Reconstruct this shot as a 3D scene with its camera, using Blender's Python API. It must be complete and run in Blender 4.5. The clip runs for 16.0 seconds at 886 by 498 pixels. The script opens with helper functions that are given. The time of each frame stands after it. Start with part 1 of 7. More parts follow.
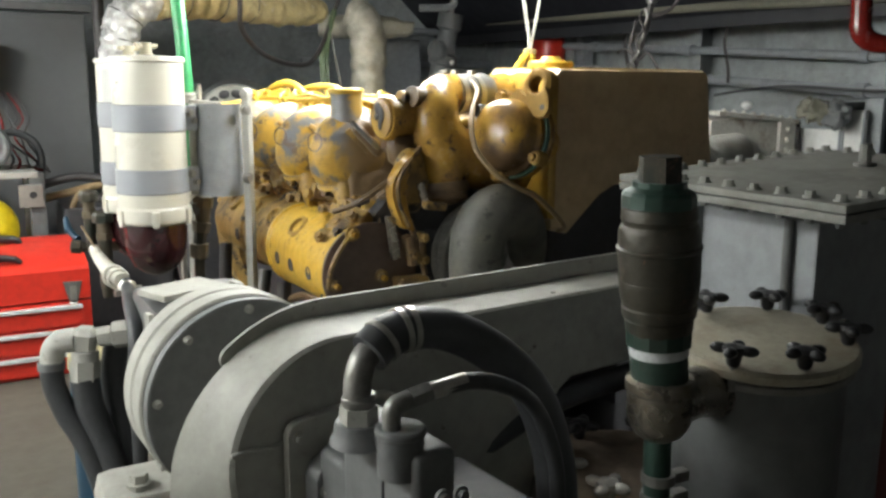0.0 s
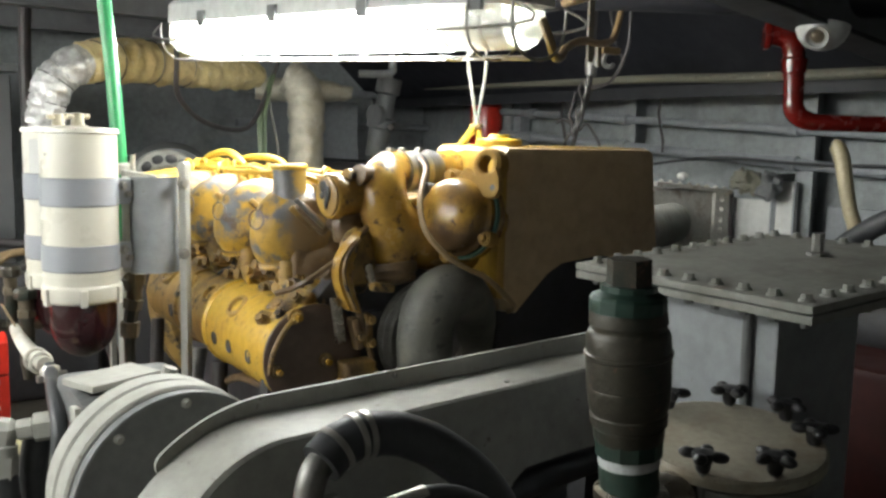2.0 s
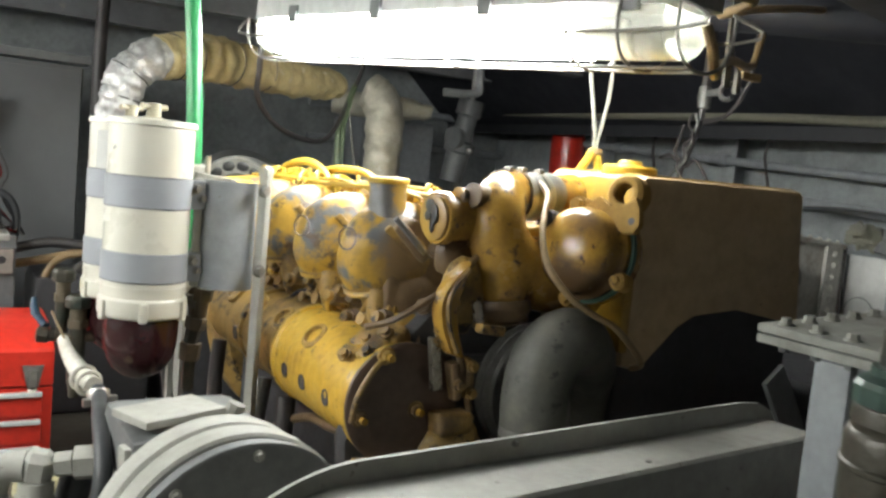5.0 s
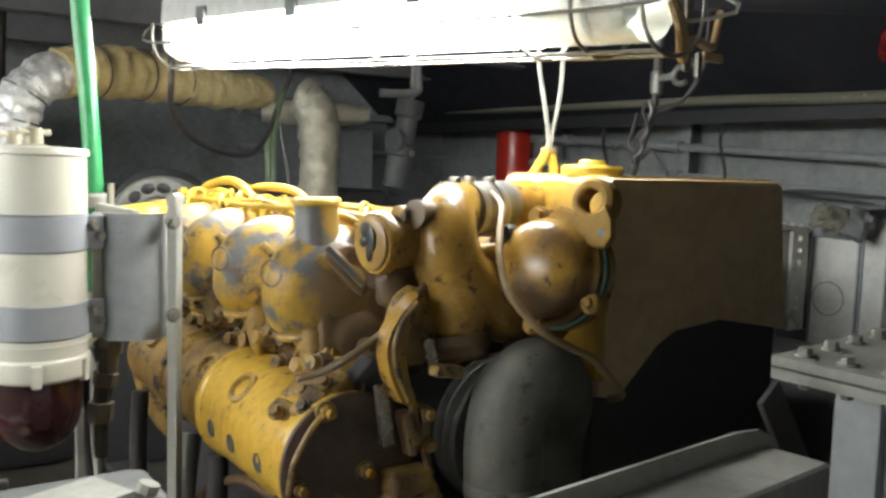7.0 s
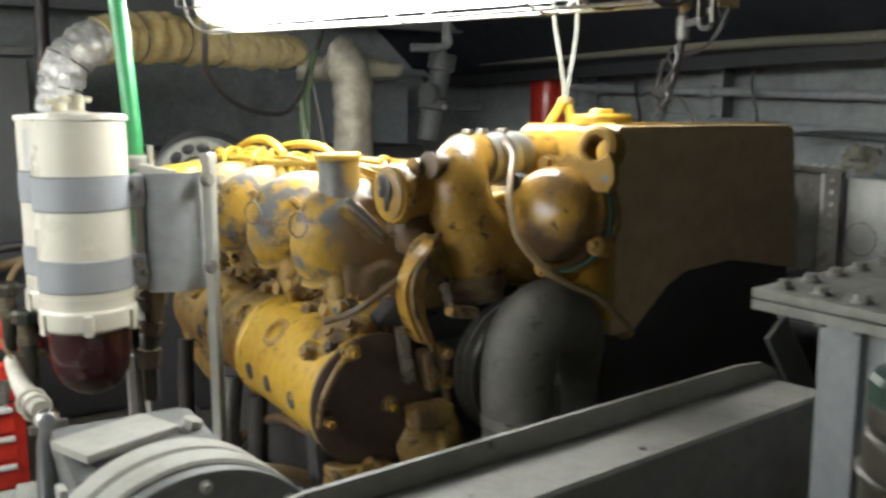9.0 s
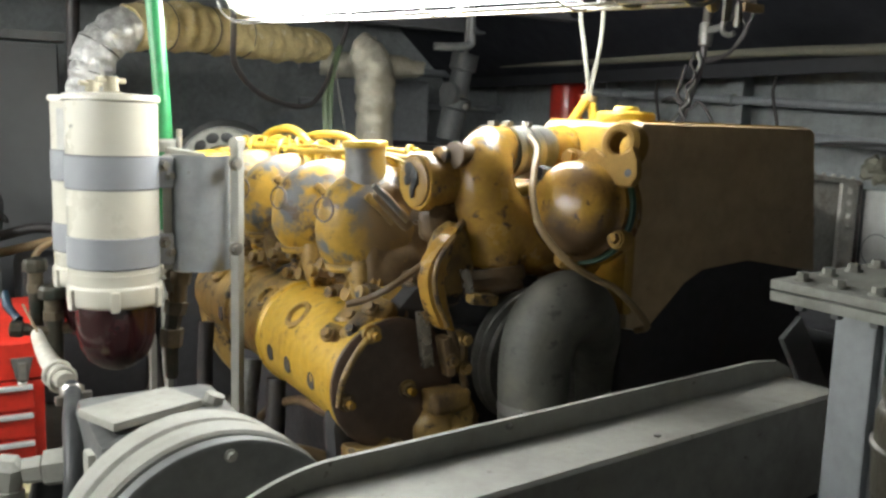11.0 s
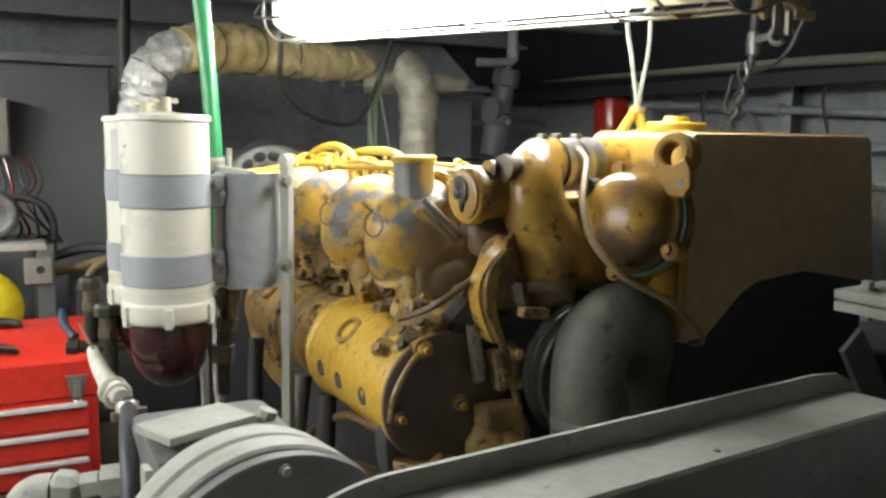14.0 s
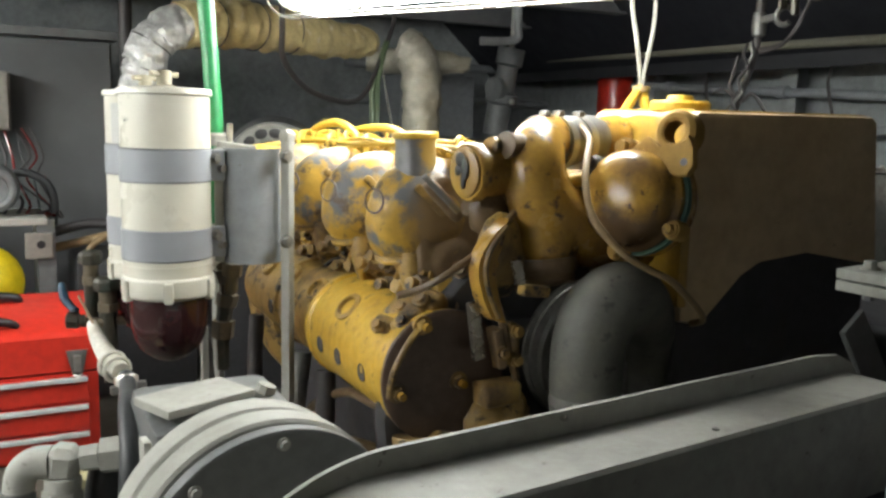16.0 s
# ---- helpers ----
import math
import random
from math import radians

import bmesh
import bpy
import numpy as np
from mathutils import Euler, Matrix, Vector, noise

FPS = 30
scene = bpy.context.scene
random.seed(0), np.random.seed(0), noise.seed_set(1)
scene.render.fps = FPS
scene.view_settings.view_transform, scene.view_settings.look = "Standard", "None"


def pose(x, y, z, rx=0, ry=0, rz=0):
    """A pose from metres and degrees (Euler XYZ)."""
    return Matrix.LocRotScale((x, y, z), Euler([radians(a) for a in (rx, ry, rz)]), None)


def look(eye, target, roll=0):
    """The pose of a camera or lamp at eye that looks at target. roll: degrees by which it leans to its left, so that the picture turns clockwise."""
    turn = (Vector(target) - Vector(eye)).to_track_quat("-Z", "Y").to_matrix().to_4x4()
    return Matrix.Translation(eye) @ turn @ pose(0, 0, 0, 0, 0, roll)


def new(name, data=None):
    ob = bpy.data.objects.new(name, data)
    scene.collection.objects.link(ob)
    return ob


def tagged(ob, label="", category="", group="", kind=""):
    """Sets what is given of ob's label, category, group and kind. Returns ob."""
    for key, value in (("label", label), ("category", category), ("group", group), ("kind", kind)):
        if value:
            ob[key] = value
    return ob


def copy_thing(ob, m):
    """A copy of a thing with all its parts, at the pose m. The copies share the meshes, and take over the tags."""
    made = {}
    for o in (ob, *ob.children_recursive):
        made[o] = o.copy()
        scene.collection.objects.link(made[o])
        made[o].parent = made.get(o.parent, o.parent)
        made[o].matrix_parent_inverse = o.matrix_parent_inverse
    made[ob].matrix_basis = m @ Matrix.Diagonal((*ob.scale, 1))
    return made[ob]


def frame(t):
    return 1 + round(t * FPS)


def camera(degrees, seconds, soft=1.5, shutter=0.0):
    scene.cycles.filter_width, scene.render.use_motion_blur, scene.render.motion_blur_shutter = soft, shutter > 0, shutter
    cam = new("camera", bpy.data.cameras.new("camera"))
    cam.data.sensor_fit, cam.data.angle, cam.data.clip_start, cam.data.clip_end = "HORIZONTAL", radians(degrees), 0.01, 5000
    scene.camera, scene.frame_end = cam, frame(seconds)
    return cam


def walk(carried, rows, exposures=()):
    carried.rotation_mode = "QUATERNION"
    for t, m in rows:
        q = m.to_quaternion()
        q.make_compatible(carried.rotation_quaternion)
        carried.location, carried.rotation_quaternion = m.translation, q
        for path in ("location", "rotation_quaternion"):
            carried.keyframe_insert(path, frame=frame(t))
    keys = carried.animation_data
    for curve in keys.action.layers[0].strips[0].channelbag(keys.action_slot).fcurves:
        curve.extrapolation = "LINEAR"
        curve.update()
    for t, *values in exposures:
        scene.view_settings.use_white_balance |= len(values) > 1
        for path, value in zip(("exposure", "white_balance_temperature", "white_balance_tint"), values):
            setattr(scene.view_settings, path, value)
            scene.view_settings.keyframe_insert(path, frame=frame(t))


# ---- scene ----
cam = camera(54.5, 16.0, soft=2.7, shutter=0.5)
EXPOSURES = [(0, 1.20), (0.5, 1.20), (1.0, 1.14), (3.0, 1.06), (4.2, 1.05), (6.3, 0.93), (9.2, 0.78), (11.3, 0.90), (16.0, 0.84)]
PATH = [
    (0, (-0.017, -0.371, 0.869), (0.958, 1.334, 0.49), 0.5),
    (0.5, (-0.011, -0.362, 0.867), (1.011, 1.314, 0.485), 1.7),
    (1, (-0.017, -0.3, 0.911), (1.121, 1.319, 0.619), 4.2),
    (1.5, (-0.014, -0.296, 0.913), (1.119, 1.33, 0.642), 2.6),
    (2, (-0.014, -0.306, 0.911), (1.104, 1.333, 0.659), 1.3),
    (2.5, (-0.016, -0.304, 0.915), (1.081, 1.35, 0.673), 1.4),
    (3, (-0.017, -0.305, 0.907), (1.076, 1.352, 0.66), 1.0),
    (3.5, (-0.035, -0.297, 0.913), (1.037, 1.371, 0.656), 1.3),
    (4, (-0.051, -0.265, 0.897), (0.993, 1.432, 0.72), 3.0),
    (4.2, (-0.042, -0.228, 0.892), (0.972, 1.488, 0.722), 6.1),
    (6.3, (0.1, 0.148, 0.879), (1.192, 1.811, 0.668), 2.3),
    (6.5, (0.106, 0.147, 0.884), (1.219, 1.798, 0.701), 2.0),
    (7, (0.136, 0.126, 0.904), (1.259, 1.77, 0.719), 1.7),
    (7.5, (0.153, 0.108, 0.929), (1.236, 1.777, 0.725), -2.1),
    (8, (0.143, 0.09, 0.935), (1.135, 1.812, 0.709), -0.8),
    (8.5, (0.136, 0.087, 0.92), (1.022, 1.86, 0.654), -1.4),
    (9, (0.134, 0.041, 0.906), (1.161, 1.732, 0.611), -0.1),
    (9.2, (0.114, 0.023, 0.896), (1.178, 1.693, 0.617), 1.1),
    (11.5, (0.104, 0.028, 0.886), (1.089, 1.745, 0.597), 1.5),
    (12, (0.1, 0.031, 0.888), (1.073, 1.757, 0.619), 0.7),
    (12.5, (0.101, 0.033, 0.882), (1.061, 1.77, 0.635), 0.6),
    (13, (0.102, 0.033, 0.886), (1.051, 1.777, 0.645), 0.8),
    (13.5, (0.1, 0.033, 0.884), (1.035, 1.785, 0.642), 1.0),
    (14, (0.099, 0.035, 0.881), (1.019, 1.793, 0.631), 0.8),
    (14.5, (0.098, 0.034, 0.881), (1.004, 1.798, 0.619), 0.7),
    (15, (0.099, 0.034, 0.876), (0.999, 1.799, 0.604), 1.0),
    (15.5, (0.101, 0.036, 0.877), (1.007, 1.796, 0.594), 1.2),
    (16, (0.102, 0.038, 0.874), (1.017, 1.792, 0.581), 1.4),
]
walk(cam, [(t, look(e, a, r)) for t, e, a, r in PATH], EXPOSURES)

# ---- light ----
world = bpy.data.worlds.new("world")
scene.world = world
world.use_nodes = True
world.node_tree.nodes["Background"].inputs[0].default_value = (0.55, 0.65, 0.8, 1)
world.node_tree.nodes["Background"].inputs[1].default_value = 0.02
LAMP_POWER = 32.0

# ---- materials ----


def material(name, base, rough=0.5, metal=0.0, second=None, scale=6.0, cover=0.5, edge=0.12, third=None, third_scale=25.0,
             third_cover=0.35, bump=0.15, bump_scale=60.0, rough_var=0.15, coat=0.0, stretch=(1, 1, 1), grain=0.78, high=None, shade_ramp=None):
    """Painted or bare surface: base colour with stains (second), finer marks (third), uneven gloss and fine relief."""
    m = bpy.data.materials.new(name)
    m.use_nodes = True
    t = m.node_tree
    n, l = t.nodes, t.links
    b = n["Principled BSDF"]
    mp = n.new("ShaderNodeMapping")
    mp.inputs["Scale"].default_value = stretch
    geo = n.new("ShaderNodeNewGeometry")
    l.new(geo.outputs["Position"], mp.inputs["Vector"])
    vec = mp.outputs["Vector"]

    def noise_node(s, detail=6.0, rgh=0.6):
        q = n.new("ShaderNodeTexNoise")
        q.inputs["Scale"].default_value, q.inputs["Detail"].default_value, q.inputs["Roughness"].default_value = s, detail, rgh
        l.new(vec, q.inputs["Vector"])
        return q.outputs["Fac"]

    def ramp(src, lo, hi):
        q = n.new("ShaderNodeMapRange")
        q.inputs["From Min"].default_value, q.inputs["From Max"].default_value = lo, hi
        l.new(src, q.inputs["Value"])
        return q.outputs["Result"]

    def mix(fac, a, c):
        q = n.new("ShaderNodeMix")
        q.data_type = "RGBA"
        l.new(fac, q.inputs[0])
        for s, v in ((6, a), (7, c)):
            if isinstance(v, tuple):
                q.inputs[s].default_value = (*v, 1)
            else:
                l.new(v, q.inputs[s])
        return q.outputs[2]

    fine = noise_node(scale * 7, 4.0)
    dim = tuple(c * grain for c in base)
    col = mix(ramp(fine, 0.35, 0.7), base, dim)
    if second:
        big = noise_node(scale, 8.0, 0.65)
        lo = 0.5 + (0.5 - cover) * 0.5
        if high:
            xyz = n.new("ShaderNodeSeparateXYZ")
            l.new(geo.outputs["Position"], xyz.inputs[0])
            up = n.new("ShaderNodeMapRange")
            up.inputs["From Min"].default_value, up.inputs["From Max"].default_value = high[0], high[1]
            up.inputs["To Min"].default_value, up.inputs["To Max"].default_value = -high[2], high[2]
            l.new(xyz.outputs["Z"], up.inputs["Value"])
            add = n.new("ShaderNodeMath")
            l.new(big, add.inputs[0])
            l.new(up.outputs["Result"], add.inputs[1])
            big = add.outputs[0]
        col = mix(ramp(big, lo, lo + edge), col, second)
    if third:
        sm = noise_node(third_scale, 5.0, 0.7)
        lo = 0.5 + (0.5 - third_cover) * 0.5
        col = mix(ramp(sm, lo, lo + 0.08), col, third)
    # painted shade: the colour darkens along one axis, broken up by noise
    if shade_ramp:
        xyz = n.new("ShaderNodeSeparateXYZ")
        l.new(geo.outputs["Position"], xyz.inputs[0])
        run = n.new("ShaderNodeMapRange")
        run.inputs["From Min"].default_value, run.inputs["From Max"].default_value = shade_ramp[1], shade_ramp[2]
        l.new(xyz.outputs[shade_ramp[0]], run.inputs["Value"])
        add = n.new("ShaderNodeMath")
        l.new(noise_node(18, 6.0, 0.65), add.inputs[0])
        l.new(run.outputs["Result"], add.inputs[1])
        col = mix(ramp(add.outputs[0], 0.75, 1.15), col, shade_ramp[3])
    l.new(col, b.inputs["Base Color"])
    rg = n.new("ShaderNodeMapRange")
    rg.inputs["To Min"].default_value, rg.inputs["To Max"].default_value = max(0.05, rough - rough_var), min(1, rough + rough_var)
    l.new(noise_node(scale * 3), rg.inputs["Value"])
    l.new(rg.outputs["Result"], b.inputs["Roughness"])
    b.inputs["Metallic"].default_value = metal
    b.inputs["Coat Weight"].default_value = coat
    if bump:
        bp = n.new("ShaderNodeBump")
        bp.inputs["Strength"].default_value, bp.inputs["Distance"].default_value = bump, 0.003
        l.new(noise_node(bump_scale, 5.0), bp.inputs["Height"])
        l.new(bp.outputs["Normal"], b.inputs["Normal"])
    return m


YELLOW = material("yellow_paint", (0.49, 0.30, 0.042), 0.32, 0, (0.24, 0.142, 0.052), 7, 0.55, 0.22, (0.09, 0.06, 0.04), 30, 0.26, 0.5, 45)
OILY_YELLOW = material("oily_brown_yellow_paint", (0.43, 0.245, 0.040), 0.25, 0, (0.17, 0.095, 0.035), 8, 0.62, 0.24, (0.075, 0.05, 0.03), 30, 0.34, 0.9, 38, rough_var=0.12)
GRIME = material("baked_brown_grime", (0.165, 0.108, 0.055), 0.40, 0, (0.07, 0.048, 0.032), 12, 0.55, 0.25, (0.30, 0.19, 0.06), 24, 0.30, 0.8, 35)
CASING_YELLOW = material("peeling_yellow_paint", (0.58, 0.36, 0.045), 0.36, 0, (0.24, 0.14, 0.045), 10, 0.40, 0.16, (0.06, 0.042, 0.03), 34, 0.31, 0.7, 45)
YELLOW_WORN = material("worn_yellow_paint", (0.46, 0.275, 0.036), 0.44, 0, (0.115, 0.12, 0.128), 12, 0.55, 0.09, (0.10, 0.065, 0.038), 20, 0.40, 0.5, 40, high=(0.69, 0.82, 0.03))
# worn yellow; the browning towards the first cover's front is painted shade
YELLOW_FRONT = material("front_shaded_yellow_paint", (0.46, 0.275, 0.036), 0.40, 0, (0.115, 0.12, 0.128), 12, 0.55, 0.09, (0.10, 0.065, 0.038), 20, 0.40, 0.5, 40, high=(0.69, 0.82, 0.03), shade_ramp=("Y", 1.240, 1.190, (0.21, 0.135, 0.06)))
YELLOW_MATT = material("matt_old_yellow_paint", (0.34, 0.20, 0.045), 0.85, 0, (0.16, 0.095, 0.04), 14, 0.5, 0.25, (0.08, 0.055, 0.035), 40, 0.25, 0.5, 50, rough_var=0.05)
# dirty brown-yellow; the darkening low on the domed cover is painted shade
DOME_YELLOW = material("low_shaded_brown_yellow_paint", (0.40, 0.225, 0.038), 0.25, 0, (0.16, 0.09, 0.033), 12, 0.60, 0.26, (0.06, 0.04, 0.025), 34, 0.34, 0.6, 30, rough_var=0.08, shade_ramp=("Z", 0.79, 0.715, (0.11, 0.066, 0.032)))
YELLOW_DIRTY = material("grimy_yellow_paint", (0.36, 0.225, 0.062), 0.48, 0, (0.085, 0.055, 0.033), 11, 0.62, 0.22, (0.025, 0.02, 0.017), 26, 0.40, 0.7, 40)
YELLOW_CLEAN = material("bright_yellow_paint", (0.54, 0.355, 0.045), 0.36, 0, (0.42, 0.27, 0.06), 16, 0.32, 0.25, (0.2, 0.13, 0.05), 40, 0.12, 0.2)
# the tank's yellow, browned: shade on its front face is in the colour
TANK_BROWN = material("shade_browned_yellow_paint", (0.56, 0.41, 0.235), 0.36, 0, (0.37, 0.24, 0.125), 4, 0.5, 0.4, (0.11, 0.08, 0.055), 34, 0.15, 0.2, 90)
BROWN_PLATE = material("oily_brown_plate", (0.105, 0.070, 0.052), 0.45, 0, (0.04, 0.03, 0.025), 9, 0.5, 0.3, None, bump=0.35)
GREY = material("grey_paint", (0.355, 0.351, 0.316), 0.62, 0, (0.21, 0.205, 0.18), 6, 0.50, 0.26, (0.12, 0.10, 0.085), 48, 0.20, 0.25, 80, grain=0.86)
GREY_DARK = material("dark_grey_paint", (0.15, 0.155, 0.155), 0.5, 0, (0.09, 0.09, 0.09), 6, 0.5, 0.3, (0.25, 0.24, 0.22), 50, 0.12, 0.25, 80)
SCUFFED = material("scuffed_metal", (0.20, 0.20, 0.205), 0.35, 0.3, (0.34, 0.24, 0.07), 9, 0.42, 0.08, (0.1, 0.08, 0.06), 30, 0.2, 0.3, 60)
GREY_BLUE = material("blue_grey_paint", (0.285, 0.30, 0.315), 0.45, 0, (0.215, 0.225, 0.235), 5, 0.4, 0.3, (0.16, 0.14, 0.12), 45, 0.12, 0.2, 80)
LID_GREY = material("scuffed_grey_lid", (0.27, 0.272, 0.245), 0.55, 0, (0.155, 0.148, 0.125), 11, 0.52, 0.22, (0.40, 0.385, 0.335), 42, 0.24, 0.3, 90)
LID_BROWN = material("stained_beige_lid", (0.37, 0.34, 0.265), 0.5, 0, (0.24, 0.19, 0.13), 13, 0.52, 0.22, (0.11, 0.08, 0.055), 34, 0.24, 0.3, 80)
WHITE = material("cream_enamel", (0.60, 0.58, 0.50), 0.3, 0, (0.55, 0.53, 0.455), 4, 0.35, 0.4, (0.55, 0.50, 0.40), 60, 0.02, 0.05, 60, coat=0.2, grain=0.96)
BAND = material("grey_band_enamel", (0.29, 0.302, 0.325), 0.38, 0, (0.255, 0.264, 0.285), 4, 0.4, 0.4, None, bump=0.06, grain=0.93)
RUBBER = material("black_rubber", (0.042, 0.044, 0.047), 0.5, 0, (0.07, 0.068, 0.06), 8, 0.4, 0.4, (0.1, 0.09, 0.08), 60, 0.12, 0.25, 120)
HOSE_GREY = material("dusty_rubber", (0.105, 0.104, 0.09), 0.55, 0, (0.15, 0.14, 0.11), 9, 0.5, 0.22, (0.045, 0.044, 0.04), 40, 0.3, 0.35, 120)
BLACK = material("black_plastic", (0.018, 0.018, 0.02), 0.38, 0, (0.035, 0.035, 0.035), 20, 0.4, 0.3, None, bump=0.1)
# black iron; also stands in for shade in the belt cavity and gaps
VOID = material("black_iron_and_shade", (0.05, 0.05, 0.054), 0.6, 0, (0.05, 0.04, 0.03), 9, 0.4, 0.3, None, bump=0.4)
IRON = material("dark_bronze", (0.058, 0.052, 0.038), 0.42, 0.25, (0.022, 0.036, 0.030), 16, 0.52, 0.2, (0.15, 0.095, 0.065), 55, 0.27, 0.6, 60)
IRON_GREEN = material("green_bronze", (0.03, 0.065, 0.05), 0.42, 0.2, (0.06, 0.055, 0.045), 12, 0.4, 0.3, None, bump=0.3)
STEEL = material("worn_steel", (0.52, 0.50, 0.46), 0.35, 0.85, (0.30, 0.25, 0.2), 12, 0.4, 0.3, None, bump=0.2)
STEEL_DULL = material("dull_steel", (0.26, 0.255, 0.24), 0.45, 0.7, (0.13, 0.11, 0.09), 14, 0.45, 0.3, None, bump=0.25)
CAST_STEEL = material("cast_steel", (0.36, 0.33, 0.28), 0.28, 0.85, (0.20, 0.16, 0.11), 12, 0.45, 0.3, (0.45, 0.36, 0.22), 40, 0.15, 0.25)
BRASS = material("dull_brass", (0.16, 0.13, 0.09), 0.40, 0.4, (0.06, 0.05, 0.04), 18, 0.5, 0.3, None, bump=0.25)
RED = material("red_enamel", (0.56, 0.030, 0.017), 0.35, 0, (0.52, 0.025, 0.015), 6, 0.4, 0.4, (0.3, 0.05, 0.04), 60, 0.06, 0.05, 60, coat=0.2)
# dark red with the shade beside the tank put into its colour
RED_SHADED = material("shade_darkened_red_paint", (0.055, 0.009, 0.007), 0.6, 0, (0.03, 0.01, 0.008), 7, 0.5, 0.3, None, bump=0.2)
RED_DARK = material("red_pipe_paint", (0.16, 0.011, 0.008), 0.25, 0, (0.09, 0.009, 0.007), 10, 0.4, 0.3, None, bump=0.15, coat=0.2)
GREEN = material("green_paint", (0.03, 0.26, 0.09), 0.35, 0, (0.05, 0.34, 0.14), 8, 0.4, 0.4, (0.4, 0.5, 0.42), 30, 0.15, 0.15, 60)
CABLE_GREEN = material("green_cable", (0.10, 0.14, 0.075), 0.5, 0, (0.18, 0.19, 0.12), 20, 0.4, 0.3, None, bump=0.2)
CABLE_WHITE = material("pale_cable", (0.19, 0.19, 0.165), 0.5, 0, (0.36, 0.34, 0.28), 18, 0.4, 0.3, None, bump=0.2)
CABLE_TAN = material("tan_cable", (0.24, 0.165, 0.08), 0.5, 0, (0.16, 0.1, 0.045), 18, 0.4, 0.3, None, bump=0.2)
HOSE_CREAM = material("cream_plastic_hose", (0.42, 0.36, 0.23), 0.45, 0, (0.30, 0.25, 0.15), 12, 0.4, 0.3, None, bump=0.15)
CABLE_DARK = material("dark_cable", (0.045, 0.04, 0.04), 0.5, 0, (0.09, 0.07, 0.05), 18, 0.4, 0.3, None, bump=0.2)
DUCT = material("aluminium_lagging", (0.50, 0.47, 0.38), 0.5, 0.25, (0.38, 0.33, 0.22), 6, 0.5, 0.3, (0.6, 0.58, 0.52), 22, 0.25, 0.6, 30)
DUCT_FOIL = material("silver_foil", (0.50, 0.50, 0.49), 0.45, 0.4, (0.26, 0.26, 0.25), 14, 0.5, 0.15, (0.66, 0.66, 0.64), 30, 0.32, 1.0, 22)
DUCT_TAPE = material("yellowed_lagging", (0.56, 0.46, 0.235), 0.6, 0, (0.36, 0.29, 0.15), 14, 0.5, 0.25, (0.66, 0.60, 0.42), 28, 0.32, 0.9, 28)
BOWL = material("dark_red_bowl", (0.035, 0.010, 0.012), 0.14, 0, (0.06, 0.02, 0.022), 10, 0.4, 0.4, None, bump=0.03, coat=0.4)
HULL = material("hull_grey", (0.31, 0.33, 0.335), 0.65, 0, (0.13, 0.138, 0.138), 5, 0.52, 0.3, (0.11, 0.09, 0.07), 20, 0.16, 0.4, 40)
# next two paints are darkened: shade under the deckhead is in their colour
HULL_DARK = material("shade_darkened_blue_grey_paint", (0.026, 0.027, 0.031), 0.6, 0, (0.025, 0.026, 0.03), 4, 0.5, 0.3, None, bump=0.3)
NAVY = material("shade_darkened_navy_paint", (0.010, 0.011, 0.016), 0.65, 0, (0.024, 0.024, 0.03), 5, 0.45, 0.3, (0.008, 0.008, 0.010), 20, 0.2, 0.3)
DECKHEAD = material("deckhead_paint", (0.15, 0.153, 0.16), 0.6, 0, (0.07, 0.07, 0.07), 3, 0.45, 0.3, (0.2, 0.19, 0.17), 18, 0.15, 0.3, 40)
PANEL = material("pale_grey_panel", (0.105, 0.108, 0.110), 0.5, 0, (0.08, 0.082, 0.083), 3, 0.45, 0.4, None, bump=0.08, grain=0.92)
FLOOR = material("worn_floor_plate", (0.085, 0.077, 0.06), 0.65, 0, (0.055, 0.047, 0.036), 4, 0.5, 0.3, (0.12, 0.09, 0.065), 26, 0.2, 0.3, 60)
BILGE = material("rusty_plate", (0.27, 0.21, 0.155), 0.65, 0, (0.09, 0.06, 0.045), 7, 0.5, 0.3, (0.27, 0.22, 0.17), 30, 0.2, 0.5, 40)
RUSTY = material("rust_stained_casing", (0.66, 0.64, 0.58), 0.6, 0, (0.22, 0.13, 0.08), 12, 0.45, 0.2, (0.42, 0.40, 0.36), 35, 0.2, 0.5, 50)
BLUE = material("blue_handle", (0.012, 0.05, 0.09), 0.4, 0, (0.03, 0.05, 0.06), 20, 0.4, 0.3, None, bump=0.1)
TAPE = material("white_tape", (0.62, 0.64, 0.64), 0.5, 0, (0.5, 0.5, 0.48), 30, 0.4, 0.3, None, bump=0.2)
GASKET = material("green_gasket", (0.05, 0.13, 0.09), 0.5, 0, (0.12, 0.12, 0.06), 15, 0.4, 0.3, None, bump=0.2)
BALL_YELLOW = material("yellow_float", (0.72, 0.55, 0.01), 0.45, 0, (0.6, 0.44, 0.01), 6, 0.4, 0.4, None, bump=0.05)
LAMP_BODY = material("lamp_housing", (0.52, 0.53, 0.52), 0.45, 0, (0.42, 0.42, 0.41), 5, 0.4, 0.4, None, bump=0.1)
OFFWHITE = material("offwhite_plastic", (0.72, 0.72, 0.70), 0.4, 0, (0.62, 0.61, 0.58), 8, 0.4, 0.4, None, bump=0.05)
KNOB = material("dull_cream_plastic", (0.36, 0.325, 0.235), 0.6, 0, (0.40, 0.37, 0.30), 30, 0.4, 0.3, None, bump=0.1)
STAINED = material("stained_white_plastic", (0.62, 0.60, 0.53), 0.5, 0, (0.40, 0.35, 0.26), 14, 0.45, 0.25, (0.22, 0.18, 0.13), 45, 0.2, 0.2, 80)
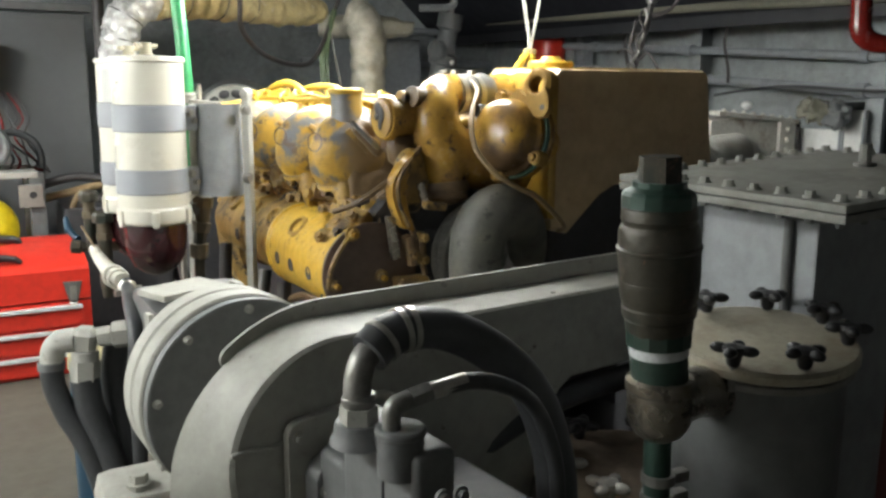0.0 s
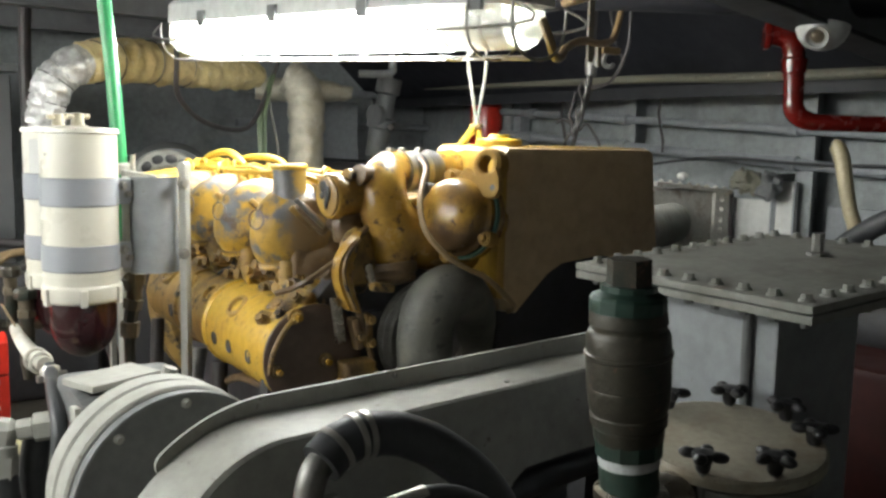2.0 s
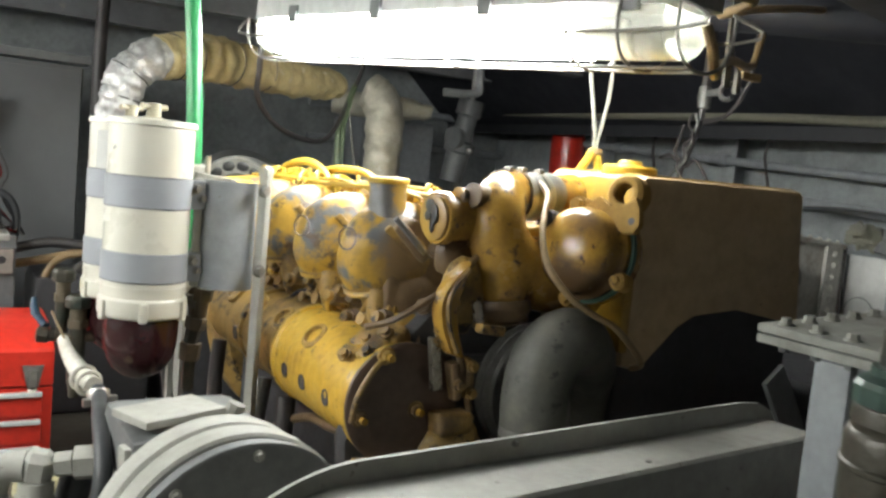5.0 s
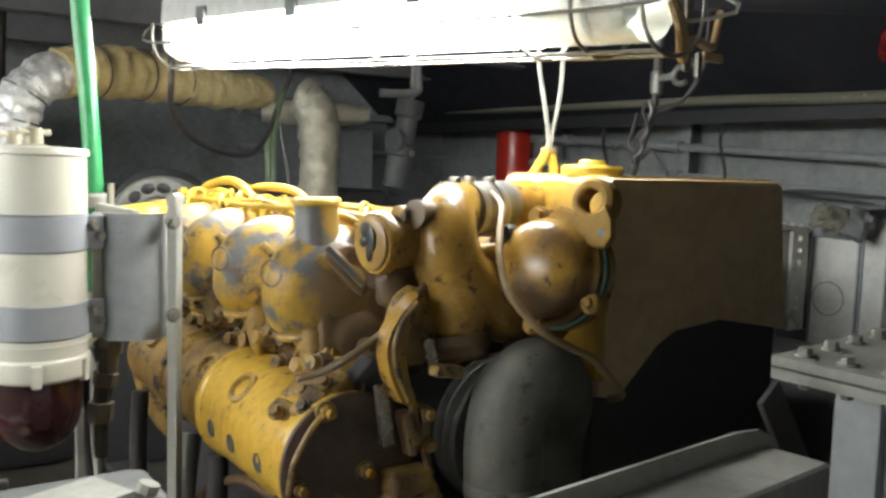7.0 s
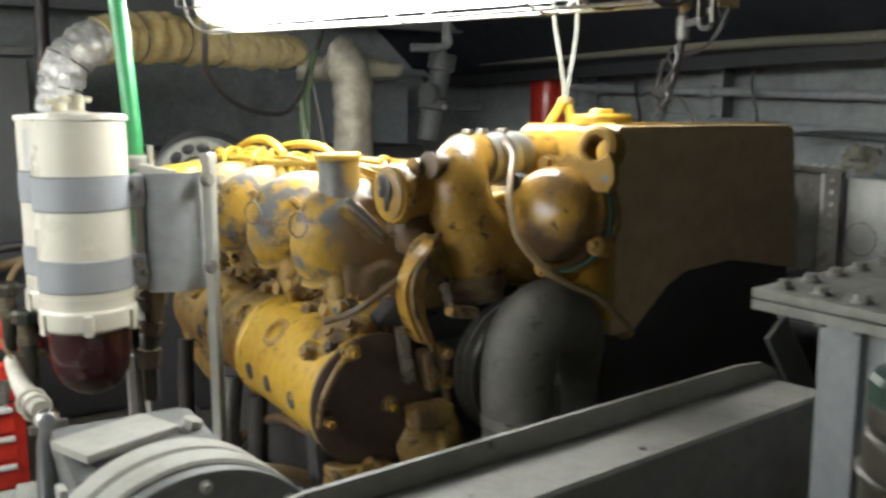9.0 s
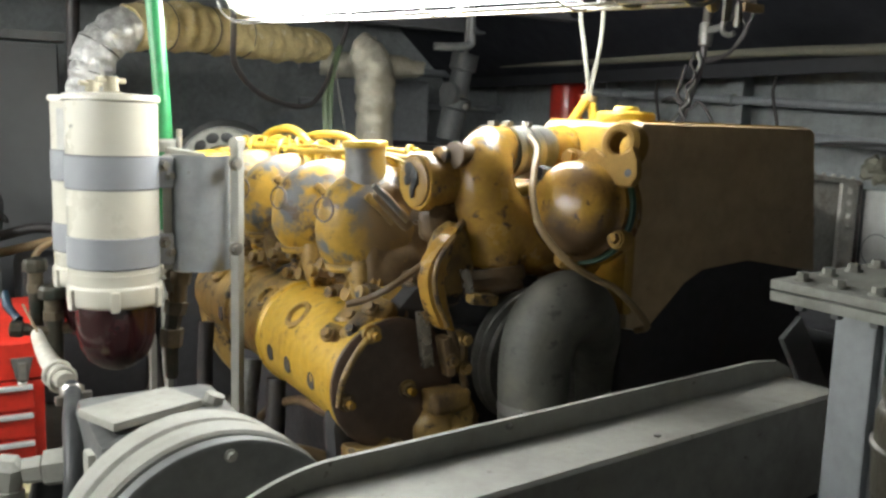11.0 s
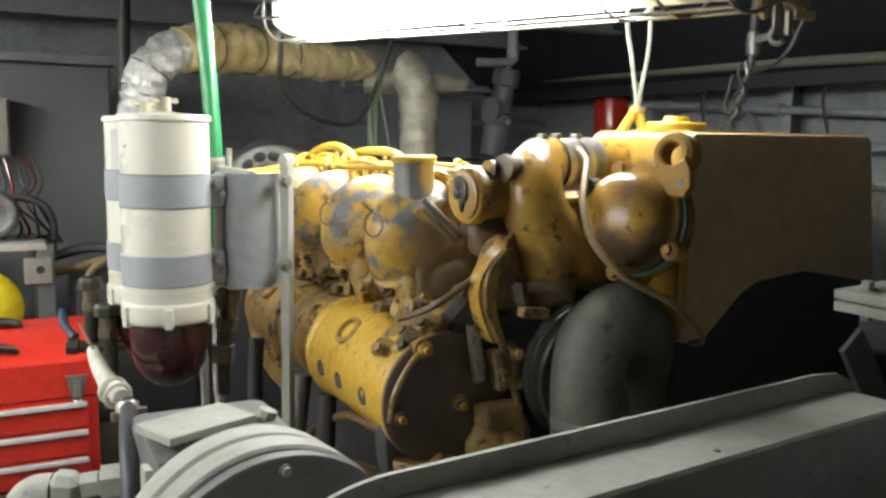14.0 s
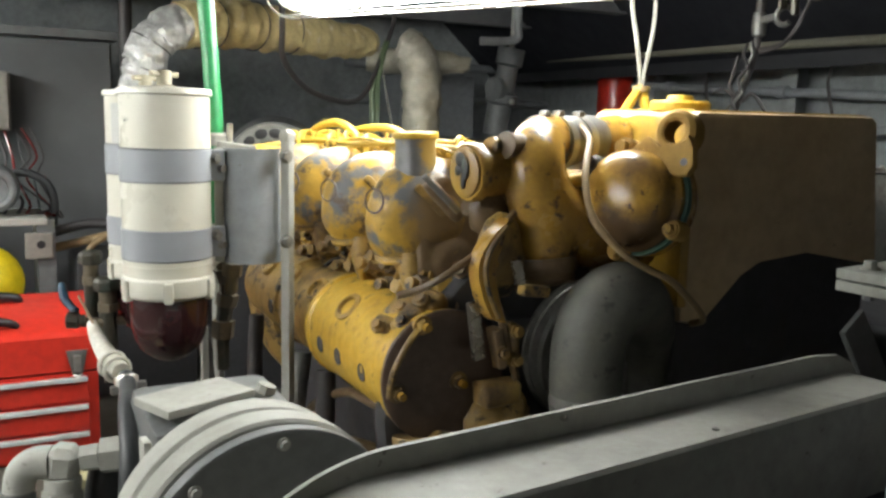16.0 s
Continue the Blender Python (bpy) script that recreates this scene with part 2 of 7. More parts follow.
LIDYELLOW = material("pale_yellow_plastic", (0.42, 0.38, 0.22), 0.5, 0, (0.45, 0.38, 0.2), 20, 0.4, 0.3, None, bump=0.1)
OLIVE = material("olive_grey_lagging", (0.17, 0.165, 0.125), 0.6, 0, (0.16, 0.15, 0.12), 9, 0.45, 0.3, (0.34, 0.33, 0.28), 30, 0.2, 0.4, 50)
RUSTY_GREY = material("dusty_beige_box", (0.25, 0.23, 0.20), 0.6, 0, (0.18, 0.16, 0.135), 8, 0.45, 0.3, None, bump=0.1)
PAPER = material("paper_label", (0.56, 0.56, 0.54), 0.7, 0, (0.40, 0.40, 0.39), 90, 0.4, 0.3, None, bump=0.05)
INK = material("grey_ink", (0.16, 0.16, 0.17), 0.7, 0, None, bump=0)

GLOW = bpy.data.materials.new("lit_diffuser")
GLOW.use_nodes = True
GLOW.node_tree.nodes["Principled BSDF"].inputs["Base Color"].default_value = (0.9, 0.9, 0.88, 1)
GLOW.node_tree.nodes["Principled BSDF"].inputs["Emission Color"].default_value = (0.975, 1.0, 0.965, 1)
GLOW.node_tree.nodes["Principled BSDF"].inputs["Emission Strength"].default_value = LAMP_POWER
GLASS = bpy.data.materials.new("clear_diffuser")
GLASS.use_nodes = True
GLASS.node_tree.nodes["Principled BSDF"].inputs["Base Color"].default_value = (0.92, 0.92, 0.84, 1)
GLASS.node_tree.nodes["Principled BSDF"].inputs["Roughness"].default_value = 0.25
GLASS.node_tree.nodes["Principled BSDF"].inputs["Transmission Weight"].default_value = 0.75

# ---- mesh building ----
from mathutils import noise

WORLD_OF = {}


def finish(name, bm, mat, angle=38):
    bmesh.ops.recalc_face_normals(bm, faces=bm.faces[:])
    lo = Vector([min(v.co[i] for v in bm.verts) for i in range(3)])
    hi = Vector([max(v.co[i] for v in bm.verts) for i in range(3)])
    c = Vector(((lo.x + hi.x) / 2, (lo.y + hi.y) / 2, lo.z))
    bmesh.ops.translate(bm, verts=bm.verts[:], vec=-c)
    me = bpy.data.meshes.new(name)
    bm.to_mesh(me)
    bm.free()
    me.materials.append(mat)
    me.polygons.foreach_set("use_smooth", [True] * len(me.polygons))
    me.set_sharp_from_angle(angle=radians(angle))
    ob = new(name, me)
    flat = ob.modifiers.new("flat_faces", "WEIGHTED_NORMAL")
    flat.keep_sharp = True
    ob.matrix_basis = Matrix.Translation(c)
    WORLD_OF[ob.name] = Matrix.Translation(c)
    return ob


def part(name, bm, mat, parent, label="", angle=38):
    ob = finish(name, bm, mat, angle)
    ob.parent = parent
    ob.matrix_parent_inverse = WORLD_OF[parent.name].inverted()
    if label:
        tagged(ob, label)
    return ob


def thing(name, place, label, category, group="", kind=""):
    ob = new(name)
    ob.empty_display_size = 0.05
    ob.matrix_basis = Matrix.Translation(place)
    WORLD_OF[ob.name] = Matrix.Translation(place)
    return tagged(ob, label, category, group, kind)


def solid(name, bm, mat, label, category, group="", kind="", angle=38):
    return tagged(finish(name, bm, mat, angle), label, category, group, kind)


def turn_to(axis):
    return Vector(axis).normalized().to_track_quat("Z", "Y").to_matrix().to_4x4()


def box(c, s, bevel=0.0, rot=None, bm=None, seg=2):
    bm = bm or bmesh.new()
    m = Matrix.Translation(c) @ (rot or Matrix()) @ Matrix.Diagonal((*s, 1))
    made = bmesh.ops.create_cube(bm, size=1, matrix=m)
    if bevel:
        edges = list({e for v in made["verts"] for e in v.link_edges})
        bmesh.ops.bevel(bm, geom=edges, offset=bevel, segments=seg, affect="EDGES", profile=0.6)
    return bm


def cyl(p0, p1, r0, r1=None, seg=28, bm=None):
    bm = bm or bmesh.new()
    p0, p1 = Vector(p0), Vector(p1)
    d = p1 - p0
    m = Matrix.Translation((p0 + p1) / 2) @ turn_to(d)
    bmesh.ops.create_cone(bm, cap_ends=True, segments=seg, radius1=r0, radius2=r0 if r1 is None else r1, depth=d.length, matrix=m)
    return bm


def lathe(base, axis, profile, seg=32, bm=None, squash=(1, 1)):
    """Turned body: profile rows are (radius, height) along the axis from base."""
    bm = bm or bmesh.new()
    m = Matrix.Translation(base) @ turn_to(axis)
    rings = []
    for r, h in profile:
        if r < 1e-5:
            rings.append([bm.verts.new(m @ Vector((0, 0, h)))])
        else:
            rings.append([bm.verts.new(m @ Vector((r * squash[0] * math.cos(a), r * squash[1] * math.sin(a), h)))
                          for a in (2 * math.pi * k / seg for k in range(seg))])
    for a, b in zip(rings, rings[1:]):
        for k in range(seg):
            j = (k + 1) % seg
            if len(a) == 1 and len(b) > 1:
                bm.faces.new((a[0], b[j], b[k]))
            elif len(b) == 1 and len(a) > 1:
                bm.faces.new((a[k], a[j], b[0]))
            elif len(a) > 1:
                bm.faces.new((a[k], a[j], b[j], b[k]))
    for ring in (rings[0], rings[-1]):
        if len(ring) > 1:
            bm.faces.new(ring)
    return bm


def smooth_line(pts, n=6):
    pts = [Vector(p) for p in pts]
    if len(pts) < 3:
        return pts
    out = []
    for i in range(len(pts) - 1):
        p0, p1, p2, p3 = pts[max(i - 1, 0)], pts[i], pts[i + 1], pts[min(i + 2, len(pts) - 1)]
        for k in range(n):
            t = k / n
            out.append(0.5 * (2 * p1 + (p2 - p0) * t + (2 * p0 - 5 * p1 + 4 * p2 - p3) * t * t + (3 * p1 - p0 - 3 * p2 + p3) * t ** 3))
    return out + [pts[-1]]


def tube(pts, r, seg=12, n=6, bm=None, ribs=0.0, pitch=0.03):
    """Hose or pipe along a smooth line; r is one radius, or one for each given point."""
    bm = bm or bmesh.new()
    line = smooth_line(pts, n)
    rs = [r] * len(line)
    if isinstance(r, (list, tuple)):
        steps = len(line) - 1
        rs = [float(np.interp(k / steps * (len(r) - 1), range(len(r)), r)) for k in range(len(line))]
    up = Vector((0, 0, 1))
    rings, run = [], 0.0
    side = None
    for k, p in enumerate(line):
        d = (line[min(k + 1, len(line) - 1)] - line[max(k - 1, 0)]).normalized()
        if side is None:
            side = d.cross(up if abs(d.z) < 0.9 else Vector((1, 0, 0))).normalized()
        side = (side - d * side.dot(d)).normalized()
        over = d.cross(side)
        if k:
            run += (p - line[k - 1]).length
        rr = rs[k] * (1 + ribs * math.sin(2 * math.pi * run / pitch))
        rings.append([bm.verts.new(p + rr * (side * math.cos(a) + over * math.sin(a))) for a in (2 * math.pi * q / seg for q in range(seg))])
    for a, b in zip(rings, rings[1:]):
        for q in range(seg):
            j = (q + 1) % seg
            bm.faces.new((a[q], a[j], b[j], b[q]))
    bm.faces.new(rings[0][::-1]), bm.faces.new(rings[-1])
    return bm


def ball(c, r, rot=None, bm=None, u=28, v=18):
    bm = bm or bmesh.new()
    r = r if isinstance(r, (tuple, list)) else (r, r, r)
    bmesh.ops.create_uvsphere(bm, u_segments=u, v_segments=v, radius=1, matrix=Matrix.Translation(c) @ (rot or Matrix()) @ Matrix.Diagonal((*r, 1)))
    return bm


def prism(outline, m, depth, bevel=0.0, bm=None):
    """A flat outline (x, y) in the plane of m, given thickness along its z."""
    bm = bm or bmesh.new()
    a = [bm.verts.new(m @ Vector((x, y, 0))) for x, y in outline]
    b = [bm.verts.new(m @ Vector((x, y, depth))) for x, y in outline]
    top = [bm.faces.new(a[::-1]), bm.faces.new(b)]
    for k in range(len(a)):
        j = (k + 1) % len(a)
        bm.faces.new((a[k], a[j], b[j], b[k]))
    if bevel:
        bmesh.ops.bevel(bm, geom=[e for f in top for e in f.edges], offset=bevel, segments=2, affect="EDGES", profile=0.6)
    return bm


def arc(cx, cy, r, a0, a1, n=12):
    return [(cx + r * math.cos(radians(a0 + (a1 - a0) * k / n)), cy + r * math.sin(radians(a0 + (a1 - a0) * k / n))) for k in range(n + 1)]


def ring(c, axis, r, thick, seg=40, bm=None):
    """A round wire or bead."""
    bm = bm or bmesh.new()
    m = Matrix.Translation(c) @ turn_to(axis)
    rows = []
    for k in range(seg):
        a = 2 * math.pi * k / seg
        o = Vector((math.cos(a), math.sin(a), 0))
        rows.append([bm.verts.new(m @ (o * (r + thick * math.cos(b)) + Vector((0, 0, thick * math.sin(b))))) for b in (math.pi / 4 * q for q in range(8))])
    for k in range(seg):
        a, b = rows[k], rows[(k + 1) % seg]
        for q in range(8):
            bm.faces.new((a[q], b[q], b[(q + 1) % 8], a[(q + 1) % 8]))
    return bm


def annulus(c, axis, r0, r1, h, seg=32, bm=None):
    """A flat ring with a round eye through it, standing h along the axis."""
    bm = bm or bmesh.new()
    m = Matrix.Translation(c) @ turn_to(axis)
    rows = []
    for k in range(seg):
        a = 2 * math.pi * k / seg
        rows.append([bm.verts.new(m @ Vector((r * math.cos(a), r * math.sin(a), z))) for r, z in ((r0, 0), (r1, 0), (r1, h * 0.8), (r1 - h * 0.2, h), (r0 + h * 0.1, h), (r0, h * 0.9))])
    for a, b in zip(rows, rows[1:] + rows[:1]):
        for q in range(6):
            bm.faces.new((a[q], b[q], b[(q + 1) % 6], a[(q + 1) % 6]))
    return bm


def oval(base, axis, across, profile, sx, sy, seg=40, bm=None):
    """A turned body stretched sx along the direction across and sy at right angles to it."""
    z = Vector(axis).normalized()
    y = z.cross(Vector(across)).normalized()
    m = Matrix((y.cross(z), y, z)).transposed().to_4x4()
    m.translation = base
    body = lathe((0, 0, 0), (0, 0, 1), profile, seg)
    bmesh.ops.transform(body, matrix=m @ Matrix.Diagonal((sx, sy, 1, 1)), verts=body.verts[:])
    return body


def bar(p0, p1, width, height, up, bevel=0.003, bm=None):
    """A rectangular rib from p0 to p1."""
    p0, p1 = Vector(p0), Vector(p1)
    z = (p1 - p0).normalized()
    x = Vector(up).cross(z).normalized()
    m = Matrix((x, z.cross(x), z)).transposed().to_4x4()
    return box((p0 + p1) / 2, (width, height, (p1 - p0).length), bevel, rot=m, bm=bm)


BOLTS = {}


def bolt(place, axis, size, mat, parent, name="bolt"):
    """A hexagon-headed bolt on its washer; alike bolts share one mesh."""
    key = (round(size, 4), mat.name)
    if key not in BOLTS:
        bm = cyl((0, 0, -size * 0.3), (0, 0, size * 0.25), size * 1.15, seg=14)
        cyl((0, 0, size * 0.25), (0, 0, size * 1.0), size * 0.85, size * 0.78, seg=6, bm=bm)
        me = bpy.data.meshes.new("bolt")
        bm.to_mesh(me)
        bm.free()
        me.materials.append(mat)
        BOLTS[key] = me
    ob = new(name, BOLTS[key])
    ob.matrix_basis = Matrix.Translation(place) @ turn_to(axis) @ pose(0, 0, 0, 0, 0, random.uniform(0, 60))
    WORLD_OF[ob.name] = ob.matrix_basis.copy()
    ob.parent = parent
    ob.matrix_parent_inverse = WORLD_OF[parent.name].inverted()
    return ob


def melt(ob, voxel, rounds=6):
    """Runs overlapping bodies of one casting together with soft fillets."""
    r = ob.modifiers.new("melt", "REMESH")
    r.mode, r.voxel_size, r.use_smooth_shade = "VOXEL", voxel, True
    q = ob.modifiers.new("soften", "SMOOTH")
    q.factor, q.iterations = 0.5, rounds
    return ob


def rough(bm, amount, size, seed=0.0):
    """Dents and wrinkles: every point of a mesh moved a little by a noise of that size."""
    bm.normal_update()
    for v in bm.verts:
        p = v.co / size + Vector((seed, 2.3 * seed, 0.7))
        v.co += v.normal * amount * (noise.noise(p) + 0.5 * noise.noise(p * 2.3))
    return bm


def loft(rows, bm=None):
    """A closed body through outlines that have the same number of points."""
    bm = bm or bmesh.new()
    rings = [[bm.verts.new(p) for p in row] for row in rows]
    for a, b in zip(rings, rings[1:]):
        for k in range(len(a)):
            j = (k + 1) % len(a)
            bm.faces.new((a[k], a[j], b[j], b[k]))
    bm.faces.new(rings[0][::-1]), bm.faces.new(rings[-1])
    return bm


PALE = material("pale_wall_paint", (0.60, 0.60, 0.58), 0.6, 0, (0.48, 0.475, 0.45), 3, 0.4, 0.3, None, bump=0.2)

# ---- structure ----
CEIL = 1.42
solid("floor", box((0.9, 1.4, -0.02), (5.0, 7.0, 0.04)), FLOOR, "worn tan-grey steel floor plates", "floor", kind="structure")
bm = box((0.9, 1.4, CEIL + 0.03), (5.0, 7.0, 0.06))
for y in (-1.2, -0.5, 0.2, 2.9, 3.6):
    box((0.9, y, CEIL - 0.045), (5.0, 0.012, 0.09), 0, bm=bm)
    box((0.9, y, CEIL - 0.095), (5.0, 0.07, 0.010), 0, bm=bm)
solid("ceiling", bm, DECKHEAD, "dark grey deckhead with steel beams", "ceiling", kind="structure")
beam = [(0.3, CEIL - 0.05), (0.3, 1.418), (2.45, 1.418), (2.45, 1.110)]
solid("deck_beam", prism([(x, z) for x, z in beam], Matrix.Translation((0, 0.885, 0)) @ pose(0, 0, 0, 90, 0, 0), 0.014, 0.002), DECKHEAD, "dark deck beam deepening towards the hull side", "beam", kind="structure")
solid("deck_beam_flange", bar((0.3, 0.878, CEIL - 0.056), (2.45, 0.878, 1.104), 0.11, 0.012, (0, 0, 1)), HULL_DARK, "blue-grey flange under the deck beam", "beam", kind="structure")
solid("wall_north", box((0.9, 4.35, 0.7), (5.0, 0.08, 1.5)), HULL, "dark grey steel bulkhead", "wall", kind="structure")
# south and west walls are unseen; their pale paint bounces fill light
solid("wall_south", box((0.9, -2.0, 0.7), (5.0, 0.08, 1.5)), PALE, "unseen steel bulkhead, pale to bounce light", "wall", kind="structure")
solid("wall_west", box((-1.5, 1.4, 0.7), (0.08, 7.0, 1.5)), PALE, "unseen steel wall, pale to bounce light", "wall", kind="structure")
east = solid("wall_east", box((3.0, 1.4, 0.7), (0.08, 7.0, 1.5)), HULL, "stained grey painted hull side", "wall", kind="structure")
for y in (3.32, 2.45, 1.58, 0.72, -0.15):
    bm = box((2.9, y, 0.6), (0.12, 0.012, 1.2), 0.002)
    box((2.835, y - 0.03, 0.6), (0.010, 0.07, 1.2), 0.002, bm=bm)
    part("hull_frame", bm, HULL, east)
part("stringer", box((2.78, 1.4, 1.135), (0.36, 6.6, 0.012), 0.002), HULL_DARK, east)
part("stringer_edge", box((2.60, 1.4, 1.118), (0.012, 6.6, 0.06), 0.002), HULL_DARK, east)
part("side_plating", box((2.45, 1.4, 1.28), (0.02, 6.6, 0.46), 0.002, rot=pose(0, 0, 0, 0, -48, 0)), NAVY, east, "sloping navy side plating darkened for shade")

# flat plates welded on the hull side
for y0, y1, z0, z1 in ((1.66, 2.0, 0.28, 0.66), (1.20, 1.50, 0.25, 0.70), (2.1, 2.42, 0.2, 0.6)):
    part("side_plate", box((2.925, (y0 + y1) / 2, (z0 + z1) / 2), (0.02, y1 - y0, z1 - z0), 0.003), GREY_BLUE, east, "pale blue-grey plate")

# ---- lamp ----
LA, LB = Vector((0.765, 2.13, 1.180)), Vector((0.975, 0.87, 1.118))
along = (LB - LA).normalized()
side = along.cross(Vector((0, 0, 1))).normalized()
over = side.cross(along)
LM = Matrix((side, over, along)).transposed().to_4x4()
LM.translation = LA
LEN = (LB - LA).length
lamp = thing("fluorescent_lamp", LA + over * 0.1, "caged white fluorescent lamp lit under the deckhead", "lamp")
W = 0.058
lens = [(-W, 0.026)] + arc(0, -0.01, W, 180, 360, 14)[1:-1] + [(W, 0.026)]
lens = [(x, y if y > 0 else y * 0.72) for x, y in lens]
m = LM @ Matrix.Translation((0, 0, 0.012))
part("clear_end", prism(lens, m, 0.042, 0.006), GLASS, lamp, "clear unlit end of the cover")
m = LM @ Matrix.Translation((0, 0, 0.056))
part("diffuser", prism(lens, m, LEN * 0.84 - 0.056, 0.006), GLOW, lamp, "brightly lit white diffuser")
m = LM @ Matrix.Translation((0, 0, LEN * 0.84 + 0.002))
part("clear_end", prism(lens, m, LEN * 0.16 - 0.032, 0.008), GLASS, lamp, "clear unlit end of the cover")
bm = cyl(LM @ Vector((0.024, 0, LEN * 0.85)), LM @ Vector((0.024, 0, LEN * 0.90)), 0.014, seg=16)
cyl(LM @ Vector((-0.024, 0, LEN * 0.85)), LM @ Vector((-0.024, 0, LEN * 0.90)), 0.014, seg=16, bm=bm)
part("tube_end", bm, OFFWHITE, lamp)
hous = [(-W - 0.004, 0.030), (W + 0.004, 0.030), (W + 0.002, 0.078), (W - 0.012, 0.092), (-W + 0.012, 0.092), (-W - 0.002, 0.078)]
part("housing", prism(hous, LM @ Matrix.Translation((0, 0, 0.012)), LEN - 0.024, 0.005), LAMP_BODY, lamp, "grey-white lamp housing")
for f in (0.16, 0.42, 0.68, 0.93):
    for s in (-1, 1):
        part("clip", box(LM @ Vector((s * (W + 0.006), 0.035, LEN * f)), (0.010, 0.040, 0.034), 0.003, rot=LM.to_3x3().to_4x4()), GREY_DARK, lamp)
WR = 0.0028
cage = []
for s in (-1, 1):
    x = s * (W + 0.012)
    cage.append([(x, 0.03, 0.0), (x, -0.012, -0.012), (x, -0.014, LEN * 0.5), (x, -0.012, LEN + 0.010), (x, 0.03, LEN)])
    cage.append([(s * 0.026, -0.062, -0.004), (s * 0.026, -0.064, LEN * 0.5), (s * 0.026, -0.062, LEN + 0.004)])
for pts in cage:
    part("cage_wire", tube([LM @ Vector(p) for p in pts], WR, 8, 5), STEEL_DULL, lamp)
for f in (-0.003, 0.30, 0.58, 0.84, 0.92, 1.004):
    hoop = [(-W - 0.012, 0.03), (-W - 0.012, -0.012), (-0.05, -0.05), (0, -0.066), (0.05, -0.05), (W + 0.012, -0.012), (W + 0.012, 0.03)]
    part("cage_hoop", tube([LM @ Vector((x, y, LEN * f)) for x, y in hoop], WR, 8, 4), STEEL_DULL, lamp)
for f in (0.2, 0.8):
    p = LM @ Vector((0, 0.09, LEN * f))
    part("hanger", cyl(p, (p.x, p.y, CEIL), 0.008, seg=12), GREY_DARK, lamp)
# two more of its kind over the gangway
for x, y in ((-0.90, 2.98), (-0.96, 1.72)):
    copy_thing(lamp, Matrix.Translation((x, y, 1.37)))
# feed cable to the lamp's end
solid("lamp_cable", tube([LM @ Vector((0, 0.05, LEN)), (1.06, 0.86, 1.17), (1.19, 1.04, 1.19), (1.38, 1.11, 1.24), (1.7, 1.2, 1.30), (2.2, 1.3, 1.36)], 0.0075, 8), CABLE_TAN,
      "tan cable running to the lamp", "cable")

# ---- engine ----
engine = thing("marine_diesel_engine", (1.05, 1.6, 0.08), "worn yellow vee diesel engine with oily grime and grey scuffs", "engine")
part("crankcase", box((1.02, 1.66, 0.36), (0.52, 1.06, 0.44), 0.02), VOID, engine, "black crankcase")
part("sump", box((1.02, 1.66, 0.13), (0.40, 1.00, 0.10), 0.02), VOID, engine, "black sump")
bm = prism([(-0.20, 0.0), (-0.24, 0.14), (-0.10, 0.26), (0.10, 0.26), (0.32, 0.20), (0.27, 0.0)], Matrix.Translation((1.02, 2.2, 0.50)) @ pose(0, 0, 0, 90, 0, 0), 0.98, 0.03)
part("upper_block", bm, GRIME, engine, "grimy yellow upper block")
part("intake_manifold", tube([(1.02, 1.22, 0.775), (1.02, 1.6, 0.775), (1.02, 2.15, 0.775)], 0.05, 16), YELLOW_DIRTY, engine)
for x in (0.80, 1.24):
    for y in (1.30, 2.05):
        part("engine_foot", box((x, y, 0.05), (0.12, 0.14, 0.10), 0.012), VOID, engine)

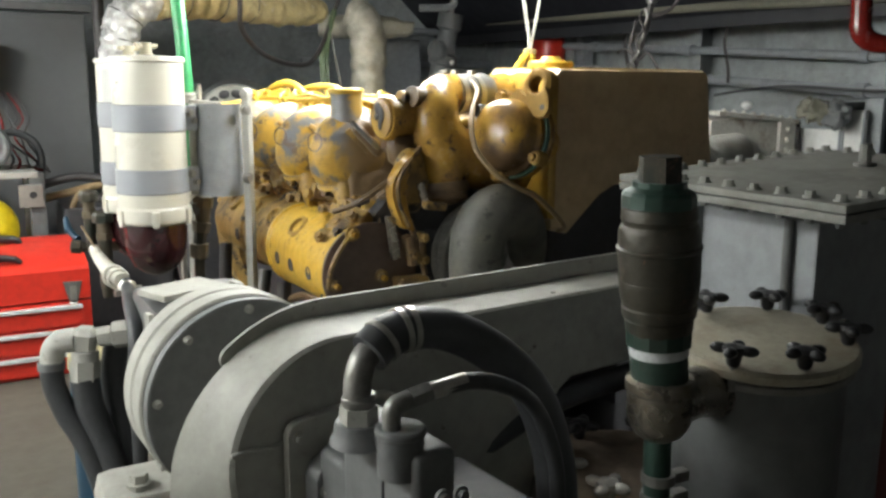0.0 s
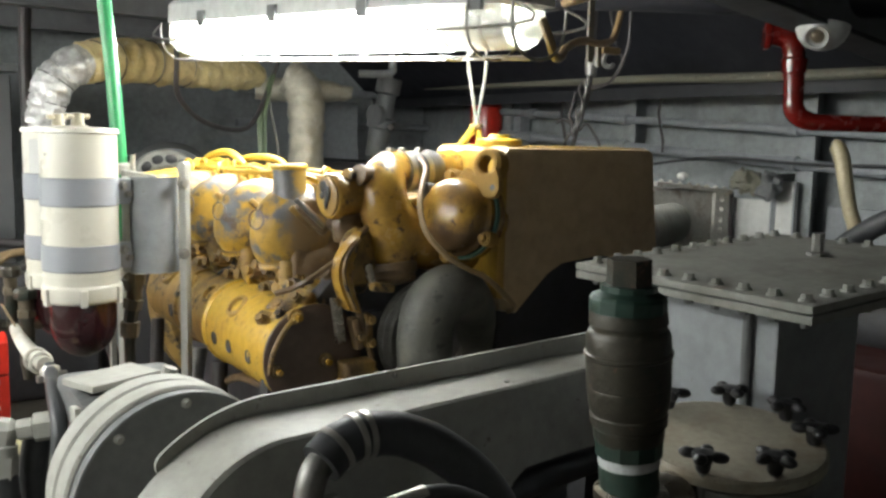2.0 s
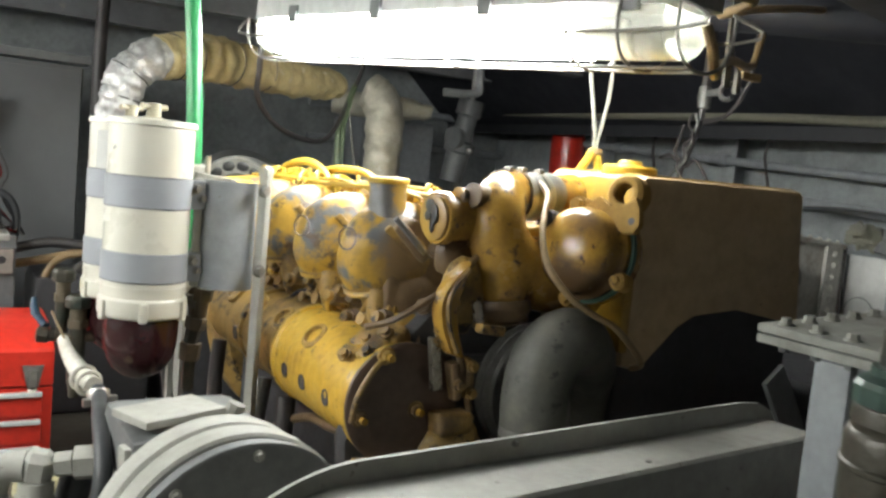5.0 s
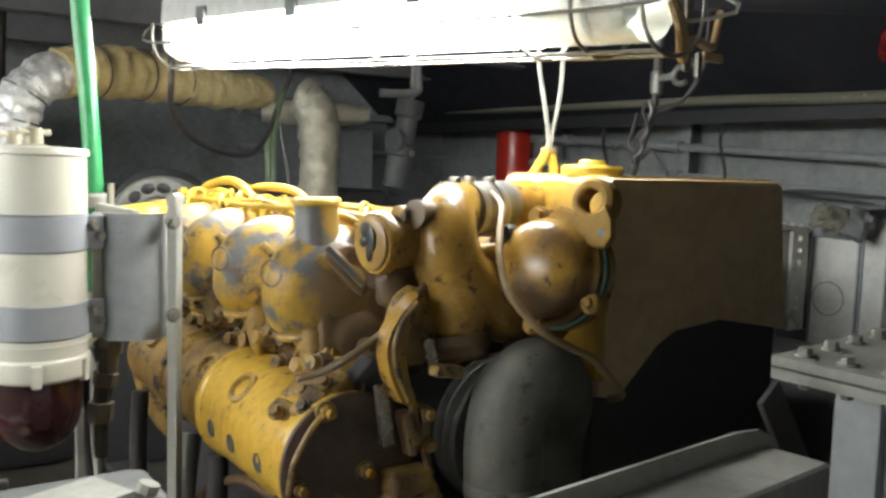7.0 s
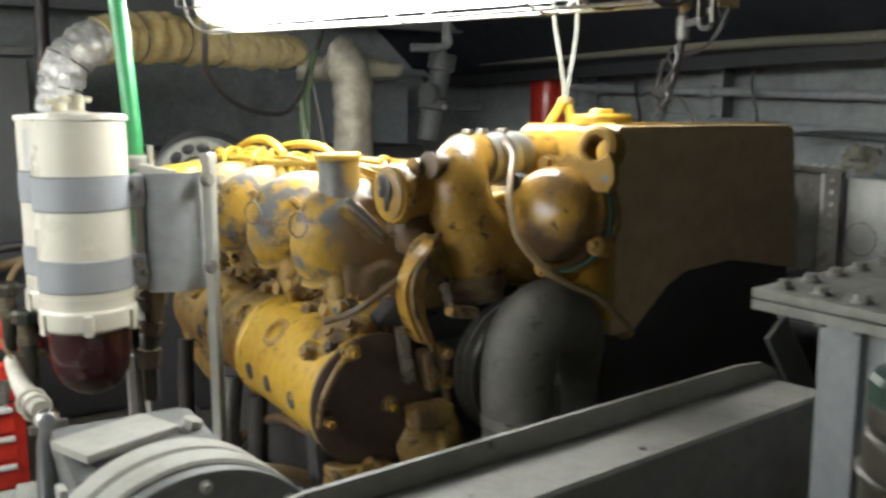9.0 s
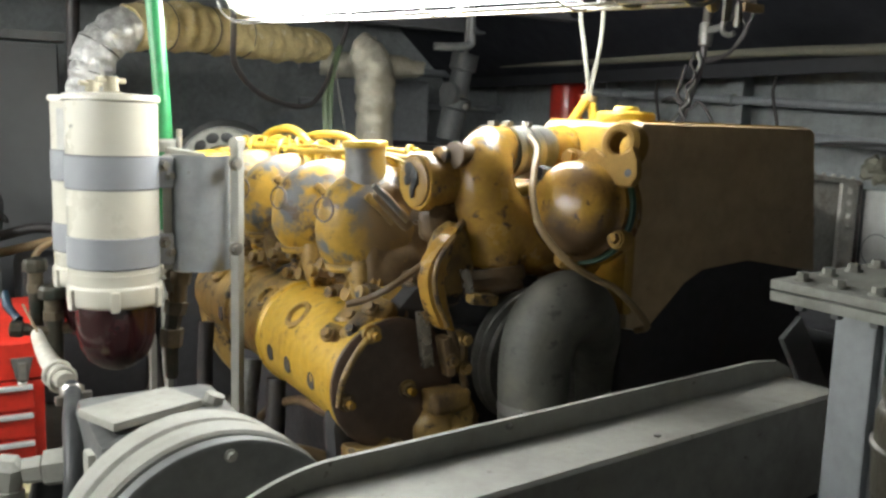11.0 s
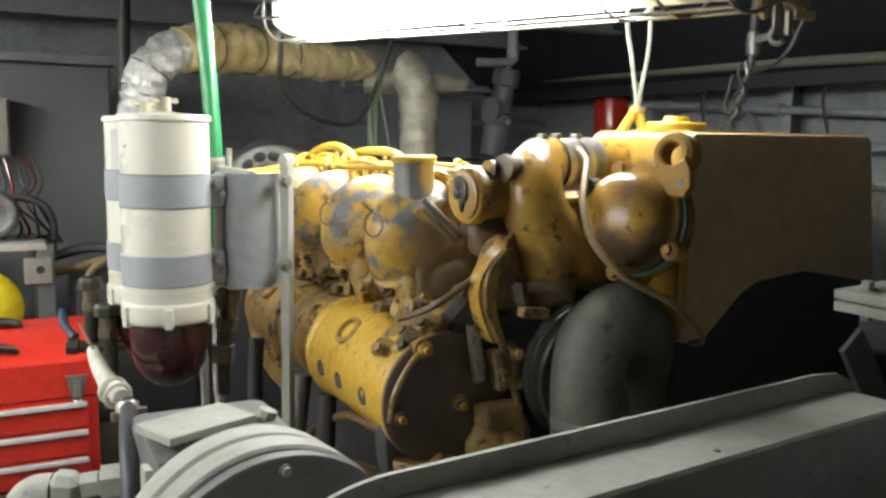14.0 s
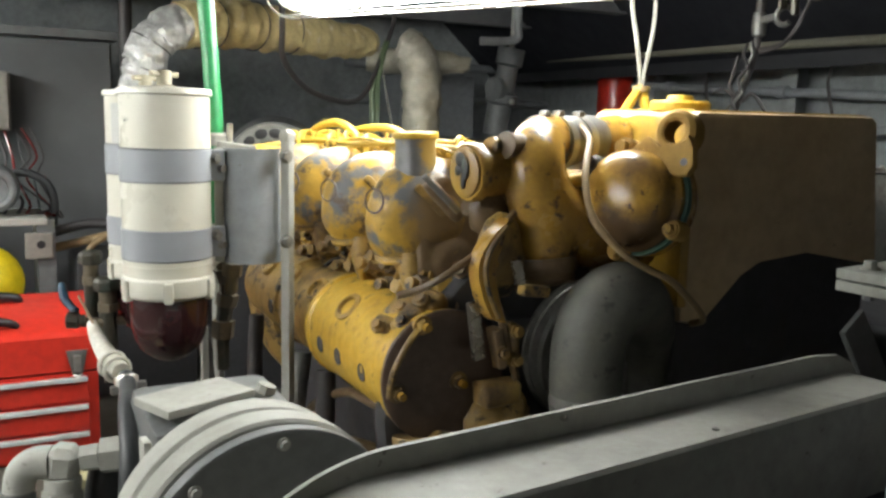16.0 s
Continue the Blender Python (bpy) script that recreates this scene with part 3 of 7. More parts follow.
HEAD_Y = [1.285 + 0.205 * k for k in range(5)]
for k, y in enumerate(HEAD_Y):
    tilt = pose(0, 0, 0, 0, -22, 0)
    lean = pose(0, 0, 0, 0, 14, 0)
    CB, CA = Vector((0.726, y - 0.008, 0.668)), Vector((-0.20, -0.05, 1)).normalized()
    bm = oval(CB, CA, (1, 0, 0), [(0.050, 0), (0.056, 0.002), (0.057, 0.006), (0.056, 0.010), (0.0540, 0.012), (0.0560, 0.016), (0.0605, 0.032), (0.0620, 0.050), (0.0605, 0.070), (0.0570, 0.090), (0.0510, 0.110), (0.0420, 0.128), (0.030, 0.141), (0.015, 0.149), (0.0001, 0.151)], 1.68, 1.10, 44)
    cover = part("rocker_cover", rough(bm, 0.0018, 0.05, k), YELLOW_WORN if k else YELLOW_FRONT, engine, "yellow rocker cover scuffed to grey primer")
    part("cover_lip", oval(CB + CA * 0.009, CA, (1, 0, 0), [(0.052, 0), (0.0572, 0.001), (0.0572, 0.004), (0.052, 0.005)], 1.68, 1.10, 44), YELLOW_DIRTY, cover)
    part("head_neck", rough(oval((0.738, y - 0.008, 0.585), (-0.15, 0, 1), (1, 0, 0), [(0.036, 0), (0.038, 0.03), (0.040, 0.055), (0.046, 0.075), (0.052, 0.092)], 1.5, 1.1, 32), 0.004, 0.025, k), YELLOW_DIRTY, cover)
    # round badge on the outer face
    nrm = Vector((-0.90, -0.40, 0.06)).normalized()
    bc = CB + CA * 0.085 + Vector((-0.0955, -0.022, 0.0))
    badge = part("badge", ring(bc, nrm, 0.0185, 0.0016, 28), BROWN_PLATE, cover, "dark ring of a plain badge")
    # slanted rib on the cover's shoulder, with its bolt boss
    part("cover_rib", bar((0.672, y - 0.060, 0.776), (0.714, y - 0.074, 0.732), 0.014, 0.018, (-0.3, -1, 0.1), 0.005), YELLOW_DIRTY, cover, "grimy slanted rib")
    head = part("cylinder_head", box((0.795, y, 0.605), (0.17, 0.185, 0.14), 0.04, rot=tilt, seg=4), YELLOW_DIRTY, engine, "grimy yellow cylinder head")
    part("head_flange", box((0.735, y, 0.568), (0.13, 0.150, 0.022), 0.006, rot=tilt), YELLOW, head)
    for j, (dy, dz) in enumerate(((-0.065, 0.635), (-0.018, 0.602), (0.038, 0.636), (0.070, 0.598))):
        bolt((0.688, y + dy, dz), (-0.9, -0.2, 0.5), 0.0125, YELLOW_DIRTY, head)
    part("injector_boss", lathe((0.705, y - 0.035, 0.578), (-0.75, -0.35, 0.1), [(0.020, 0), (0.020, 0.018), (0.015, 0.022), (0.015, 0.036), (0.0001, 0.037)], 14), YELLOW_DIRTY, head)
    part("injector_boss", lathe((0.700, y + 0.050, 0.560), (-0.75, -0.25, -0.1), [(0.017, 0), (0.017, 0.016), (0.012, 0.020), (0.012, 0.034), (0.0001, 0.035)], 14), YELLOW_DIRTY, head)
    part("push_rod_tube", tube([(0.70, y - 0.01, 0.585), (0.672, y - 0.012, 0.55), (0.66, y - 0.012, 0.52)], 0.022, 12), YELLOW, head)
    part("head_leg", tube([(0.676, y - 0.040, 0.665), (0.672, y - 0.048, 0.635), (0.676, y - 0.054, 0.605), (0.69, y - 0.055, 0.575)], [0.024, 0.018, 0.015, 0.017], 12), YELLOW_DIRTY, head)
    part("neck_flange", lathe((0.722, y - 0.008, 0.655), (-0.2, -0.05, 1), [(0.040, 0), (0.046, 0.002), (0.046, 0.010), (0.042, 0.014)], 28, squash=(1.3, 1.0)), YELLOW, head)
    for dy, dz, r in ((-0.070, 0.020, 0.017), (-0.030, 0.050, 0.015), (-0.012, 0.005, 0.018), (0.030, 0.035, 0.016), (0.058, -0.005, 0.017), (0.085, 0.040, 0.014)):
        nut = part("hex_union", cyl((0.695, y + dy, 0.60 + dz), (0.668 - 0.1 * dz, y + dy - 0.006, 0.606 + dz), r, r * 0.92, 6), random.choice((YELLOW_DIRTY, GRIME)), head, angle=20)
        part("union_end", cyl((0.668 - 0.1 * dz, y + dy - 0.006, 0.606 + dz), (0.656 - 0.1 * dz, y + dy - 0.009, 0.609 + dz), r * 0.6, seg=12), YELLOW_DIRTY, head)
    for j in range(7):
        dy, dz = random.uniform(-0.09, 0.09), random.uniform(-0.045, 0.05)
        bolt((0.70 - 0.25 * dz + random.uniform(-0.012, 0.012), y + dy, 0.60 + dz), (-0.8, random.uniform(-0.6, 0.1), random.uniform(-0.2, 0.7)), random.choice((0.009, 0.0115, 0.014)), random.choice((YELLOW_DIRTY, YELLOW, BROWN_PLATE)), head)
    part("head_casting", ball((0.745, y + 0.035, 0.60), (0.055, 0.06, 0.045)), YELLOW_DIRTY, head)
    part("leak_off_pipe", tube([(0.692, y - 0.055, 0.655), (0.668, y - 0.03, 0.645), (0.672, y + 0.01, 0.61), (0.69, y + 0.03, 0.58)], 0.0055, 8), YELLOW_DIRTY, head)

# grimy front of the first cylinder head, with ribs and studs
face = [(0.676, 0.590), (0.672, 0.700), (0.684, 0.785), (0.712, 0.798), (0.752, 0.778), (0.820, 0.738), (0.838, 0.66), (0.79, 0.585)]
bm = prism(face, Matrix.Translation((0, 1.27, 0)) @ pose(0, 0, 0, 90, 0, 0), 0.058, 0.014)
bar((0.672, 1.190, 0.785), (0.724, 1.178, 0.728), 0.020, 0.026, (0, -1, 0), 0.005, bm)
bar((0.738, 1.182, 0.766), (0.782, 1.176, 0.728), 0.016, 0.022, (0, -1, 0), 0.004, bm)
ball((0.735, 1.212, 0.655), (0.040, 0.012, 0.035), None, bm)
tube([(0.775, 1.175, 0.745), (0.795, 1.168, 0.715), (0.80, 1.165, 0.66)], [0.010, 0.012, 0.014], 10, bm=bm)
front_head = melt(part("front_head", rough(bm, 0.002, 0.03, 3), GRIME, engine, "front cylinder head caked in brown grime"), 0.005, 5)
part("rib_edge", bar((0.660, 1.174, 0.795), (0.714, 1.164, 0.740), 0.009, 0.010, (0, -1, 0), 0.003), SCUFFED, front_head, "rubbed edge of the slanted rib")
part("rib_edge", bar((0.736, 1.170, 0.773), (0.774, 1.165, 0.738), 0.005, 0.008, (0, -1, 0), 0.002), SCUFFED, front_head, "rubbed edge of the slanted rib")
for x, y, z, r in ((0.728, 1.158, 0.748, 0.011), (0.758, 1.150, 0.69, 0.010), (0.715, 1.155, 0.655, 0.012), (0.742, 1.142, 0.615, 0.012), (0.705, 1.150, 0.600, 0.010), (0.775, 1.140, 0.645, 0.010)):
    bolt((x, y, z), (-0.6, -0.7, 0.3), r, GRIME, front_head)
part("head_neck", tube([(0.715, 1.20, 0.63), (0.708, 1.19, 0.59), (0.715, 1.18, 0.555)], [0.026, 0.022, 0.020], 14), YELLOW, front_head)

# filler neck on the front rocker cover
neck = part("filler_neck", lathe((0.690, 1.262, 0.775), (-0.04, 0, 1), [(0.036, -0.02), (0.034, 0.022), (0.032, 0.040), (0.0315, 0.065), (0.033, 0.070), (0.033, 0.074)], 28), SCUFFED, engine, "grey scuffed oil filler neck")
part("filler_cap", lathe((0.687, 1.262, 0.847), (-0.04, 0, 1), [(0.034, 0), (0.0365, 0.002), (0.0365, 0.007), (0.034, 0.010), (0.0001, 0.0105)], 28), YELLOW_CLEAN, neck, "bright yellow filler cap")

# long side cover with its round end plate
AX, AZ = 0.672, 0.505
cool = part("side_casing", lathe((AX, 1.125, AZ), (0, 1, 0), [(0.094, 0), (0.097, 0.006), (0.097, 0.02), (0.092, 0.026), (0.092, 0.33), (0.096, 0.335), (0.096, 0.345), (0.0001, 0.346)], 40), CASING_YELLOW, engine, "yellow cylindrical side casing with drain holes")
part("rear_casing", lathe((AX, 1.47, AZ), (0, 1, 0), [(0.084, 0), (0.090, 0.004), (0.090, 0.02), (0.086, 0.025), (0.086, 0.20), (0.091, 0.205), (0.091, 0.22), (0.086, 0.225), (0.084, 0.46)], 36), YELLOW_DIRTY, engine, "grimy brown rear half of the side casing")
for y, z in ((1.215, 0.498), (1.318, 0.497), (1.402, 0.497), (1.58, 0.5), (1.70, 0.5)):
    d = Vector((-1, 0, (z - AZ) * 6)).normalized()
    part("drain_hole", lathe(Vector((AX, y, z)) + d * 0.0885, d, [(0.0001, 0.0026), (0.0125, 0.0032), (0.0132, 0.0038), (0.0140, 0.0034), (0.0145, 0.0)], 20), VOID, cool, "dark round hole")
for y in (1.345, 1.50, 1.66, 1.80):
    d = Vector((-0.72, -0.1, 0.70)).normalized()
    base = Vector((AX, y, AZ)) + d * 0.084
    boss = part("casing_boss", lathe(base, d, [(0.026, 0), (0.026, 0.011), (0.022, 0.0135), (0.019, 0.0135), (0.017, 0.006), (0.0001, 0.005)], 24), YELLOW_DIRTY, cool)
for x, y, z, sx, sy, sz in ((0.655, 1.20, 0.588, 0.055, 0.07, 0.03), (0.635, 1.155, 0.578, 0.05, 0.04, 0.04), (0.668, 1.16, 0.607, 0.035, 0.05, 0.03), (0.612, 1.19, 0.566, 0.03, 0.05, 0.03)):
    bolt((x - 0.02, y - 0.012, z + 0.008), (-0.7, -0.4, 0.6), 0.010, YELLOW_DIRTY, cool)
    part("casing_lump", box((x, y, z), (sx, sy, sz), 0.011, rot=pose(0, 0, 0, 8, -38, 12), seg=3), YELLOW_DIRTY, cool)
plate = part("end_plate", lathe((AX, 1.128, AZ), (0, -1, 0), [(0.097, 0), (0.099, 0.004), (0.099, 0.011), (0.092, 0.015), (0.05, 0.017), (0.0001, 0.017)], 40), BROWN_PLATE, engine, "dark oily brown end plate")
for x, z in ((0.632, 0.586), (0.692, 0.497), (0.594, 0.490)):
    bolt((x, 1.112, z), (0, -1, 0), 0.0125, YELLOW_DIRTY, plate)
    part("stud", cyl((x, 1.110, z), (x, 1.090, z), 0.0065, 0.006, 10), OILY_YELLOW, plate, "oily stud end")
part("edge_bead", tube([(0.580, 1.108, 0.485), (0.584, 1.107, 0.516), (0.595, 1.106, 0.543), (0.613, 1.106, 0.570), (0.632, 1.108, 0.586)], 0.005, 8), YELLOW_DIRTY, plate)
part("drain_hose", tube([(0.63, 1.663, 0.255), (0.63, 1.585, 0.317), (0.63, 1.507, 0.360), (0.63, 1.389, 0.405), (0.63, 1.286, 0.418), (0.64, 1.231, 0.425)], 0.0085, 10), GRIME, engine, "grimy brown hose under the casing")
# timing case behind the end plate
part("timing_case", prism([(-0.10, -0.30), (-0.13, 0.0), (-0.10, 0.10), (0.02, 0.22), (0.25, 0.26), (0.55, 0.22), (0.58, -0.30)], Matrix.Translation((0.715, 1.19, 0.44)) @ pose(0, 0, 0, 90, 0, 0), 0.05, 0.02), VOID, engine, "dark timing case")
part("drain_pipe", tube([(0.62, 1.115, 0.42), (0.615, 1.11, 0.37), (0.63, 1.12, 0.30), (0.68, 1.15, 0.25)], 0.028, 14, ribs=0.06, pitch=0.022), YELLOW_DIRTY, engine)
part("lower_casting", rough(ball((0.66, 1.10, 0.385), (0.05, 0.045, 0.035)), 0.012, 0.03, 1), YELLOW_DIRTY, engine)
part("lower_casting", rough(ball((0.765, 1.12, 0.425), (0.05, 0.045, 0.05)), 0.02, 0.035, 2), YELLOW_DIRTY, engine)

# thermostat housing and water pipe
thermo = part("thermostat_housing", lathe((0.700, 1.118, 0.803), (1, 0.10, 0.02), [(0.040, 0), (0.043, 0.004), (0.043, 0.016), (0.038, 0.020), (0.037, 0.11)], 30), OILY_YELLOW, engine, "yellow thermostat housing")
part("housing_cap", lathe((0.701, 1.118, 0.803), (-1, -0.10, -0.02), [(0.036, 0), (0.036, 0.005), (0.031, 0.008), (0.0001, 0.008)], 30), YELLOW, thermo, "chipped yellow cap with black mark")
for dy, dz, ry, rz in ((0.006, 0.018, 0.014, 0.011), (-0.008, 0.006, 0.010, 0.016), (0.012, 0.002, 0.009, 0.008), (-0.003, -0.012, 0.006, 0.012)):
    part("black_mark", ball((0.6915, 1.1165 + dy, 0.803 + dz), (0.0022, ry, rz), None, None, 14, 8), BLACK, thermo)
part("thermostat_foot", rough(ball((0.764, 1.150, 0.748), (0.040, 0.030, 0.050)), 0.010, 0.03, 6), GRIME, thermo, "greasy cast foot of the housing")
part("small_plug", lathe((0.745, 1.11, 0.840), (-1, -0.3, 0), [(0.014, -0.04), (0.014, 0.010), (0.014, 0.015), (0.0001, 0.015)], 20), YELLOW_DIRTY, engine)
bm = tube([(0.905, 1.160, 0.850), (0.860, 1.142, 0.851), (0.822, 1.118, 0.842), (0.803, 1.100, 0.815), (0.804, 1.093, 0.782), (0.824, 1.090, 0.750), (0.862, 1.090, 0.727), (0.905, 1.088, 0.708), (1.0, 1.085, 0.700)],
          [0.037, 0.038, 0.042, 0.047, 0.050, 0.052, 0.053, 0.052, 0.050], 28)
tube([(0.812, 1.091, 0.755), (0.820, 1.088, 0.715), (0.822, 1.086, 0.676)], [0.046, 0.050, 0.044], 28, bm=bm)
pipe = melt(part("water_elbow", bm, OILY_YELLOW, engine, "oily yellow cast water elbow"), 0.006, 8)
part("elbow_foot", lathe((0.818, 1.083, 0.668), (0.08, -0.1, -1), [(0.046, -0.012), (0.048, 0), (0.048, 0.008), (0.040, 0.016)], 28), GRIME, pipe)
part("hose_joint", tube([(0.825, 1.128, 0.844), (0.86, 1.14, 0.847), (0.925, 1.16, 0.850), (0.96, 1.17, 0.850)], 0.0385, 24, ribs=0.03, pitch=0.03), STEEL_DULL, engine, "grey hose joint with steel clamps")
part("tank_neck", tube([(0.935, 1.162, 0.850), (0.97, 1.172, 0.850), (1.01, 1.18, 0.850)], [0.034, 0.037, 0.042], 24), OILY_YELLOW, engine)
for f, rr in ((0.834, 0.0415), (0.867, 0.0425), (0.915, 0.0425)):
    clamp = part("hose_clamp", lathe((f, 1.128 + (f - 0.825) * 0.32, 0.846), (1, 0.32, 0.02), [(rr - 0.004, -0.008), (rr, -0.008), (rr, 0.008), (rr - 0.004, 0.008)], 28), STEEL, engine, "steel hose clamp")
    part("clamp_screw", box((f, 1.12 + (f - 0.825) * 0.32, 0.846 + rr + 0.002), (0.010, 0.018, 0.008), 0.002), STEEL, clamp)
part("pipe_lug", lathe((0.838, 1.075, 0.792), (0.85, -0.3, 0.1), [(0.010, 0), (0.010, 0.030), (0.0085, 0.034), (0.0001, 0.034)], 14), YELLOW, pipe)
part("pipe_plug", lathe((0.772, 1.098, 0.842), (-0.95, -0.25, 0.05), [(0.018, -0.03), (0.018, 0.018), (0.0195, 0.020), (0.0195, 0.026), (0.0001, 0.027)], 24), GRIME, pipe, "dull brown round plug")
part("foot_clamp", box((0.766, 1.032, 0.642), (0.044, 0.022, 0.016), 0.004, rot=pose(0, 0, 0, 0, 8, 0)), YELLOW_DIRTY, pipe)
part("foot_clamp", box((0.744, 1.040, 0.668), (0.008, 0.020, 0.034), 0.002, rot=pose(0, 0, 0, 0, -14, 0)), CAST_STEEL, pipe, "bright worn clamp strip")

# curved bracket, levers and pulley below the elbow
strap = [(0.738, 0.742), (0.708, 0.714), (0.690, 0.680), (0.695, 0.640), (0.714, 0.598), (0.738, 0.590), (0.729, 0.616), (0.720, 0.646), (0.717, 0.678), (0.728, 0.704)]
strap = [(p.x, p.y) for half in (strap[:5], strap[5:]) for p in smooth_line([(x, y, 0) for x, y in half], 5)]
part("curved_bracket", prism(strap, Matrix.Translation((0, 1.085, 0)) @ pose(0, 0, 0, 90, 0, 0), 0.030, 0.006), OILY_YELLOW, engine, "oily yellow curved strap bracket")
part("strap_web", rough(ball((0.752, 1.100, 0.685), (0.040, 0.030, 0.062)), 0.006, 0.03, 4), YELLOW_DIRTY, engine)
part("strap_lip", tube([(0.732, 1.052, 0.732), (0.708, 1.052, 0.704), (0.699, 1.052, 0.676), (0.704, 1.052, 0.642), (0.722, 1.052, 0.602)], 0.004, 8), YELLOW_DIRTY, engine)
part("foot_lip", lathe((0.812, 1.075, 0.645), (0.02, -0.35, -1), [(0.036, -0.02), (0.044, -0.012), (0.047, 0.0), (0.044, 0.006), (0.034, 0.004), (0.030, -0.012), (0.0001, -0.014)], 28), GRIME, engine, "open lower mouth of the elbow")
part("adjuster", rough(bar((0.734, 1.083, 0.580), (0.746, 1.083, 0.520), 0.016, 0.026, (0, -1, 0), 0.005), 0.003, 0.012), GRIME, engine)
part("adjuster", rough(bar((0.762, 1.083, 0.585), (0.764, 1.083, 0.522), 0.015, 0.026, (0, -1, 0), 0.005), 0.003, 0.012, 2), YELLOW_DIRTY, engine)
for x, z in ((0.741, 0.545), (0.763, 0.575), (0.764, 0.532)):
    bolt((x, 1.066, z), (0, -1, 0.1), 0.009, YELLOW_DIRTY, engine)
part("adjuster_rod", cyl((0.738, 1.078, 0.608), (0.772, 1.078, 0.500), 0.006, seg=10), GRIME, engine)
part("adjuster_foot", rough(box((0.748, 1.09, 0.480), (0.075, 0.045, 0.035), 0.014, seg=4), 0.008, 0.03), YELLOW_DIRTY, engine)
part("strip_bracket", bar((0.698, 1.085, 0.620), (0.711, 1.085, 0.535), 0.018, 0.012, (0, -1, 0), 0.003), CAST_STEEL, engine, "worn steel strip")
part("belt_pulley", lathe((0.924, 1.150, 0.52), (0, -1, 0), [(0.08, 0), (0.108, 0.0), (0.112, 0.006), (0.090, 0.015), (0.112, 0.022), (0.112, 0.026), (0.090, 0.035), (0.112, 0.042), (0.112, 0.046), (0.090, 0.055), (0.110, 0.062), (0.106, 0.068), (0.06, 0.07), (0.055, 0.05), (0.0001, 0.05)], 48), STEEL_DULL, engine, "oily black grooved belt pulley")

# rubber elbow hose
hose = part("coolant_hose", tube([(0.843, 1.0, 0.30), (0.842, 1.0, 0.44), (0.841, 1.0, 0.55), (0.856, 1.0, 0.603), (0.893, 1.0, 0.628), (0.945, 1.02, 0.612), (0.990, 1.05, 0.570), (1.020, 1.085, 0.51), (1.03, 1.10, 0.38)],
                                 [0.050, 0.0515, 0.053, 0.054, 0.053, 0.048, 0.043, 0.040, 0.040], 28, 8), HOSE_GREY, engine, "dusty grey-black rubber elbow hose")
cl = part("hose_clamp", lathe((0.842, 1.0, 0.485), (0, 0, 1), [(0.048, -0.008), (0.0535, -0.008), (0.0535, 0.008), (0.048, 0.008)], 28), STEEL_DULL, engine, "dull steel clamp")
part("clamp_screw", box((0.807, 0.965, 0.485), (0.022, 0.022, 0.013), 0.003), STEEL_DULL, cl)
part("copper_bolt", lathe((0.905, 1.075, 0.655), (-0.5, -0.5, 0.6), [(0.009, -0.03), (0.009, 0.012), (0.006, 0.015), (0.0001, 0.015)], 10), BRASS, engine, "small brass plug")

# charge air casing
CX0, CX1, CY0, CY1, CZ1 = 1.030, 1.455, 1.02, 1.27, 0.893
outline = [(CX0, 0.575), (CX0 + 0.004, 0.889), (CX0 + 0.014, 0.899), (CX1 - 0.016, 0.900), (CX1 - 0.003, 0.891), (CX1 + 0.030, 0.64), (1.40, 0.655), (1.30, 0.672), (1.19, 0.674), (1.145, 0.652), (1.10, 0.595), (1.075, 0.565)]
tank = part("header_tank", prism(outline, Matrix.Translation((0, CY1, 0)) @ pose(0, 0, 0, 90, 0, 0), CY1 - CY0, 0.012), TANK_BROWN, engine, "tank casing with arched cutout, its yellow browned for shade")
# rounded shoulder towards the hose joint
part("tank_shoulder", prism([(0.0, 0.60), (0.0, 0.880), (0.03, 0.893), (0.12, 0.892), (0.22, 0.878), (0.265, 0.850), (0.28, 0.80), (0.28, 0.60)], Matrix.Translation((1.019, 1.017, 0)) @ pose(0, 0, 0, 90, 0, 90), 0.020, 0.006), YELLOW, engine, "brown-yellow side of the tank")
part("tank_top", box(((CX0 + CX1) / 2, (CY0 + CY1) / 2 + 0.004, 0.9005), (CX1 - CX0 - 0.034, CY1 - CY0 - 0.026, 0.0035), 0.001), YELLOW, engine, "yellow top of the tank casing")
cap = part("tank_cap", lathe((1.085, 1.11, 0.899), (0, 0, 1), [(0.046, 0), (0.048, 0.003), (0.048, 0.013), (0.044, 0.017), (0.022, 0.018), (0.021, 0.023), (0.018, 0.026), (0.0001, 0.026)], 32), YELLOW_CLEAN, engine, "bright yellow filler cap")
# black plate put in for shade under the tank; right bank blackened likewise
part("belt_cavity_plate", box((1.26, 1.05, 0.45), (0.44, 0.02, 0.46), 0.006), VOID, engine, "black plate standing for shade in the belt cavity")
part("right_bank", box((1.37, 1.62, 0.42), (0.24, 0.95, 0.50), 0.03), VOID, engine, "right bank blackened for shade")

# domed end cover with flange, gasket and bolts
DC = Vector((0.914, 1.008, 0.771))
DN = Vector((-0.935, -0.235, 0.18)).normalized()
flange = part("cover_flange", lathe(DC, DN, [(0.034, -0.115), (0.036, -0.044), (0.081, -0.040), (0.082, -0.030), (0.079, -0.026), (0.06, -0.026)], 40), OILY_YELLOW, engine, "yellow flange with green gasket")
part("gasket", lathe(DC, DN, [(0.066, -0.027), (0.0805, -0.025), (0.0815, -0.021), (0.0805, -0.016), (0.066, -0.014)], 40), GASKET, flange, "green gasket edge")
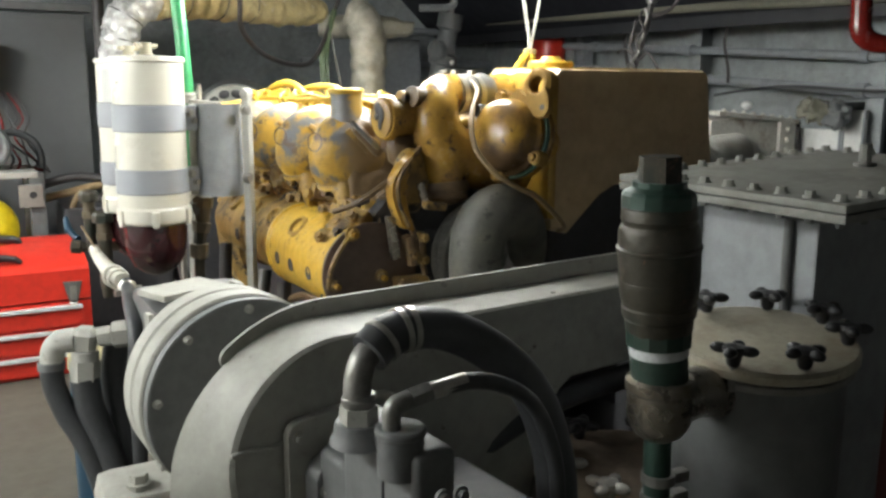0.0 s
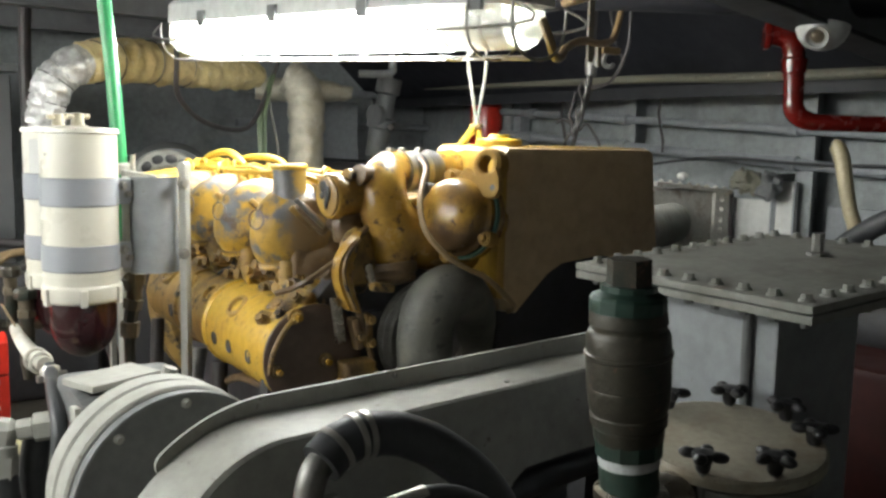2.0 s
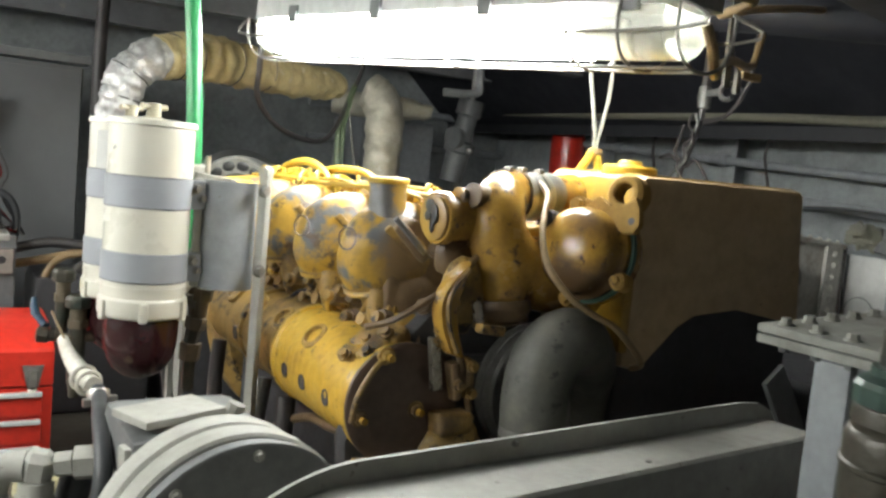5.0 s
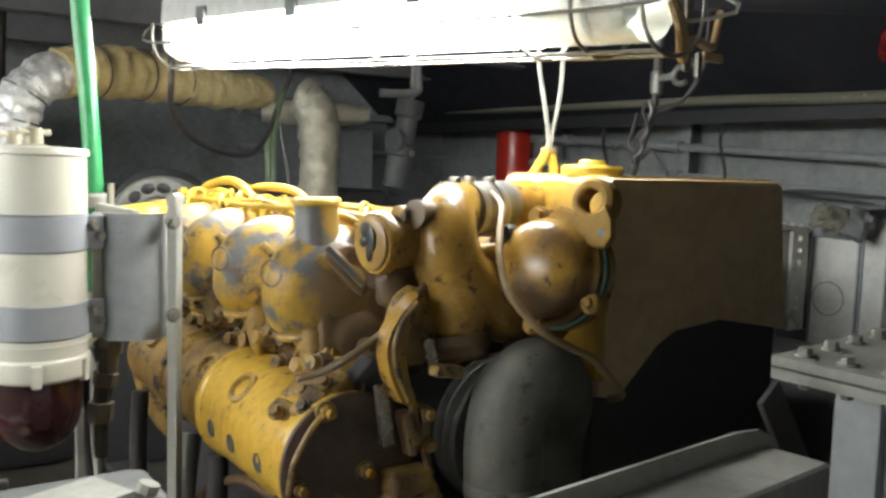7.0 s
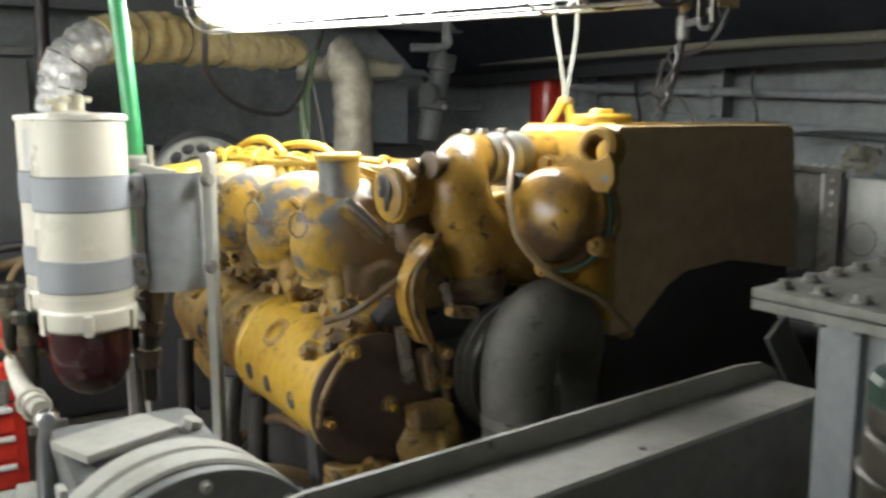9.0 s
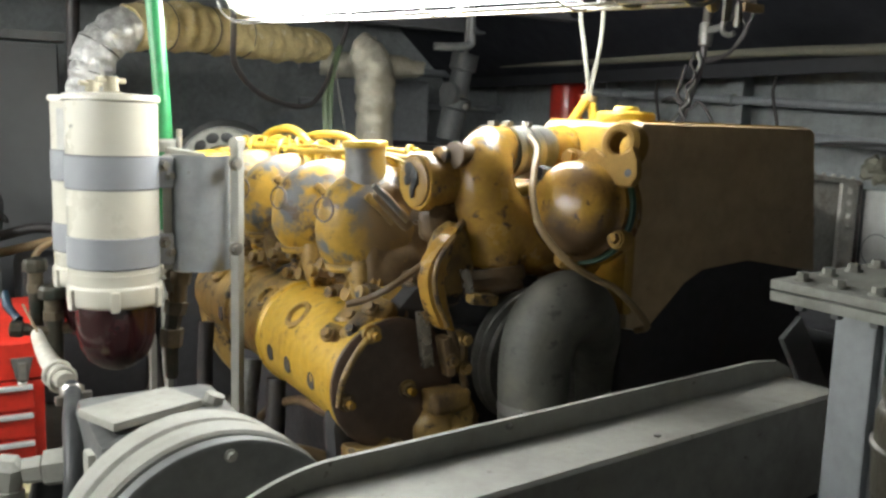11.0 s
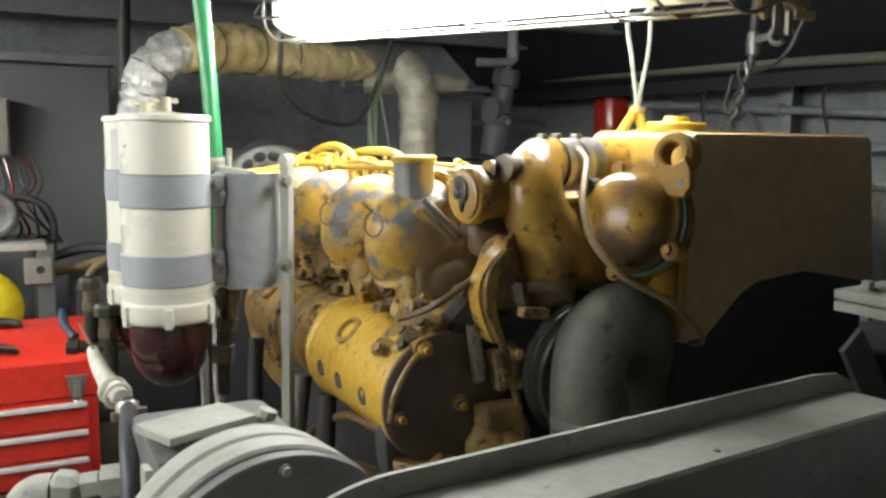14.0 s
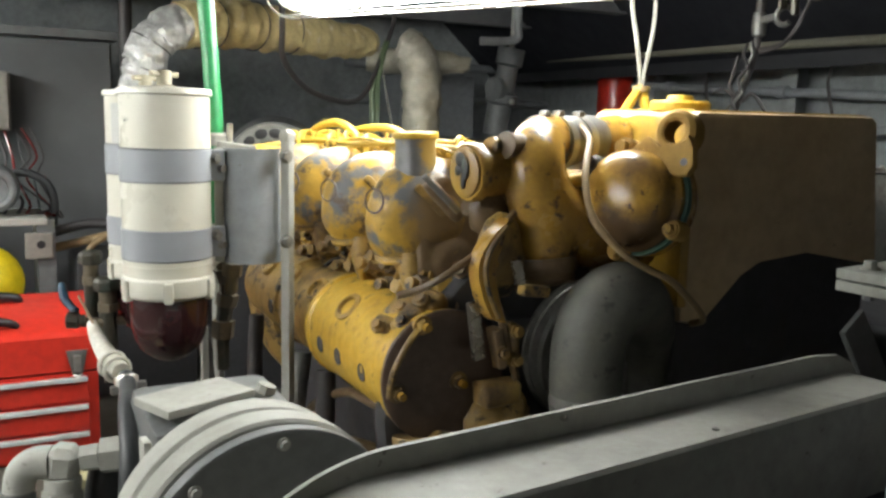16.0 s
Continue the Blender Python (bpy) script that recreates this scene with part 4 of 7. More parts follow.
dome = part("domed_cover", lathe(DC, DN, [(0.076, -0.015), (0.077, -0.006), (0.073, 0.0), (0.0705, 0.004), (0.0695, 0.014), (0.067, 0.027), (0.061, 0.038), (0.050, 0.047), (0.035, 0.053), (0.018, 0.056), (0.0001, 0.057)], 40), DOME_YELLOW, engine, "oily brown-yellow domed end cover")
rx = Vector((0, 0, 1)).cross(DN).normalized()
rz = DN.cross(rx)
for a, s in ((112, 0.013), (-28, 0.010), (-100, 0.012)):
    p = DC + (rx * math.cos(radians(a)) + rz * math.sin(radians(a))) * 0.079 - DN * 0.012
    lug = part("bolt_lug", lathe(p, DN, [(0.015, -0.014), (0.015, 0.006), (0.013, 0.010), (0.0001, 0.010)], 16), YELLOW_MATT, flange)
    bolt(p + DN * 0.011, DN, s, YELLOW_MATT, lug)
for a in (172, 215):
    p = DC + (rx * math.cos(radians(a)) + rz * math.sin(radians(a))) * 0.0765 - DN * 0.012
    bolt(p, DN, 0.009, YELLOW_DIRTY, flange)
part("cover_plug", lathe(DC + DN * 0.030 + rz * 0.040 - rx * 0.052, DN, [(0.015, -0.01), (0.015, 0.006), (0.012, 0.009), (0.012, 0.016), (0.0001, 0.017)], 8), VOID, dome, "dark oily plug")
# lifting lug beside the cover
LUG = Matrix((rx, rz, DN)).transposed().to_4x4()
LUG.translation = DC - DN * 0.008
lug = part("lifting_lug", annulus(LUG @ Vector((0.048, 0.099, -0.022)), DN, 0.0165, 0.0325, 0.030, 36), YELLOW_MATT, engine, "yellow lifting lug with a round eye")
tail = [(-0.020, 0.066), (0.010, 0.090), (0.018, 0.086), (0.030, 0.074), (0.046, 0.070), (0.064, 0.076), (0.076, 0.094), (0.088, 0.075), (0.092, 0.052), (0.084, 0.038), (0.066, 0.036), (0.030, 0.050)]
part("lug_tail", prism(tail, LUG, 0.014, 0.003), YELLOW_MATT, lug)
part("lug_hole", lathe(LUG @ Vector((0.077, 0.056, 0.0138)), DN, [(0.0001, 0.0004), (0.0055, 0.0005), (0.006, 0.0)], 20), BLACK, lug, "small bolt hole")
part("oil_cable", tube([(0.901, 1.130, 0.874), (0.893, 1.090, 0.855), (0.861, 1.050, 0.828), (0.837, 1.020, 0.797), (0.827, 0.995, 0.764), (0.828, 0.975, 0.739), (0.854, 0.950, 0.702), (0.896, 0.940, 0.678), (0.934, 0.935, 0.659), (1.012, 0.955, 0.600), (1.035, 1.000, 0.578)], 0.0052, 10), CABLE_TAN, engine, "greasy tan cable over the cover")

# pipes and hoses along the top
for x, z, r in ((0.745, 0.830, 0.0050), (0.770, 0.836, 0.0042), (0.80, 0.834, 0.0050)):
    pts = [(x, 1.17, z), (x + 0.006, 1.4, z + 0.004), (x - 0.006, 1.65, z - 0.004), (x + 0.004, 1.9, z - 0.004), (x, 2.15, z - 0.012)]
    part("fuel_pipe", tube(pts, r, 8), YELLOW_CLEAN, engine, "bright yellow fuel pipe")
for k in range(5):
    y = 1.20 + 0.2 * k
    part("injector_pipe", tube([(0.74, y, 0.79), (0.742, y + 0.015, 0.826), (0.765, y + 0.04, 0.843), (0.81, y + 0.07, 0.832), (0.90, y + 0.09, 0.81)], 0.005, 8), YELLOW_CLEAN, engine, "bright yellow injector pipe")
part("looped_hose", tube([(0.80, 2.16, 0.79), (0.80, 2.12, 0.825), (0.80, 2.06, 0.848), (0.80, 1.98, 0.862), (0.80, 1.90, 0.865), (0.80, 1.83, 0.852), (0.80, 1.78, 0.830), (0.80, 1.755, 0.80), (0.80, 1.74, 0.76)], 0.0095, 12), YELLOW_CLEAN, engine, "bright yellow looped hose")
part("looped_hose", tube([(0.83, 1.98, 0.80), (0.83, 1.92, 0.835), (0.83, 1.86, 0.850), (0.83, 1.78, 0.857), (0.83, 1.69, 0.857), (0.83, 1.625, 0.848), (0.83, 1.595, 0.828), (0.83, 1.59, 0.79)], 0.0085, 12), YELLOW_CLEAN, engine, "bright yellow looped hose")
part("looped_hose", tube([(0.79, 2.12, 0.79), (0.79, 2.07, 0.820), (0.79, 2.0, 0.838), (0.79, 1.93, 0.842), (0.79, 1.88, 0.828), (0.79, 1.86, 0.79)], 0.008, 12), YELLOW_CLEAN, engine, "bright yellow looped hose")
part("pump_cap", ball((0.82, 1.24, 0.805), (0.05, 0.055, 0.032)), YELLOW_CLEAN, engine)
for y, h in ((1.22, 0.020), (1.34, 0.026), (1.41, 0.016), (1.53, 0.024), (1.66, 0.020), (1.79, 0.026), (1.95, 0.018)):
    part("bleed_union", lathe((0.755, y, 0.822), (0.1, 0.25, 1), [(0.006, 0), (0.006, 0.008), (0.0035, 0.010), (0.0035, h), (0.005, h), (0.005, h + 0.005), (0.0001, h + 0.006)], 8), YELLOW_CLEAN, engine, "small yellow bleed union")
part("fuel_pipe", tube([(0.75, 1.15, 0.812), (0.742, 1.30, 0.832), (0.75, 1.44, 0.826), (0.742, 1.60, 0.838), (0.75, 1.76, 0.830), (0.748, 1.92, 0.826)], 0.0032, 8), YELLOW_CLEAN, engine, "thin yellow leak-off pipe")
part("filter_head", lathe((0.66, 2.06, 0.682), (0, 0, 1), [(0.075, 0), (0.078, 0.06), (0.07, 0.10), (0.05, 0.122), (0.0001, 0.13)], 28), YELLOW_CLEAN, engine, "bright yellow round cover")
# unions, thin lines and clips that crowd the top and the heads
for k in range(46):
    y = random.uniform(1.16, 2.12)
    x = random.uniform(0.735, 0.86)
    z = 0.822 + random.uniform(-0.012, 0.012)
    d = (random.uniform(-0.4, 0.4), random.uniform(-1, 1), random.uniform(-0.2, 0.5))
    bolt((x, y, z), d, random.choice((0.007, 0.009, 0.011)), YELLOW_CLEAN, engine, "pipe_union")
for k in range(16):
    y = 1.17 + 0.06 * k
    x = random.uniform(0.74, 0.80)
    e = random.uniform(-0.05, 0.07)
    pts = [(x, y, 0.79), (x + 0.005, y + e * 0.3, 0.820), (x + 0.02, y + e, 0.836 + random.uniform(-0.008, 0.016)), (x + 0.06, y + e * 1.6, 0.826), (x + 0.11, y + e * 2, 0.80)]
    part("injector_pipe", tube(pts, random.choice((0.0035, 0.0045)), 8), random.choice((YELLOW_CLEAN, YELLOW_CLEAN, YELLOW)), engine, "thin yellow injector pipe")
for k in range(18):
    y = 1.19 + 0.055 * k + random.uniform(-0.01, 0.01)
    z = random.uniform(0.56, 0.66)
    dy = random.uniform(-0.05, 0.06)
    pts = [(0.70, y, z), (0.672, y + dy * 0.4, z - 0.01), (0.665, y + dy, z - 0.035), (0.69, y + dy * 1.3, z - 0.06)]
    part("drip_pipe", tube(pts, random.choice((0.004, 0.006, 0.008)), 8), random.choice((YELLOW_DIRTY, BROWN_PLATE, YELLOW, CABLE_DARK)), engine)
# rear casing and flywheel housing
part("flywheel_housing", lathe((1.02, 2.20, 0.42), (0, 1, 0), [(0.30, 0), (0.33, 0.03), (0.33, 0.10), (0.26, 0.16), (0.0001, 0.16)], 40), YELLOW_DIRTY, engine)

# ---- alternator wheel behind the engine ----
gen = thing("generator", (0.80, 2.72, 0.0), "grey generator end with slotted ring behind the engine", "generator")
gc = Vector((0.847, 2.62, 0.746))
part("slotted_ring", lathe(gc, (-0.3, -1, 0), [(0.106, -0.02), (0.112, 0), (0.112, 0.012), (0.105, 0.018), (0.058, 0.018), (0.052, 0.0), (0.0001, 0.0)], 48), LID_GREY, gen, "dark grey ring with oval slots")
gx = Vector((-0.3, -1, 0)).normalized()
g1 = gx.cross(Vector((0, 0, 1))).normalized()
for k in range(12):
    a = k * math.pi / 6 + 0.2
    d = g1 * math.cos(a) + Vector((0, 0, 1)) * math.sin(a)
    m = Matrix((gx.cross(d), d, gx)).transposed().to_4x4()
    part("slot", ball(gc + d * 0.082 + gx * 0.0185, (0.0195, 0.0150, 0.004), rot=m), BLACK, gen.children[0], "oval air slot")
part("casing", lathe((0.87, 2.65, 0.70), (0.3, 1, 0), [(0.11, 0), (0.16, 0.04), (0.18, 0.35), (0.14, 0.42), (0.0001, 0.42)], 36), GREY_DARK, gen, "dark grey round casing")
part("pedestal", box((0.86, 2.85, 0.27), (0.30, 0.36, 0.54), 0.02), VOID, gen)

# ---- fuel filters on their stand ----


def fuel_filter(x, y, label):
    f = thing("fuel_filter", (x, y, 0.43), label, "fuel filter", "pair of fuel filters")
    can = part("canister", lathe((x, y, 0.618), (0, 0, 1), [(0.0735, 0), (0.0745, 0.004), (0.0745, 0.284), (0.0735, 0.288), (0.0735, 0.289)], 44), WHITE, f, "cream enamel canister")
    for z0, z1 in ((0.763, 0.817), (0.631, 0.683)):
        part("band", lathe((x, y, z0), (0, 0, 1), [(0.0745, 0), (0.0765, 0.001), (0.0765, z1 - z0 - 0.001), (0.0745, z1 - z0)], 44), BAND, f, "grey clamp band")
    for z in (0.7625, 0.6305, 0.818):
        part("seam", ring((x, y, z), (0, 0, 1), 0.0752, 0.0009, 44), INK, can)
    lid = part("lid", lathe((x, y, 0.906), (0, 0, 1), [(0.0745, 0), (0.0785, 0.002), (0.0785, 0.008), (0.076, 0.012), (0.04, 0.0145), (0.0001, 0.015)], 44), WHITE, f, "cream lid")
    part("knob_stem", lathe((x, y, 0.918), (0, 0, 1), [(0.020, 0), (0.020, 0.004), (0.013, 0.006), (0.012, 0.024), (0.0115, 0.030), (0.0001, 0.031)], 16), KNOB, lid)
    part("t_handle", tube([(x - 0.024, y - 0.012, 0.942), (x, y, 0.941), (x + 0.024, y + 0.012, 0.942)], [0.0055, 0.0045, 0.0055], 10), KNOB, lid, "dull tee handle")
    base = part("head", lathe((x, y, 0.563), (0, 0, 1), [(0.070, 0), (0.076, 0.003), (0.0785, 0.008), (0.0785, 0.032), (0.0765, 0.036), (0.0745, 0.038), (0.0745, 0.052), (0.0755, 0.055), (0.0755, 0.058)], 44), WHITE, f, "cream cast head")
    for k in range(6):
        a = radians(20 + 60 * k)
        part("lug", box((x + 0.077 * math.cos(a), y + 0.077 * math.sin(a), 0.578), (0.014, 0.016, 0.036), 0.005, rot=pose(0, 0, 0, 0, 0, 20 + 60 * k)), WHITE, base)
    part("bowl", lathe((x, y, 0.446), (0, 0, 1), [(0.0001, 0), (0.018, 0.001), (0.030, 0.006), (0.050, 0.022), (0.060, 0.042), (0.065, 0.066), (0.067, 0.120)], 40), BOWL, f, "dark red see-through bowl")
    return f


FX, FY = 0.362, 1.572
front = fuel_filter(FX, FY, "cream fuel filter with two grey bands and dark bowl")
fuel_filter(0.362, 1.775, "cream fuel filter with paper label and dark bowl")
solid("paper_label", box((0.3085, 1.7195, 0.856), (0.0012, 0.040, 0.074), 0.0, rot=pose(0, 0, 0, 0, 0, 46)), PAPER, "small white paper label on the rear filter", "label")
for k in range(3):
    solid("pencil_mark", box((0.2945 + 0.0038 * k, 1.5415 - 0.0042 * k, 0.868 + 0.002 * k), (0.0012, 0.0012, 0.014 - 0.002 * k), 0, rot=pose(0, 0, 0, 0, 22, 0)), INK, "short pencil stroke on the front filter", "mark", "pencil strokes")
stand = thing("filter_stand", (0.50, 1.62, 0.0), "grey steel stand with curved clamp plates carrying the filters", "stand")
part("post", box((0.556, 1.505, 0.435), (0.014, 0.022, 0.83), 0.003, rot=pose(0, 0, 0, 0, 0, 25)), GREY, stand, "grey flat-bar post")
part("post_end", cyl((0.548, 1.501, 0.842), (0.564, 1.509, 0.842), 0.0115, seg=16), GREY, stand)
part("post", box((0.520, 1.90, 0.36), (0.014, 0.022, 0.70), 0.003, rot=pose(0, 0, 0, 0, 0, 25)), GREY, stand, "grey flat-bar post")
sh = arc(0.0, 0.0, 0.052, 198, 342, 14)
sh = sh + [(x * 0.91, y * 0.91) for x, y in sh[::-1]]
part("curved_plate", prism(sh, Matrix.Translation((0.508, 1.558, 0.618)) @ pose(0, 0, 0, 0, 0, -18), 0.202, 0.0), GREY_BLUE, stand, "grey curved clamp plate")
part("narrow_plate", box((0.447, 1.552, 0.720), (0.016, 0.012, 0.200), 0.003, rot=pose(0, 0, 0, 0, 0, -10)), GREY, stand, "narrow grey clamp plate")
for z in (0.657, 0.790):
    part("clamp_ear", box((0.436, 1.548, z), (0.042, 0.014, 0.054), 0.004, rot=pose(0, 0, 0, 0, 0, -12)), BAND, stand, "grey clamp band ear")
    bolt((0.440, 1.540, z + 0.012), (0.2, -1, 0), 0.009, STEEL_DULL, stand)
    bolt((0.450, 1.541, z - 0.006), (0.2, -1, 0), 0.008, STEEL_DULL, stand)
    bolt((0.548, 1.487, z + (0.003 if z < 0.7 else 0.018)), (0.2, -1, 0), 0.0105, STEEL_DULL, stand)
part("back_rail", box((0.50, 1.72, 0.80), (0.012, 0.40, 0.05), 0.003), GREY, stand)
part("back_rail", box((0.50, 1.72, 0.64), (0.012, 0.40, 0.05), 0.003), GREY, stand)
part("stay", box((0.44, 1.66, 0.30), (0.012, 0.02, 0.36), 0.003), GREY, stand)

# pipework on both sides of the filters


def fitting(name, pts, label, category="pipe fitting"):
    """Hex unions and elbows strung along a line: rows of (x, y, z, radius, material)."""
    f = thing(name, pts[0][:3], label, category)
    for (x0, y0, z0, r, mt), (x1, y1, z1, *_r) in zip(pts, pts[1:]):
        part("hex_union", cyl((x0, y0, z0), (x1, y1, z1), r, r * 0.94, 6), mt, f)
        part("collar", cyl(Vector((x0, y0, z0)).lerp(Vector((x1, y1, z1)), 0.86), Vector((x0, y0, z0)).lerp(Vector((x1, y1, z1)), 1.06), r * 0.78, seg=18), mt, f)
    return f


fitting("outlet_fitting", [(0.462, 1.598, 0.622, 0.017, BRASS), (0.466, 1.60, 0.600, 0.022, STEEL_DULL), (0.472, 1.602, 0.575, 0.016, BRASS), (0.472, 1.602, 0.550, 0.021, BRASS), (0.468, 1.603, 0.528, 0.015, IRON), (0.464, 1.604, 0.500, 0.022, BRASS), (0.462, 1.604, 0.468, 0.013, IRON), (0.462, 1.605, 0.41, 0.01, IRON)],
        "dull brass and steel unions below the filter outlet")
solid("outlet_elbow", tube([(0.425, 1.572, 0.604), (0.443, 1.577, 0.622), (0.461, 1.580, 0.626), (0.474, 1.582, 0.618), (0.478, 1.583, 0.606)], 0.0125, 14), WHITE, "cream elbow at the filter outlet", "pipe fitting")


nut = thing("outlet_nut", (0.476, 1.583, 0.56), "brass hexagon union under the filter outlet", "pipe fitting")
part("hex_nut", cyl((0.477, 1.583, 0.609), (0.475, 1.583, 0.586), 0.0195, 0.0185, 6), BRASS, nut, angle=20)
part("barrel", cyl((0.475, 1.583, 0.586), (0.473, 1.584, 0.555), 0.0125, seg=16), BRASS, nut)


def capped_union(x, y, top, r, low, label):
    """A stack of unions under a big rounded hexagon cap."""
    f = thing("capped_union", (x, y, low), label, "pipe fitting", "capped unions by the filters")
    part("cap", lathe((x, y, top - 0.026), (0, 0, 1), [(r * 0.9, 0), (r, 0.003), (r, 0.018), (r * 0.86, 0.024), (r * 0.4, 0.027), (0.0001, 0.0275)], 8), IRON, f, "dark rounded hexagon cap", angle=25)
    part("neck", lathe((x, y, top - 0.050), (0, 0, 1), [(r * 0.62, 0), (r * 0.62, 0.024)], 16), BRASS, f)
    part("hex_nut", cyl((x, y, top - 0.066), (x, y, top - 0.050), r * 0.80, r * 0.78, 6), BRASS, f, angle=20)
    part("body", lathe((x, y, low), (0, 0, 1), [(r * 0.45, 0), (r * 0.5, 0.02), (r * 0.62, 0.03), (r * 0.62, top - 0.066 - low)], 16), IRON, f)
    part("side_port", cyl((x, y, top - 0.085), (x + 0.045, y + 0.006, top - 0.085), r * 0.45, seg=12), BRASS, f)
    return f


capped_union(0.255, 1.790, 0.614, 0.022, 0.48, "dark bronze capped union beside the rear filter")
capped_union(0.281, 1.760, 0.566, 0.026, 0.36, "larger dark bronze capped union between the filters")
valve = thing("ball_valve", (0.212, 1.76, 0.44), "small valve with blue lever handle beside the filters", "valve")
part("lever", tube([(0.204, 1.80, 0.552), (0.204, 1.79, 0.540), (0.206, 1.78, 0.525)], [0.005, 0.008, 0.009], 10), BLUE, valve, "blue lever handle")
part("lever", tube([(0.206, 1.78, 0.525), (0.216, 1.765, 0.512), (0.222, 1.755, 0.505)], [0.008, 0.007, 0.009], 10), BLUE, valve, "blue lever handle")
part("body", lathe((0.205, 1.755, 0.490), (1, -0.2, -0.1), [(0.010, 0), (0.016, 0.003), (0.016, 0.022), (0.012, 0.025), (0.012, 0.034)], 8), IRON, valve)
part("stem", cyl((0.226, 1.748, 0.487), (0.274, 1.757, 0.478), 0.009), BRASS, valve)
solid("white_pipe", tube([(0.245, 1.68, 0.494), (0.246, 1.62, 0.486), (0.254, 1.54, 0.472), (0.266, 1.46, 0.464)], [0.010, 0.013, 0.0165, 0.0145], 16), STAINED, "stained white plastic pipe running to the pump", "pipe")
bm = ring((0.258, 1.505, 0.4655), (0.15, -1, -0.06), 0.0205, 0.004, 24)
ring((0.262, 1.475, 0.464), (0.15, -1, -0.06), 0.020, 0.0035, 24, bm)
solid("pipe_collar", bm, STAINED, "white collar on the plastic pipe", "pipe fitting")
clampd = thing("hose_clamp", (0.270, 1.42, 0.44), "worn steel hose clamp on the drain hose", "hose clamp")
part("band", lathe((0.270, 1.43, 0.462), (0, -0.7, -1), [(0.015, 0), (0.0185, 0), (0.0185, 0.020), (0.015, 0.020)], 20), STEEL, clampd)
part("screw", box((0.290, 1.415, 0.452), (0.016, 0.012, 0.014), 0.003), STEEL, clampd)
part("screw", box((0.250, 1.415, 0.448), (0.012, 0.012, 0.014), 0.003), STEEL, clampd)
solid("drain_hose", tube([(0.270, 1.435, 0.462), (0.268, 1.40, 0.456), (0.254, 1.30, 0.448), (0.244, 1.205, 0.425), (0.238, 1.180, 0.37), (0.235, 1.172, 0.27), (0.235, 1.17, 0.15), (0.235, 1.17, 0.10)], 0.0130, 14), RUBBER, "black rubber hose hanging from the white pipe", "hose")
solid("thin_wire", tube([(0.225, 1.70, 0.545), (0.245, 1.655, 0.50), (0.268, 1.60, 0.455), (0.30, 1.53, 0.43)], 0.0025, 6), CABLE_TAN, "thin tan wire across the fittings", "cable")

# ---- belt guard ----
GY = radians(6)
GO = Vector((0.643, 0.780, 0.0))
gd = Vector((math.cos(GY), math.sin(GY), 0))
gn = Vector((math.sin(GY), -math.cos(GY), 0))
GM = Matrix((gd, Vector((0, 0, 1)), gn)).transposed().to_4x4()
GM.translation = GO
guard = thing("belt_guard", GO + Vector((0, 0, 0.15)), "grey painted steel belt guard with rounded end", "belt guard")
def guard_outline(cu, cz, cr):
    return [(0.56, 0.40), (0.56, 0.505), (0.535, 0.533), (0.2, 0.533)] + arc(cu, cz, cr, 86, 262, 30) + [(0.11, 0.20), (0.17, 0.370), (0.20, 0.390), (0.54, 0.390)]


back, face = guard_outline(-0.231, 0.322, 0.217), guard_outline(-0.235, 0.372, 0.161)
rows = [[GM @ Vector((u, z, d)) for u, z in o] for o, d in ((back, 0.0), ([((a[0] * 0.06 + b[0] * 0.94), a[1] * 0.06 + b[1] * 0.94) for a, b in zip(back, face)], 0.088), ([(u + (0.004 if u < 0 else 0), z - 0.004 * (1 if z > 0.4 else -1)) for u, z in face], 0.092))]
body = part("guard_box", loft(rows), GREY, guard, "grey sheet-steel casing", angle=24)
rim = [(0.60, 0.46), (0.593, 0.485), (0.579, 0.512), (0.552, 0.543), (0.518, 0.558), (0.46, 0.564)] + arc(-0.215, 0.322, 0.241, 88, 126, 12) + arc(-0.215 + 0.223 * math.cos(radians(128)), 0.322 + 0.223 * math.sin(radians(128)), 0.018, 130, 300, 8) + arc(-0.215, 0.322, 0.205, 126, 92, 12) + [(-0.1, 0.50)]
part("back_flange", prism(rim, GM @ Matrix.Translation((0, 0, -0.006)), 0.006, 0.0), GREY, guard, "standing steel flange")
part("end_plate", box(GM @ Vector((0.585, 0.46, 0.05)), (0.10, 0.10, 0.006), 0.001, rot=pose(0, 0, 0, 0, 35, 6)), GREY, guard)
part("stay_plate", bar((1.268, 0.900, 0.584), (1.372, 0.900, 0.430), 0.058, 0.010, gn), GREY_DARK, guard, "sloping dark grey stay plate")
bolt(GM @ Vector((0.0, 0.556, 0.001)), gn, 0.004, STEEL_DULL, guard, "screw")
bolt(GM @ Vector((0.17, 0.530, 0.07)), (0, 0, 1), 0.005, STEEL_DULL, guard, "screw")
part("weld_seam", tube([GM @ Vector((-0.396, 0.400, 0.092)), GM @ Vector((-0.37, 0.404, 0.093)), GM @ Vector((-0.34, 0.400, 0.093)), GM @ Vector((-0.30, 0.408, 0.092))], 0.0035, 6), GREY, guard)
part("support_leg", box(GM @ Vector((0.47, 0.20, -0.01)), (0.05, 0.05, 0.40), 0.004), VOID, guard)
part("support_leg", box(GM @ Vector((-0.20, 0.09, 0.05)), (0.20, 0.10, 0.18), 0.006), GREY_DARK, guard)

# ---- round pump drive housing behind the guard ----
drum = thing("pump_housing", (0.37, 1.02, 0.12), "grey painted round bolted pump housing", "pump")
DA = Vector((0.368, 0.930, 0.366))
dax = Vector((-0.10, 1, 0)).normalized()
